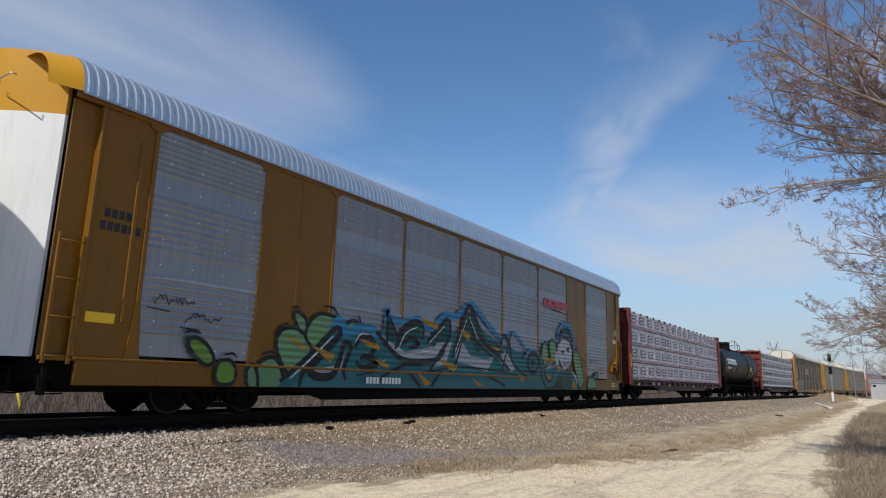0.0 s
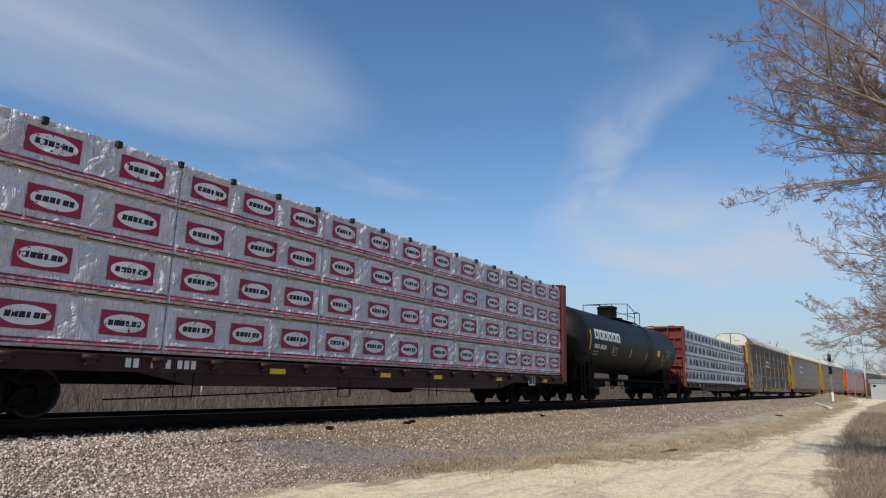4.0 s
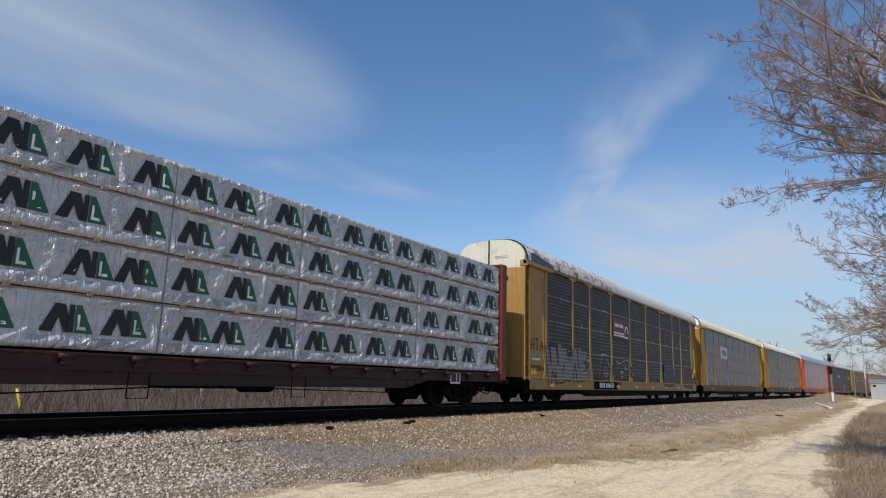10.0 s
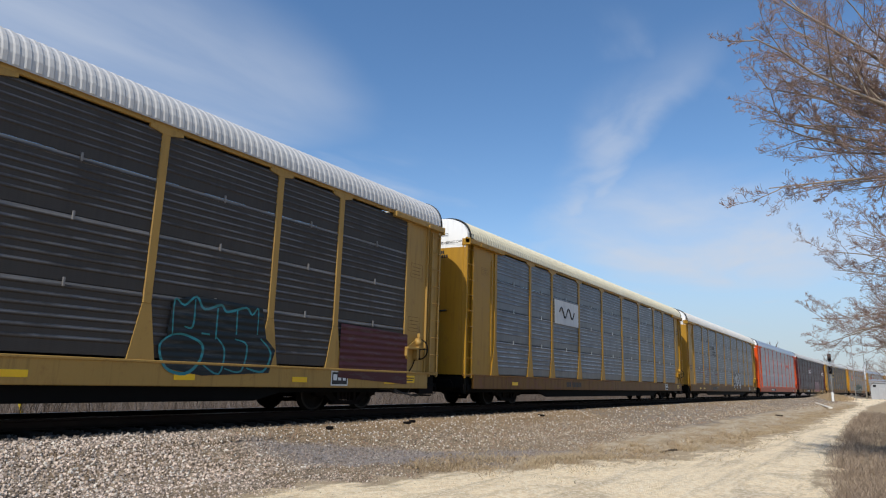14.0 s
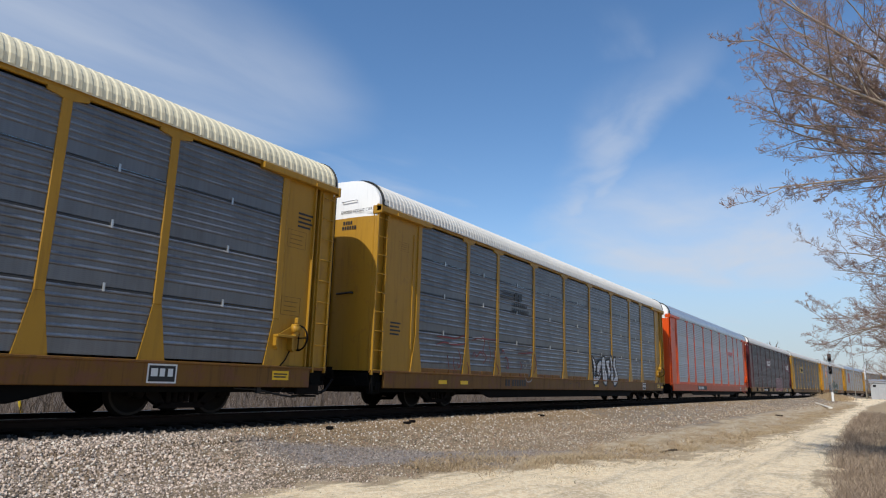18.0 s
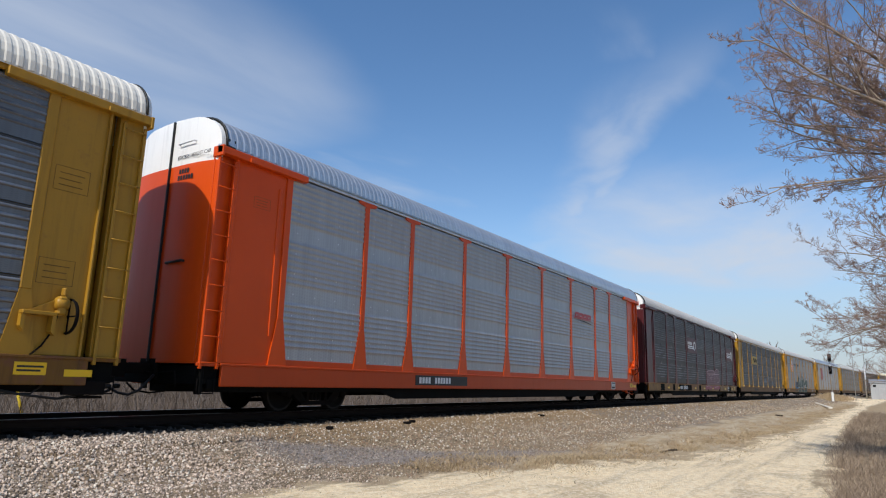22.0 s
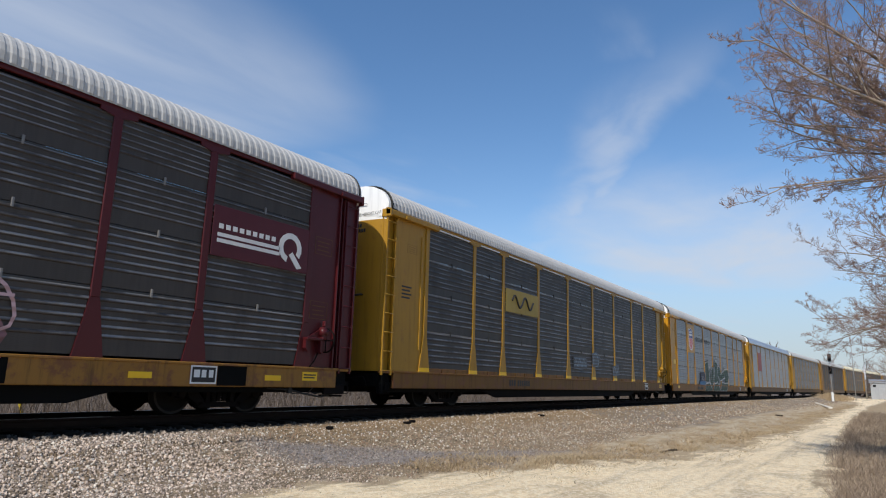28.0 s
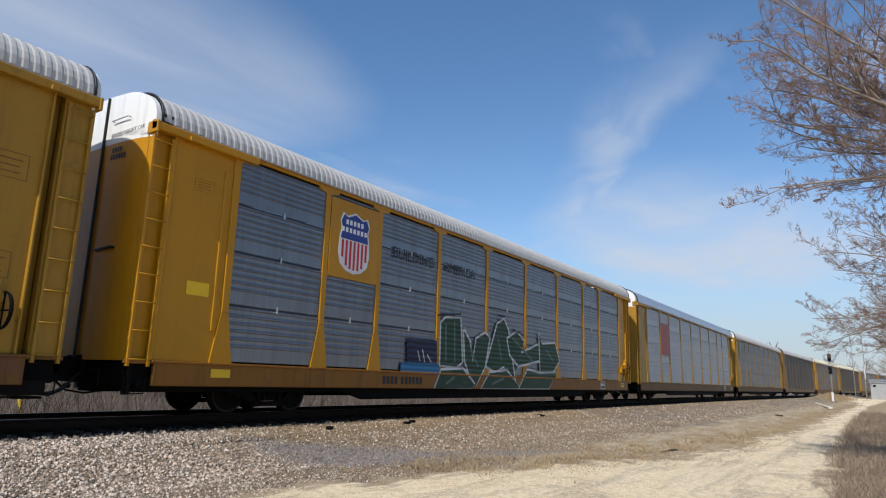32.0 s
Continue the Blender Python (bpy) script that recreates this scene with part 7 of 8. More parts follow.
def grey_autorack():
    car = autorack("autorack", 0.57, "yellow autorack railcar with dull grey ribbed panels, cream roof", YELLOW, GREY_SHEET, WHITE_ROOF, YELLOW_SILL, WHITE, ribs=6, flat=0.16, depth=0.019, clips=STRIP_DARK)
    mark(car, "sign_board", Geo().box(0, 2.5, -0.012, 0, 0, 0.98, 0.004), paint("chalky_white_paint", (0.55, 0.56, 0.56), 0.5, 0.3), 6.85, 3.10, label="chalky white board with dark curved emblem")
    g = Geo()
    g.tube([(0.45 + 0.05 * i, -0.01, 0.5 + 0.2 * math.sin(i * 0.42)) for i in range(32)], 0.035, 6)
    mark(car, "emblem", g, INK, 6.85, 3.10, -1.512, "dark curved emblem")
    mark(car, "stencil", stencil([.6, .6, .6, 0, .6, .6, .6, .6, .6, .6], 0.2), INK, 8.0, 0.66)
    reflectors(car, (3.4,), 0.74)
    end_notice(car)
    side_small_print(car, 26.3, 4.3)
    return car


def slate_autorack():
    pan = sheet("streaked_grey_sheet", (0.16, 0.16, 0.165), 0.30, 0.75, 0.4, 0.35, rib_light=0.75)
    car = autorack("autorack", 29.65, "yellow autorack railcar with dark grey panels and spray tags", YELLOW, pan, OFF_WHITE_ROOF, YELLOW_SILL, WHITE, ribs=6, flat=0.14, depth=0.019, clips=STRIP_DARK, kick=True, crown=6.12)
    g = Geo()
    for i in range(5):
        g.box(0.10 + 0.03 * i, 1.05, -0.004, 0, 0.62 + i * 0.06, 0.645 + i * 0.06)
    for x0 in (1.10, 1.42):
        g.prism([(x0, 0.60), (x0 + 0.05, 0.90), (x0 + 0.29, 0.90), (x0 + 0.24, 0.60)], -0.004, 0)
    for r in range(2):
        for i in range(7 + r):
            g.box(1.05 + i * 0.155, 1.15 + i * 0.155, -0.004, 0, 0.40 - r * 0.2, 0.52 - r * 0.2)
    mark(car, "emblem", g, INK, 6.75, 3.0, -1.50, "black striped emblem and bars")
    white_throwup(car)
    mark(car, "stencil", stencil([.6, .6, 0, .6, .6, .6, .6, .6, .6], 0.22), INK, 7.2, 0.66)
    reflectors(car, (3.3, 4.5, 16.0, 26.8), 0.74)
    end_notice(car)
    side_small_print(car, 0.75, 2.2)
    return car


def orange_autorack():
    orange = paint("fresh_orange_paint", (0.60, 0.066, 0.003), 0.36, 0.05, 0.0)
    sill = paint("road_dusty_orange_paint", (0.48, 0.054, 0.004), 0.4, 0.12, 0.1)
    car = autorack("autorack", 58.65, "bright orange autorack railcar with shiny perforated zinc panels", orange, ZINC_SHEET, ZINC_ROOF, sill, WHITE, ribs=8, flat=0.34, depth=0.026, rows=(1.02, 2.41, 3.80, 5.22), rail=ZINC_ROOF, bead=False, hose=orange, crown=6.10)
    part("kick_strip", Geo().box(1.95, 25.85, -1.482, -1.44, 1.0, 1.13, 0.008), sill, car, "orange kick strip")
    mark(car, "emblem", slanted_emblem(2.05, 0.29), [RED_INK, INK], 18.45, 3.48, -1.50, "slanted red emblem over a dark swoosh")
    mark(car, "sill_plate", Geo().box(0, 2.75, -0.006, 0, 0, 0.27), INK, 7.0, 0.64, -1.503, "black plate with white bars")
    mark(car, "stencil", stencil([.62, .62, .62, .62, 0, 0, .6, .6, .6, .6, .6, .6], 0.17), CHALK, 7.18, 0.69, -1.510)
    end_notice(car)
    reflectors(car, (26.6,), 0.76)
    return car


def maroon_autorack():
    maroon = paint("dark_maroon_paint", (0.070, 0.008, 0.010), 0.38, 0.25, 0.1)
    pan = sheet("soot_streaked_sheet", (0.056, 0.047, 0.041), 0.42, 0.35, 0.5, 0.35, (0.03, 0.026, 0.023), 0.45)
    sill = paint("patched_yellow_sill_paint", (0.26, 0.125, 0.022), 0.5, 0.85, 0.9, grime=(0.03, 0.018, 0.012))
    car = autorack("autorack", 87.4, "dark maroon autorack railcar with sooty panels and pink graffiti", maroon, pan, GREY_ROOF, sill, WHITE, ribs=6, flat=0.2, depth=0.019, clips=STRIP_DARK, clip_mat=STRIP_GREY)
    pink_piece(car)
    board = paint("maroon_board_paint", (0.075, 0.012, 0.018), 0.45, 0.2, 0.1)
    for x, z, w, big in ((9.70, 3.05, 2.6, False), (23.15, 3.0, 2.6, True)):
        mark(car, "sign_board", Geo().box(0, w, -0.012, 0, 0, 1.02, 0.004), board, x, z, label="maroon board with white ring and stripes")
        g = Geo()
        cx, cz, r = 2.05, 0.50, 0.34
        ring = [(cx + math.cos(a) * q, cz + math.sin(a) * q) for q, rng in ((r, range(0, 13)), (r * 0.62, range(12, -1, -1))) for a in [math.radians(-35 + 24 * i) for i in rng]]
        g.prism(ring, -0.004, 0)
        if big:
            g.prism([(2.02, 0.34), (2.12, 0.42), (2.42, 0.10), (2.28, 0.06)], -0.004, 0)
        for i, zz in enumerate((0.28, 0.40)):
            g.box(0.12, 1.75, -0.004, 0, zz, zz + 0.075)
        for i in range(9 if big else 7):
            g.box(0.14 + i * 0.17, 0.25 + i * 0.17, -0.004, 0, 0.56, 0.66 if big else 0.74)
        mark(car, "board_print", g, CHALK, x, z, -1.519, "white ring, stripes and bars")
    for x, w in ((2.9, 0.8), (5.6, 0.5), (7.1, 1.3), (8.9, 1.5), (12.6, 0.6), (15.4, 0.4), (19.4, 0.5), (23.6, 0.7)):
        mark(car, "sill_patch", Geo().box(0, w, -0.004, 0, 0, 0.38), SILL_DARK, x, 0.57, -1.503, "black painted patch on the sill")
    mark(car, "stencil", stencil([.6, .6, .6, .6, 0, 0, .6, .6, .6, .6, .6, .6], 0.2), CHALK, 7.4, 0.66, -1.509)
    reflectors(car, (4.6, 7.0, 11.5, 14.3, 17.2, 22.0, 25.0), 0.74)
    end_notice(car)
    return car


def yellow_autorack():
    pan = sheet("stained_slate_sheet", (0.058, 0.053, 0.049), 0.42, 0.35, 0.4, 0.35, (0.034, 0.031, 0.028), 0.35)
    car = autorack("autorack", 116.0, "yellow autorack railcar with dark stained panels", YELLOW, pan, GREY_ROOF, YELLOW_SILL, WHITE, ribs=6, flat=0.14, depth=0.019, foot=BRIGHT, clips=STRIP_GREY, clip_mat=STRIP_DARK, kick=True)
    chalk_tags(car)
    for x0, x1 in zip(BAYS, BAYS[1:]):  # white strips added for the sky seen through the gap under the eave
        part("top_flashing", Geo().box(x0 + 0.36, x1 - 0.36, -1.52, -1.48, 5.205, 5.245, 0.004), WHITE, car)
    mark(car, "sign_board", Geo().box(0, 2.6, -0.012, 0, 0, 0.82, 0.004), paint("dull_ochre_paint", (0.36, 0.25, 0.05), 0.5, 0.3), 6.78, 3.15, label="ochre board with dark curved emblem")
    g = Geo()
    g.tube([(0.45 + 0.055 * i, -0.01, 0.42 + 0.2 * math.sin(i * 0.42)) for i in range(32)], 0.045, 6)
    mark(car, "emblem", g, INK, 6.78, 3.15, -1.512, "black curved emblem")
    mark(car, "stencil", stencil([.6, .6, .6, 0, .6, .6, .6, .6, .6, .6], 0.2), INK, 7.1, 0.66)
    end_notice(car)
    side_small_print(car, 0.8, 3.2)
    return car


def shield_autorack():
    pan = sheet("dull_grey_zinc", (0.235, 0.24, 0.255), 0.26, 0.88, 0.25, 0.55)
    sill = paint("brown_stained_yellow_paint", (0.25, 0.10, 0.010), 0.5, 0.6, 0.4)
    yellow = paint("warm_yellow_paint", (0.47, 0.215, 0.006), 0.38, 0.2, 0.1)
    car = autorack("autorack", 144.5, "warm yellow autorack railcar with shield emblem and green graffiti", yellow, pan, GREY_ROOF, sill, WHITE, ribs=6, flat=0.2, depth=0.019, clips=STRIP_DARK)
    green_piece(car)
    mark(car, "sign_board", Geo().box(0, 1.82, -0.014, 0, 0, 1.95, 0.004), yellow, 4.74, 3.08, -1.50, "yellow board behind a shield")
    # shield: white rim, blue head, red and white stripes
    half = [(0.0, 0.0), (0.28, 0.06), (0.50, 0.22), (0.58, 0.50), (0.56, 0.85), (0.50, 1.10), (0.56, 1.30), (0.46, 1.50), (0.30, 1.44), (0.0, 1.56)]
    out = [(x, z) for x, z in half] + [(-x, z) for x, z in reversed(half[1:-1])]
    g = Geo().prism(out[::-1], -0.004, 0)
    s = Geo().prism([(x * 0.92, 0.78 + (z - 0.78) * 0.94) for x, z in out if z >= 0.85][::-1], -0.008, -0.004)
    st = Geo()
    for i in range(7):
        x = -0.47 + i * 0.145
        lowz = 0.10 + 0.55 * (abs(x + 0.03) / 0.55) ** 3
        st.box(x, x + 0.075, -0.008, -0.004, lowz, 0.82)
    sh = mark(car, "shield", g, CHALK, 5.62, 3.22, -1.516, "white shield with blue head and red stripes")
    part("shield_head", s, BLUE_INK, sh, "blue head of the shield")
    part("shield_stripes", st, RED_INK, sh, "red stripes")
    bars = Geo()
    for r, n in ((0, 5), (1, 7)):
        for i in range(n):
            bars.box(-0.07 * n + i * 0.14, -0.07 * n + i * 0.14 + 0.085, -0.011, -0.007, 1.22 - r * 0.2, 1.34 - r * 0.2)
    tagged(part("shield_bars", bars, CHALK, sh), kind="stuff")
    for i, (t, x) in enumerate((("BUILDING", 7.2), ("AMERICA", 9.72))):
        mark(car, "slogan", words(t, 0.32), INK, x, 3.92, -1.502, "black slogan lettering")
    mark(car, "stencil", stencil([.6, .6, .6, .6, 0, .6, .6, .6, .6, .6, .6], 0.2), INK, 7.0, 0.66)
    end_notice(car)
    mark(car, "notice_plate", Geo().box(0, 0.5, -0.004, 0, 0, 0.26), BRIGHT, 1.05, 2.2, -1.465, "small yellow notice")
    mark(car, "notice_plate", Geo().box(0, 0.45, -0.004, 0, 0, 0.16), BRIGHT, 1.75, 0.72, -1.503, "small yellow notice")
    return car


def far_autoracks():
    """Cars further back in the train, which stay far off."""
    tan = paint("tan_brown_paint", (0.20, 0.11, 0.035), 0.45, 0.3, 0.1)
    a = autorack("autorack", 173.3, "yellow autorack railcar with pale zinc panels", YELLOW, ZINC_SHEET, ZINC_ROOF, YELLOW_SILL, WHITE, ribs=6, flat=0.3)
    red = plain("dull_red_board", (0.30, 0.05, 0.05), 0.5)
    mark(a, "sign_board", Geo().box(0, 1.9, -0.012, 0, 0, 1.9, 0.004), red, 4.72, 2.6, label="dull red board")
    autorack("autorack", 202.1, "yellow autorack railcar with grey panels", YELLOW, GREY_SHEET, GREY_ROOF, YELLOW_SILL, WHITE, fine=False, spin=False)
    autorack("autorack", 230.9, "tan brown autorack railcar with brown panels", tan, DARK_SHEET, GREY_ROOF, tan, tan, fine=False, spin=False)
    autorack("autorack", 259.7, "yellow autorack railcar with white roof", YELLOW, SLATE_SHEET, WHITE_ROOF, YELLOW_SILL, WHITE, fine=False, spin=False)
    autorack("autorack", 288.5, "tan brown autorack railcar with white roof", tan, DARK_SHEET, WHITE_ROOF, tan, WHITE, fine=False, spin=False)
    for i in range(3):
        autorack("autorack", 317.3 + 28.8 * i, "yellow autorack railcar with dull grey panels", YELLOW, (GREY_SHEET, SLATE_SHEET, DARK_SHEET)[i], GREY_ROOF, YELLOW_SILL, WHITE, fine=False, spin=False)


# ---------------------------------------------------------------- centre-beam flat cars with wrapped lumber
FLAT_RED = paint("brown_red_car_paint", (0.135, 0.026, 0.018), 0.5, 0.35, 0.25)
OXIDE = paint("oxide_red_car_paint", (0.15, 0.030, 0.019), 0.5, 0.35, 0.2)
DARK_RED = paint("grimy_maroon_sill_paint", (0.036, 0.013, 0.012), 0.55, 0.5, 0.3)
TIMBER = plain("sawn_softwood", (0.36, 0.25, 0.14), 0.7, 0.0, 0.35)


def wrap(name, col, rough=0.3, metal=0.0):
    """Woven plastic wrap: slight sheen, dusty here and there."""
    m, k, b = material(name)
    p = coords(k)
    weave = k.noise(p, 70, 2)
    c = k.mix(k.math("MULTIPLY", k.noise(p, 5.0, 4, 0.6), 0.3), col, [v * 0.7 for v in col])
    c = k.mix(k.math("MULTIPLY", k.ramp(k.noise(p, 1.1, 4), 0.45, 0.75), 0.25), c, (0.36, 0.35, 0.33))
    k.link(c, b.inputs["Base Color"])
    k.link(k.math("ADD", rough - 0.06, k.math("MULTIPLY", k.noise(p, 9.0, 3), 0.18)), b.inputs["Roughness"])
    b.inputs["Metallic"].default_value = metal
    b.inputs["Coat Weight"].default_value, b.inputs["Coat Roughness"].default_value = 0.5, 0.12
    # creases: one set drawn slantwise, one upright, over a slack quilted surface
    q = k.noise(p, 1.6, 2)
    x, y, z = k.split(p)
    slant = k.join(k.math("ADD", k.math("MULTIPLY", x, 2.2), k.math("MULTIPLY", z, 1.6)), 0.0, k.math("MULTIPLY", k.math("SUBTRACT", z, k.math("MULTIPLY", x, 0.7)), 7.0))
    fold = k.math("ABSOLUTE", k.math("SUBTRACT", k.noise(slant, 1.0, 3, 0.55, 0.6), 0.5))
    tuck = k.math("ABSOLUTE", k.math("SUBTRACT", k.noise(k.scaled(p, (6.0, 1, 1.1)), 1.3, 3, 0.55, 0.5), 0.5))
    rise = k.math("ADD", k.math("MULTIPLY", k.ramp(fold, 0.0, 0.16), k.ramp(q, 0.40, 0.60)), k.math("ADD", k.math("MULTIPLY", k.ramp(tuck, 0.0, 0.13), 0.8), k.math("MULTIPLY", weave, 0.03)))
    bump(k, b, k.math("ADD", rise, k.math("MULTIPLY", k.noise(p, 7.0, 4, 0.6, 1.0), 0.7)), 0.75, 0.030)
    return m


WRAP_WHITE = wrap("white_lumber_wrap", (0.62, 0.59, 0.60), 0.26)
WRAP_GREY = wrap("silver_grey_lumber_wrap", (0.54, 0.53, 0.53), 0.22, 0.10)


def film_fold(x, z, w, h, seed, labels, rough, crease):
    """How far the wrap is drawn in at a spot: slanting folds, creases under the lashings, calmer on the labels."""
    s, t = x * 0.80 + z * 0.60, -x * 0.60 + z * 0.80
    a = 1 - abs(noise.noise((t * 5.5 + seed * 9, s * 1.2, seed * 3.0)))
    b = 1 - abs(noise.noise((x * 4.6 + z * 1.5 + seed * 5, z * 1.5, 7.0 + seed)))
    c = noise.noise((x * 1.2 + seed, z * 1.8, seed * 2.0))
    fold = (0.040 * a ** 7 + 0.032 * b ** 8) * (0.8 + 1.0 * c) + 0.010 * c
    fold += 0.010 * noise.noise((x * 7 + z * 4 + seed, z * 9 - x * 3, 1.0))
    d_ = 1 - abs(noise.noise((t * 11.0 + seed * 4, s * 3.0, 5.0 + seed)))
    fold += 0.012 * d_ ** 6 * (0.6 + 0.8 * noise.noise((x * 0.9, z * 1.1, seed + 9.0)))
    calm = 1.0
    for lx in labels:
        d = max(abs(x - lx) / 0.52, abs(z - h * 0.55) / 0.29)
        calm = min(calm, 0.3 / rough + (1.0 - 0.3 / rough) * min(1.0, max(0.0, (d - 0.9) / 0.35)))
    fold = fold * rough * calm
    for cx in crease:
        fold -= 0.022 * math.exp(-((x - cx) / 0.03) ** 2)
    return 0.045 - max(-0.012, min(0.045, fold)) * min(1.0, min(x, w - x, z, h - z) / 0.04)


def bundle_shape(w, h, d, seed, labels, rough, crease):
    """A wrapped stack of boards: its front film drawn into folds, the rest a plain soft-edged box."""
    g = Geo().box(0, w, 0.06, d, 0, h, 0.02)
    nx, nz = int(w / 0.030), int(h / 0.030)
    v = [(w * i / nx, film_fold(w * i / nx, h * j / nz, w, h, seed, labels, rough, crease), h * j / nz) for i in range(nx + 1) for j in range(nz + 1)]
    f = [(i * (nz + 1) + j, (i + 1) * (nz + 1) + j, (i + 1) * (nz + 1) + j + 1, i * (nz + 1) + j + 1) for i in range(nx) for j in range(nz)]
    return g.add(v, f, 0, True)


def on_film(flat, fold, lx, lz):
    """Lays a flat print onto the folds of the film."""
    g = Geo()
    for (verts, faces, mat, off) in flat:
        g.add([(x, fold(lx + x, lz + z) - off - 0.012, z) for x, z in verts], faces, mat, True)
    return g


def grid2(x0, x1, z0, z1, nx, nz, lean=0.0):
    v = [(x0 + (x1 - x0) * i / nx + lean * j / nz, z0 + (z1 - z0) * j / nz) for i in range(nx + 1) for j in range(nz + 1)]
    return v, [(i * (nz + 1) + j, (i + 1) * (nz + 1) + j, (i + 1) * (nz + 1) + j + 1, i * (nz + 1) + j + 1) for i in range(nx) for j in range(nz)]


def flat_car(name, place, label, red, sill):
    """Centre-beam flat car, bulkheads at both ends; x = 0 at the outer face of the first bulkhead."""
    L = 22.75
    car = thing(name, label, "centerbeam flatcar", "train of freight cars")
    CARS.append((car, place))
    side = stored(("flat_sill",), lambda: Geo().box(-0.1, L + 0.1, -1.46, -1.36, 0.78, 1.06, 0.01).box(-0.1, L + 0.1, -1.50, -1.34, 1.02, 1.07, 0.01).prism([(4.2, 0.80), (5.4, 0.56), (L - 5.4, 0.56), (L - 4.2, 0.80)], -1.42, -1.36))
    part("side_sill", side, sill, car)
    part("side_sill", side, sill, car, at=(L, 0, 0), rz=180)
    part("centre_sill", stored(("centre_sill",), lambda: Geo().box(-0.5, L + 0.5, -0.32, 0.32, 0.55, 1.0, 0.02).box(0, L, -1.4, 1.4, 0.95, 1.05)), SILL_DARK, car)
    part("centre_beam", stored(("centre_beam",), lambda: Geo().box(0, L, -0.06, 0.06, 4.45, 4.76).box(0, L, -0.03, 0.03, 1.05, 4.45)), red, car)

    for at, rz in (((0, 0, 0), 0), ((L, 0, 0), 180)):
        bk = part("bulkhead", stored(("bulkhead",), lambda: Geo().box(0.0, 0.12, -1.5, 1.5, 0.85, 4.80, 0.015)), red, car, "deep ribbed red steel bulkhead", at, rz)
        for y in (-1.5, -0.55, 0.45, 1.40):
            part("upright", stored(("upright",), lambda: Geo().box(-0.17, 0.02, 0, 0.10, 0.85, 4.70, 0.012)), red, bk, at=(0, y, 0))
        for z in (0.9, 1.5, 2.12, 2.75, 3.38, 4.0):
            part("rib", stored(("rib",), lambda: Geo().box(-0.14, 0.02, -1.42, 1.42, 0, 0.09, 0.01)), red, bk, at=(0, 0, z))
        part("head_beam", stored(("head_beam",), lambda: Geo().box(-0.22, 0.12, -1.52, 1.52, 4.69, 4.85, 0.02)), red, bk)
        for y in (-1.54, 1.40):
            deep = 0.12
            part("corner_post", stored(("corner_post", deep), lambda: Geo().box(-0.20, deep, 0, 0.14, 0.85, 4.835, 0.012)), red, bk, at=(0, y, 0))
        part("reflector", stored(("post_reflector",), lambda: Geo().box(-0.16, -0.06, -1.546, -1.54, 1.75, 2.45)), BRIGHT, bk, "yellow reflective strip")
        for y in (-0.9, 0.5):
            part("cap_block", stored(("cap_block",), lambda: Geo().box(-0.05, 0.2, 0, 0.4, 4.85, 4.91, 0.01)), red, bk, at=(0, y, 0))
        nt = STORE.get("caution") or STORE.setdefault("caution", words("CAUTION", 0.075))
        part("notice", nt, CHALK, bk, "small white caution lettering", (-0.223, 0.9, 4.73), rz=-90)
        lad = part("ladder", stored(("bulkhead_ladder",), lambda: Geo().tube([(-0.23, -1.35, 0.9), (-0.23, -1.35, 4.4)], 0.015, 6).tube([(-0.23, -0.95, 0.9), (-0.23, -0.95, 4.4)], 0.015, 6)), red, bk)
        for i in range(9):
            part("rung", stored(("bulkhead_rung",), lambda: Geo().tube([(-0.23, -1.35, 0), (-0.23, -0.95, 0)], 0.012, 6)), red, bk, at=(0, 0, 1.05 + i * 0.38))
        pr = Geo()
        for z in (3.75, 3.05, 2.45, 1.85):
            for i in range(3):
                pr.box(-0.005, 0.0, -0.3, 0.28 - 0.1 * (i % 2), z - i * 0.09, z - i * 0.09 + 0.05)
        tagged(part("bulkhead_print", stored(("bulkhead_print",), lambda: pr), CHALK, bk, "rows of small white print", (-0.004, 0, 0)), kind="stuff")
        part("platform", stored(("platform",), lambda: Geo().box(-0.75, 0.1, -0.7, 0.7, 0.95, 1.0).box(-0.75, -0.68, -1.3, 1.3, 0.72, 0.9)), sill, car, at=at, rz=rz)
    # lashing winches along the sill
    win = stored(("winch",), lambda: Geo().box(-0.08, 0.08, -1.56, -1.46, 0.86, 1.0, 0.015).lathe([(-0.13, 0.0), (-0.13, 0.05), (0.13, 0.05), (0.13, 0.0)], 8, "x", at=(0, -1.53, 1.0)))
    for i in range(18):
        part("winch", win, sill, car, at=(0.9 + i * 1.23, 0, 0))
    for x in (5.2, 9.6, 13.4, 17.6):
        part("sill_step", stored(("sill_step",), lambda: Geo().tube([(-0.2, -1.42, 0.8), (-0.2, -1.42, 0.34), (0.2, -1.42, 0.34), (0.2, -1.42, 0.8)], 0.013, 5)), STEEL, car, at=(x, 0, 0))
    part("brake_rod", stored(("brake_rod",), lambda: Geo().tube([(4.0, -0.9, 0.30), (8, -0.9, 0.42), (11.0, -0.9, 0.55)], 0.014, 5).tube([(11.0, -0.9, 0.55), (18.5, -0.9, 0.40)], 0.014, 5).box(10.4, 12.2, -1.0, -0.4, 0.5, 0.85, 0.03).lathe([(12.4, 0.0), (12.4, 0.2), (13.2, 0.2), (13.2, 0.0)], 12, "x", at=(0, -0.7, 0.62))), STEEL, car)
    truck(car, 2.03, 0.42)
    truck(car, L - 2.03, 0.42)
    couplings(car, L, 0.62)
    if red is FLAT_RED:
        reflectors(car, (1.3, 7.43, 11.12, 13.58, 17.27, 20.96), 0.88, -1.462)
    mark(car, "stencil", stencil([.6, .6, 0, 0, .6, .6, .6, 0, .6, .6, .6], 0.17), CHALK, 4.0, 0.86, -1.463)
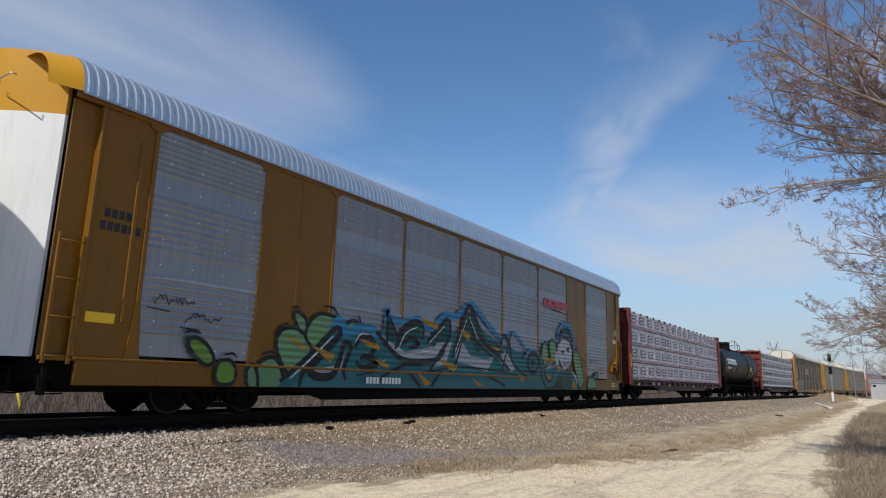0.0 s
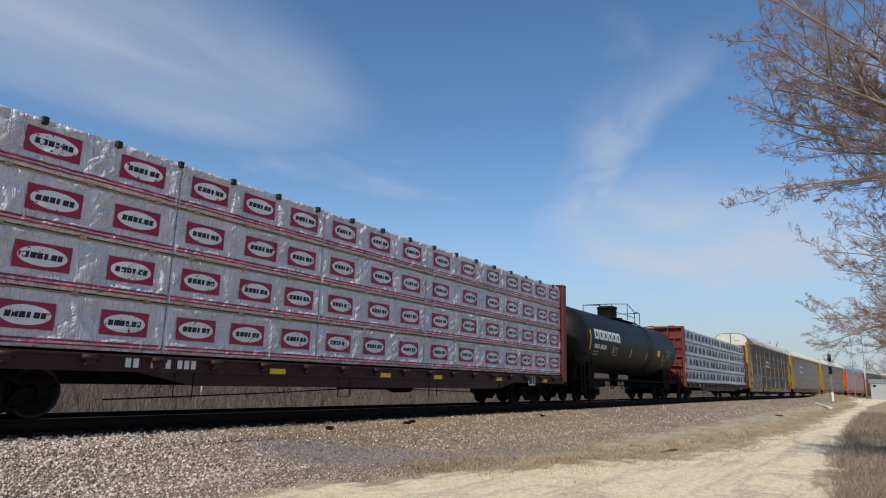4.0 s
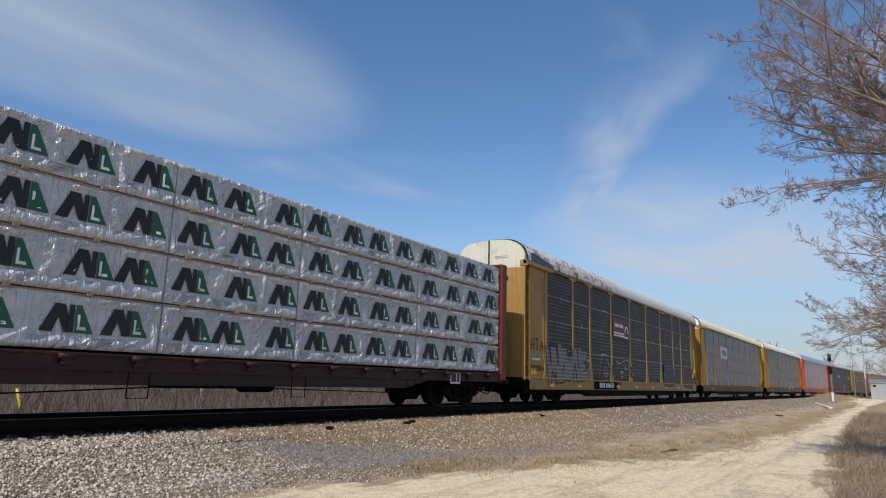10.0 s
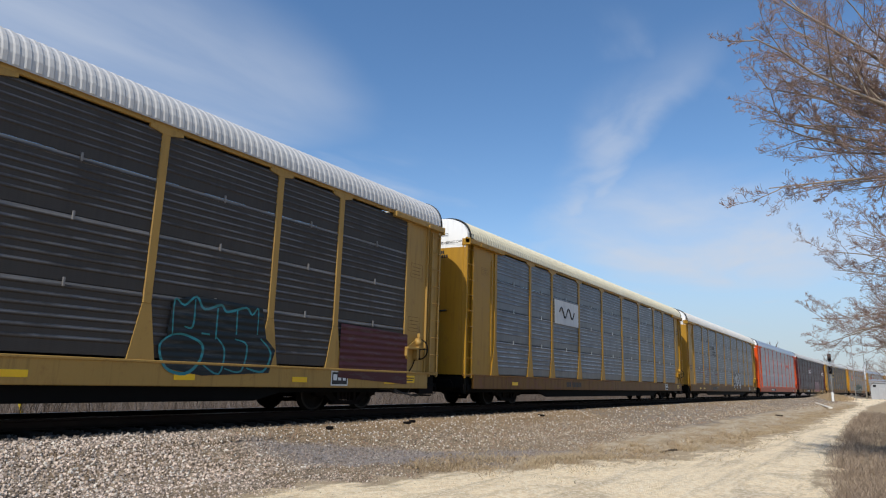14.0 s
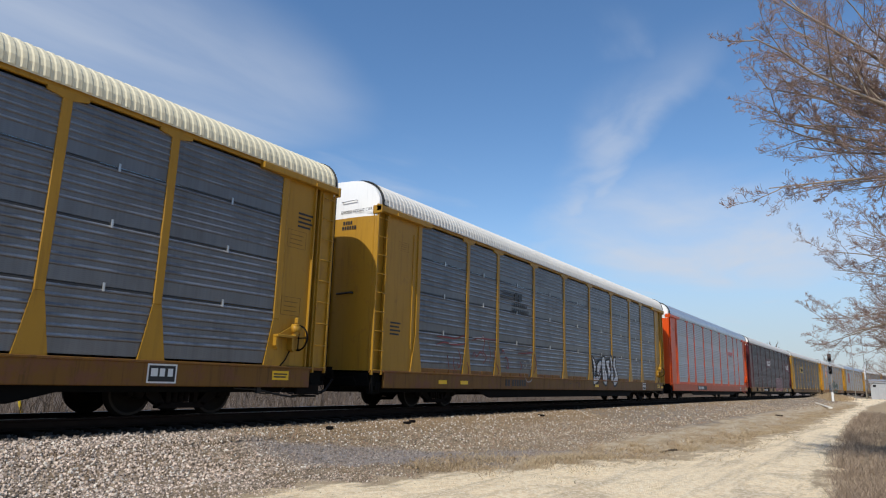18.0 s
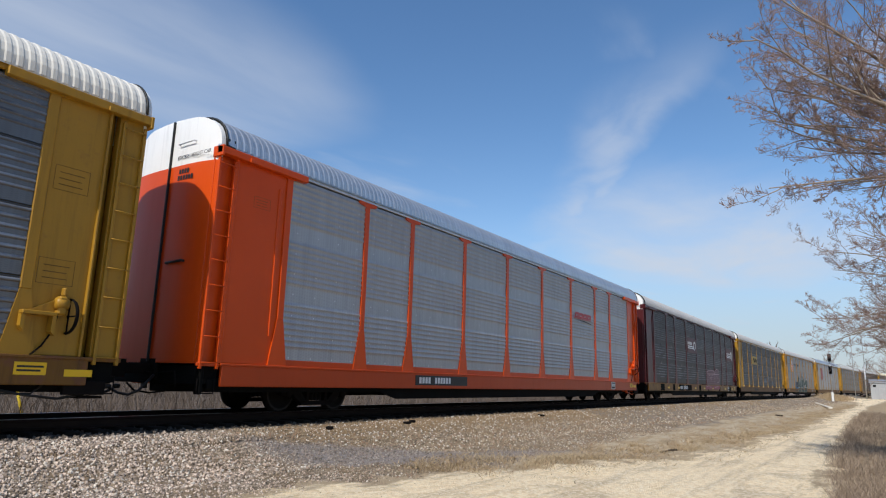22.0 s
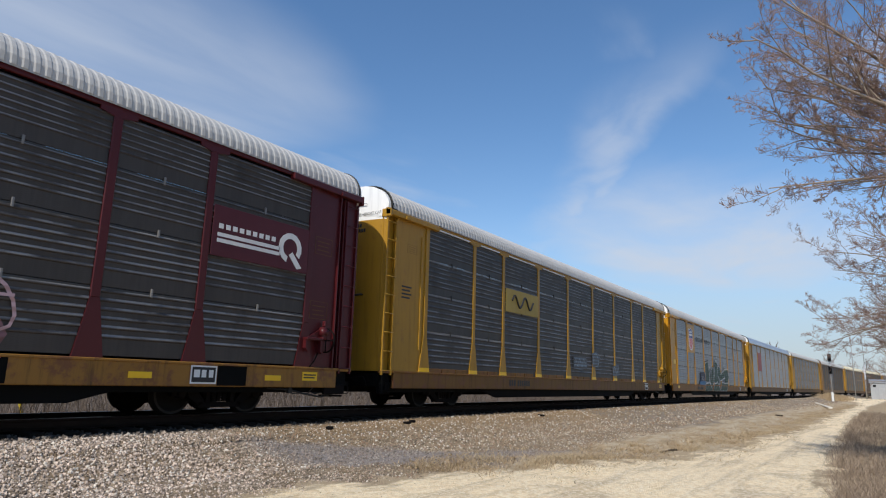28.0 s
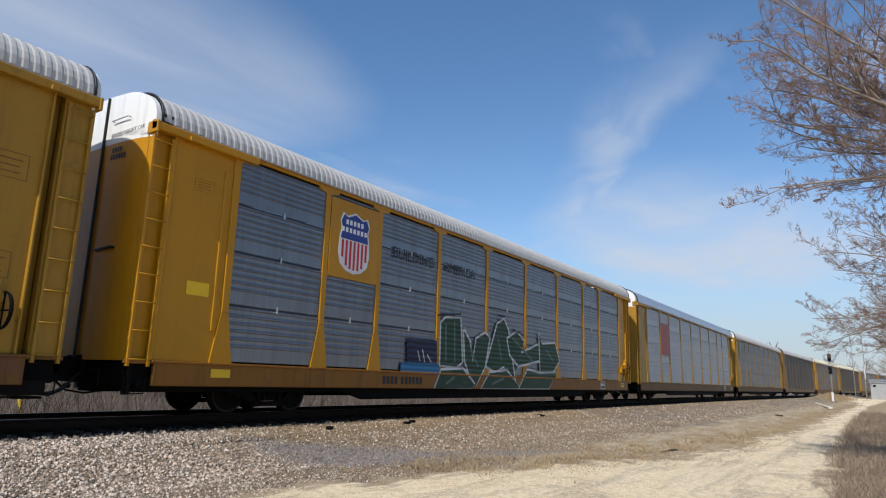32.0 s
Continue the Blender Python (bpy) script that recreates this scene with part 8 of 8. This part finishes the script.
    mark(car, "data_plate", Geo().box(0, 0.56, -0.004, 0, 0, 0.36).box(0.05, 0.33, -0.006, -0.003, 0.05, 0.31, mat=1).box(0.37, 0.51, -0.006, -0.003, 0.05, 0.31, mat=1), [CHALK, INK], 19.54, 0.70, -1.463, "white framed data plate")
    return car


def red_label():
    """Printed red oblong with a pale oval and dark bars."""
    out = [(*grid2(-0.43, 0.43, -0.21, 0.21, 20, 10), 0, 0.004)]
    n, rings = 32, 5
    v = [(0.0, 0.0)] + [(0.375 * q / rings * math.cos(6.28318 * k / n), 0.155 * q / rings * math.sin(6.28318 * k / n)) for q in range(1, rings + 1) for k in range(n)]
    f = [(0, 1 + k, 1 + (k + 1) % n) for k in range(n)] + [(1 + q * n + k, 1 + (q + 1) * n + k, 1 + (q + 1) * n + (k + 1) % n, 1 + q * n + (k + 1) % n) for q in range(rings - 1) for k in range(n)]
    out.append((v, f, 1, 0.007))
    for i in range(6):
        w = (0.085, 0.09, 0.085, 0.055, 0.09, 0.075)[i]
        x = -0.30 + i * 0.103
        out.append((*grid2(x, x + w, -0.045, 0.05, 3, 3, 0.012), 2, 0.010))
    return out


def peak_label():
    """Printed dark slanted strokes beside a green triangle."""
    def band(a, b, n=6):
        """A strip between two edges, each a pair of end points."""
        v = []
        for i in range(n + 1):
            t = i / n
            for p, q in (a, b):
                v.append((p[0] + (q[0] - p[0]) * t, p[1] + (q[1] - p[1]) * t))
        return v, [(2 * i, 2 * i + 1, 2 * i + 3, 2 * i + 2) for i in range(n)]
    return [(*band(((-0.42, -0.22), (-0.22, 0.23)), ((-0.22, -0.22), (-0.08, 0.23))), 0, 0.004),
            (*band(((-0.24, 0.23), (-0.04, -0.22)), ((-0.06, 0.23), (0.10, -0.22))), 0, 0.006),
            (*band(((0.01, -0.22), (0.01, 0.23)), ((0.10, -0.22), (0.10, 0.23))), 0, 0.008),
            (*band(((0.115, -0.22), (0.115, 0.23)), ((0.43, -0.22), (0.20, 0.23))), 1, 0.004),
            (*band(((0.15, -0.17), (0.15, 0.08)), ((0.19, -0.17), (0.19, 0.08)), 3), 2, 0.008),
            (*band(((0.19, -0.17), (0.31, -0.17)), ((0.19, -0.12), (0.29, -0.12)), 3), 2, 0.008)]


def lumber_load(place, label, wrap_mat, cols, printed, pitch, shift, stripes, rough):
    """Four layers of wrapped bundles on either side of the centre beam."""
    load = thing("lumber_load", label, "lumber load", "lumber on the flat cars")
    CARS.append((load, place))
    rows = (1.12, 2.04, 2.96, 3.87, 4.77)
    n = 0
    for j in range(4):
        h = rows[j + 1] - rows[j] - 0.055
        for i in range(len(cols) - 1):
            w = cols[i + 1] - cols[i] - 0.02
            for side in (0, 1):
                q = random.Random(31 * i + j)
                count = int((w - 0.1) / pitch)
                places = [w * (k_ + 0.5) / count + (shift[j] - 0.3) * (0.35 if 0 < k_ < count - 1 else 0.0) + (0.0 if stripes else q.uniform(-0.15, 0.15)) for k_ in range(count)]
                seams = [x - cols[i] for x in np.arange(0.95, 22.3, 1.23) if cols[i] + 0.1 < x < cols[i + 1] - 0.1]
                fold = lambda x, z: film_fold(x, z, w, h, i * 1.7 + j * 0.6 + place * 0.1, places, rough, seams)
                me = stored(("lumber_pack", place, i, j), lambda: bundle_shape(w, h, 1.36, i * 1.7 + j * 0.6 + place * 0.1, places, rough, seams))
                at = (cols[i] + 0.01, -1.44, rows[j]) if side == 0 else (cols[i] + 0.01 + w, 1.44, rows[j])
                bun = part("lumber_pack", me, wrap_mat, load, at=at, rz=180 * side)
                if side == 0:
                    if stripes:
                        n_ = int(w / 0.09)
                        part("printed_stripe", on_film([(*grid2(0.02, w - 0.02, a_, b_, n_, 1), 0, 0.005) for a_, b_ in ((0.05, 0.078), (0.11, 0.145))], fold, 0, 0), CRIMSON, bun, "thin red printed stripes")
                    else:
                        small = Geo()
                        q = random.Random(i * 7 + j)
                        x = 0.15
                        while x < w - 0.7:
                            for r in range(3):
                                small.box(x, x + 0.45, 0.012, 0.05, 0.08 + r * 0.05, 0.090 + r * 0.05)
                            x += pitch * q.choice((0.85, 1.0, 1.15))
                        if small.v:
                            tagged(part("small_print", small, stored_mat("faint_grey_print"), bun, "rows of faint grey print"), kind="stuff")
                    for x in places:
                        part("printed_label", on_film(printed[1](), fold, x, h * 0.55), printed[2], bun, printed[3], (x, 0, h * 0.55))
            n += 1
        # boards laid between the layers
        for i in range(len(cols) - 1):
            for x in np.arange(cols[i] + 0.4, cols[i + 1] - 0.2, 1.25):
                part("spacer_board", stored(("spacer_board",), lambda: Geo().box(-0.05, 0.05, -1.45, 1.45, 0.0, 0.054, 0.004)), TIMBER, load, at=(float(x), 0, rows[j] - 0.055)) if j else None
        if j:
            part("spacer_rail", stored(("spacer_rail",), lambda: Geo().box(0.35, 22.4, -1.40, -1.34, 0.0, 0.03)), TIMBER, load, "sawn timber strip", (0, 0, rows[j] - 0.054))
    # black corner guards under the lashings
    for x in np.arange(0.95, 22.3, 1.23) if stripes else ():
        part("strap_guard", stored(("strap_guard",), lambda: Geo().box(-0.05, 0.05, -1.475, -1.36, -0.10, 0.02, 0.01)), RUBBER, load, at=(float(x), 0, rows[4] - 0.05))
    return load


def stored_mat(name):
    if name not in STORE:
        STORE[name] = plain(name, (0.34, 0.36, 0.38), 0.5)
    return STORE[name]


# ---------------------------------------------------------------- tank car
def tank_car():
    car = thing("tank_car", "black cylindrical tank railcar with white markings and walkway", "tank railcar", "train of freight cars")
    place, L = -71.45, 17.05
    CARS.append((car, place))
    black = paint("satin_black_tank_paint", (0.0085, 0.008, 0.0075), 0.5, 0.25, 0.0, grime=(0.028, 0.025, 0.022), gloss=0.2)
    R, zc = 1.50, 2.87
    prof = [(0.0, 0.0), (0.02, 0.35), (0.10, 0.75), (0.22, 1.02), (0.40, 1.26), (0.62, 1.42), (0.85, 1.49), (1.05, R)]
    full = prof + [(L - a, r) for a, r in reversed(prof)]
    part("tank", Geo().lathe(full, 64, "x", at=(0, 0, zc)), black, car, "long black tank with domed ends")
    for x in (1.06, L - 1.06):
        part("weld_band", Geo().lathe([(x - 0.03, R), (x - 0.02, R + 0.012), (x + 0.02, R + 0.012), (x + 0.03, R)], 64, "x", at=(0, 0, zc)), black, car)
    for x in (-0.5, L - 4.0):
        part("stub_sill", Geo().box(x, x + 4.5, -0.35, 0.35, 0.62, 1.0, 0.02), STEEL, car)
    part("saddle", Geo().prism([(1.9, 0.9), (1.8, 1.9), (2.7, 1.9), (2.6, 0.9)], -1.1, 1.1), SILL_DARK, car)
    part("saddle", Geo().prism([(L - 2.6, 0.9), (L - 2.7, 1.9), (L - 1.8, 1.9), (L - 1.9, 0.9)], -1.1, 1.1), SILL_DARK, car)
    for at, rz in (((0, 0, 0), 0), ((L, 0, 0), 180)):
        part("end_platform", stored(("tank_platform",), lambda: Geo().box(-0.62, 1.7, -1.40, 1.40, 0.98, 1.04, 0.01).box(-0.66, -0.58, -1.42, 1.42, 0.84, 1.06, 0.01).box(1.5, 3.0, -1.25, 1.25, 0.66, 1.02, 0.03)), STEEL, car, "black end platform", at, rz=rz)
        hr = stored(("tank_handrail",), lambda: Geo().tube([(-0.55, -1.38, 1.0), (-0.55, -1.38, 2.12), (1.45, -1.40, 2.12), (1.55, -1.40, 2.02), (1.55, -1.40, 1.0)], 0.02, 6).tube([(-0.55, -1.38, 2.12), (-0.55, 1.38, 2.12)], 0.02, 6).tube([(-0.55, -0.5, 1.0), (-0.55, -0.5, 2.12)], 0.016, 5).tube([(-0.55, 0.5, 1.0), (-0.55, 0.5, 2.12)], 0.016, 5).tube([(-0.55, 1.38, 1.0), (-0.55, 1.38, 2.12)], 0.02, 6))
        part("end_handrail", hr, STEEL, car, "bent tube handrail", at, rz=rz)
        part("brake_box", stored(("tank_brake_box",), lambda: Geo().box(-0.35, 0.15, -1.25, -0.75, 1.04, 1.55, 0.02).lathe([(-0.62, 0.22), (-0.60, 0.25), (-0.57, 0.22), (-0.60, 0.19), (-0.62, 0.22)], 18, "x", at=(0, -0.6, 1.75))), STEEL, car, "", at, rz=rz)
    # side walk rails low down
    rail = Geo().tube([(0.4, -1.42, 1.02), (L - 0.4, -1.42, 1.02)], 0.03, 6).box(0.4, L - 0.4, -1.46, -1.40, 1.06, 1.10)
    part("running_rail", rail, STEEL, car)
    part("running_rail", rail.mesh("running_rail"), STEEL, car, at=(L, 0, 0), rz=180)
    pipe = Geo().tube([(3.2, -0.9, 0.78), (L - 3.2, -0.9, 0.78)], 0.02, 6)
    for x in (4.2, 4.9, 6.3, 6.9, 7.4, 9.6, 10.1, 11.2, 12.6):
        pipe.tube([(x, -0.95, 1.06), (x, -0.95, 0.78)], 0.025, 5)
    for x in (4.4, 6.0, 7.6, 9.2, 10.8):
        pipe.tube([(x, -1.2, 1.06), (x + 0.25, -1.2, 0.62), (x + 0.55, -1.2, 0.62), (x + 0.8, -1.2, 1.06)], 0.022, 5)
    part("brake_piping", pipe, STEEL, car)
    part("brake_cylinder", Geo().lathe([(2.5, 0.0), (2.5, 0.2), (3.3, 0.2), (3.3, 0.0)], 14, "x", at=(0, -0.95, 0.86)).box(3.4, 4.1, -1.1, -0.6, 0.7, 1.0, 0.03), STEEL, car)
    part("outlet_valve", Geo().lathe([(0.72, 0.0), (0.72, 0.16), (0.95, 0.2), (1.4, 0.26)], 14, "z", at=(L / 2, 0, 0)), STEEL, car)
    # top platform with hatch
    plat = Geo().box(7.2, 11.1, -0.62, 0.62, zc + R - 0.03, zc + R + 0.015, 0.01)
    part("walkway", plat, STEEL, car, "grated top walkway")
    part("hatch", Geo().lathe([(zc + R, 0.52), (zc + R + 0.52, 0.52), (zc + R + 0.54, 0.56), (zc + R + 0.62, 0.56), (zc + R + 0.68, 0.40), (zc + R + 0.70, 0.0)], 24, "z", at=(7.7, 0, 0)), black, car, "round black hatch dome")
    part("valve", Geo().lathe([(zc + R, 0.22), (zc + R + 0.22, 0.22), (zc + R + 0.24, 0.0)], 14, "z", at=(9.6, 0, 0)).lathe([(zc + R, 0.15), (zc + R + 0.2, 0.15), (zc + R + 0.22, 0.0)], 12, "z", at=(10.4, 0.2, 0)), black, car)
    top = zc + R
    for y in (-0.80, 0.80):
        rl = Geo().tube([(6.2, y, top - 0.25), (6.2, y, top + 0.62), (8.75, y, top + 0.90), (9.9, y, top + 0.62), (10.05, y, top + 0.50), (10.05, y, top - 0.25)], 0.022, 6)
        rl.tube([(10.05, y, top + 0.50), (10.4, y, top + 0.62), (11.0, y, top + 0.60), (11.0, y, top - 0.25)], 0.022, 6)
        rl.tube([(6.2, y, top + 0.25), (10.05, y, top + 0.25)], 0.016, 5).tube([(8.75, y, top), (8.75, y, top + 0.90)], 0.02, 6)
        part("guard_rail", rl, STEEL, car, "bent tube guard rail")
    part("cross_rail", Geo().tube([(6.2, -0.8, top + 0.62), (6.2, 0.8, top + 0.62)], 0.022, 6).tube([(11.0, -0.8, top + 0.60), (11.0, 0.8, top + 0.60)], 0.022, 6), STEEL, car)
    # side ladder that follows the tank
    def arc(a, r, x):
        return (x, -math.cos(a) * r, zc + math.sin(a) * r)
    lad = part("ladder", Geo().tube([arc(radians(d), R + 0.09, 10.4) for d in range(-50, 76, 9)], 0.016, 5).tube([arc(radians(d), R + 0.09, 10.8) for d in range(-50, 76, 9)], 0.016, 5).tube([arc(radians(-50), R + 0.09, 10.4), (10.4, -1.45, 0.55)], 0.016, 5).tube([arc(radians(-50), R + 0.09, 10.8), (10.8, -1.45, 0.55)], 0.016, 5), STEEL, car)
    for d in range(-48, 76, 12):
        part("rung", Geo().tube([arc(radians(d), R + 0.09, 10.4), arc(radians(d), R + 0.09, 10.8)], 0.012, 5), STEEL, lad)
    # markings bent round the tank
    def bent(shape, x, z, off=0.004):
        out = Geo()
        for v in shape.v:
            a = (z + v[2] - zc) / R
            r = R + off - v[1]
            out.v.append((x + v[0], -math.cos(a) * r, zc + math.sin(a) * r))
        out.f, out.m, out.s = shape.f, shape.m, shape.s
        return out

    def blocks(n, h, pitch):
        """Bold block shapes with a slot, cut in strips so that they bend."""
        g = Geo()
        for i in range(n):
            x, w, t = i * pitch, pitch * (0.86, 0.9, 0.9, 0.84, 0.9, 0.88)[i], h * 0.26
            g.box(x, x + w, -0.003, 0, h - t, h).box(x, x + w, -0.003, 0, 0, t)
            g.box(x, x + w * 0.3, -0.003, 0, t, h * 0.5).box(x, x + w * 0.3, -0.003, 0, h * 0.5, h - t)
            g.box(x + w * 0.7, x + w, -0.003, 0, t, h * 0.5).box(x + w * 0.7, x + w, -0.003, 0, h * 0.5, h - t)
        return g
    part("emblem", bent(blocks(6, 0.46, 0.605), 1.76, 2.87), CHALK, car, "row of bold white block shapes")
    part("stencil", bent(stencil([.6, .6, .6, .6, 0, .6, .6, .6, .6, .6], 0.20), 1.78, 2.44), CHALK, car)
    for z in (2.26, 2.12):
        part("stencil", bent(stencil([.6, .6, 0, 0, .6, .6, .6, .6, 0, .6, .6, 0, .6, .6, .6], 0.06), 1.78, z), stored_mat("faint_grey_print"), car)
    strip = Geo()
    for i in range(2):
        strip.box(0, 0.09, -0.003, 0, i * 0.22, i * 0.22 + 0.22)
    for x, z in ((1.2, 2.35), (1.2, 2.79), (4.3, 2.28), (7.1, 2.2), (9.9, 2.2), (13.2, 2.2), (L - 0.9, 2.4)):
        part("reflector", bent(strip, x, z), BRIGHT, car, "yellow reflective strip")
    pl = Geo()
    for i in range(2):
        pl.box(0, 0.55, -0.004, 0, i * 0.17, i * 0.17 + 0.17)
    part("notice_plate", bent(pl, 12.0, 2.5), BRIGHT, car, "small yellow notice")
    fr = Geo().box(0, 0.34, -0.003, 0, 0, 0.02).box(0, 0.34, -0.003, 0, 0.38, 0.40).box(0, 0.02, -0.003, 0, 0, 0.2).box(0, 0.02, -0.003, 0, 0.2, 0.4).box(0.32, 0.34, -0.003, 0, 0, 0.2).box(0.32, 0.34, -0.003, 0, 0.2, 0.4)
    part("data_plate", bent(fr, 4.6, 2.2), CHALK, car, "white outlined data box")
    part("data_plate", bent(fr, 13.55, 1.95), CHALK, car, "white outlined data box")
    pr = Geo()
    for i in range(7):
        pr.box(0, 0.95 - 0.2 * (i % 3 == 1), -0.003, 0, i * 0.075, i * 0.075 + 0.018)
    part("small_print", bent(pr, 14.0, 2.45), stored_mat("faint_grey_print"), car, "grey rows of print")
    # white print on the domed end
    pe = Geo()
    for i, wd in enumerate((0.55, 0.25, 0.3, 0.34, 0.25)):
        pe.box(-0.004, 0, -wd / 2, wd / 2, -i * 0.13, -i * 0.13 + (0.09 if i == 0 else 0.045))
    part("end_print", pe, CHALK, car, "white print on the domed end", (0.06, -0.42, 3.42), rz=8)
    for x0, x1 in ((0.15, 0.55), (L - 0.55, L - 0.15)):
        rung_ladder(car, x0, x1, 0.45, 1.75, -1.44, 4, STEEL)
    truck(car, 2.25, 0.42)
    truck(car, L - 2.25, 0.42)
    couplings(car, L, 0.35)
    return car


autorack("autorack", -155.6, "yellow autorack railcar ahead of the brown one", YELLOW, ZINC_SHEET, ZINC_ROOF, YELLOW_SILL, WHITE, fine=False, spin=False)
brown_autorack()
flat_car("centerbeam_flatcar", -96.08, "brown-red centerbeam flatcar with ribbed bulkheads", FLAT_RED, DARK_RED)
lumber_load(-96.08, "white wrapped lumber bundles with red printed labels", WRAP_WHITE, (0.13, 4.70, 8.60, 12.9, 17.7, 22.61), ("red", red_label, [CRIMSON, CHALK, INK], "red printed label with pale oval"), 1.19, (0.1, 0.45, 0.6, 0.2), True, 2.0)
tank_car()
flat_car("centerbeam_flatcar", -52.80, "oxide-red centerbeam flatcar with ribbed bulkheads", OXIDE, DARK_RED)
lumber_load(-52.80, "silver-grey wrapped lumber bundles with green triangle prints", WRAP_GREY, (0.13, 4.4, 9.9, 13.2, 17.8, 22.61), ("peak", peak_label, [INK, GREEN_INK, CHALK], "dark strokes beside a green triangle"), 1.02, (0.2, 0.7, 0.5, 0.1), False, 2.6)
soot_dark_autorack()
grey_autorack()
slate_autorack()
orange_autorack()
maroon_autorack()
yellow_autorack()
shield_autorack()
far_autoracks()


# ---------------------------------------------------------------- loose ballast, last of the place
scatter_stones()


def motions():
    """The whole train rolls by; its wheels turn with the way it has gone."""
    times = [1.0 * i for i in range(33)]
    for ob, place in CARS:
        walk(ob, [(t, on_track(place - travel(t))) for t in times])
    turns = [2 * i / FPS for i in range(481)]
    for w, x, r in WHEELS:
        walk(w, [(t, pose(x, 0, r) @ Matrix.Rotation(-travel(t) / r, 4, "Y")) for t in turns])


motions()
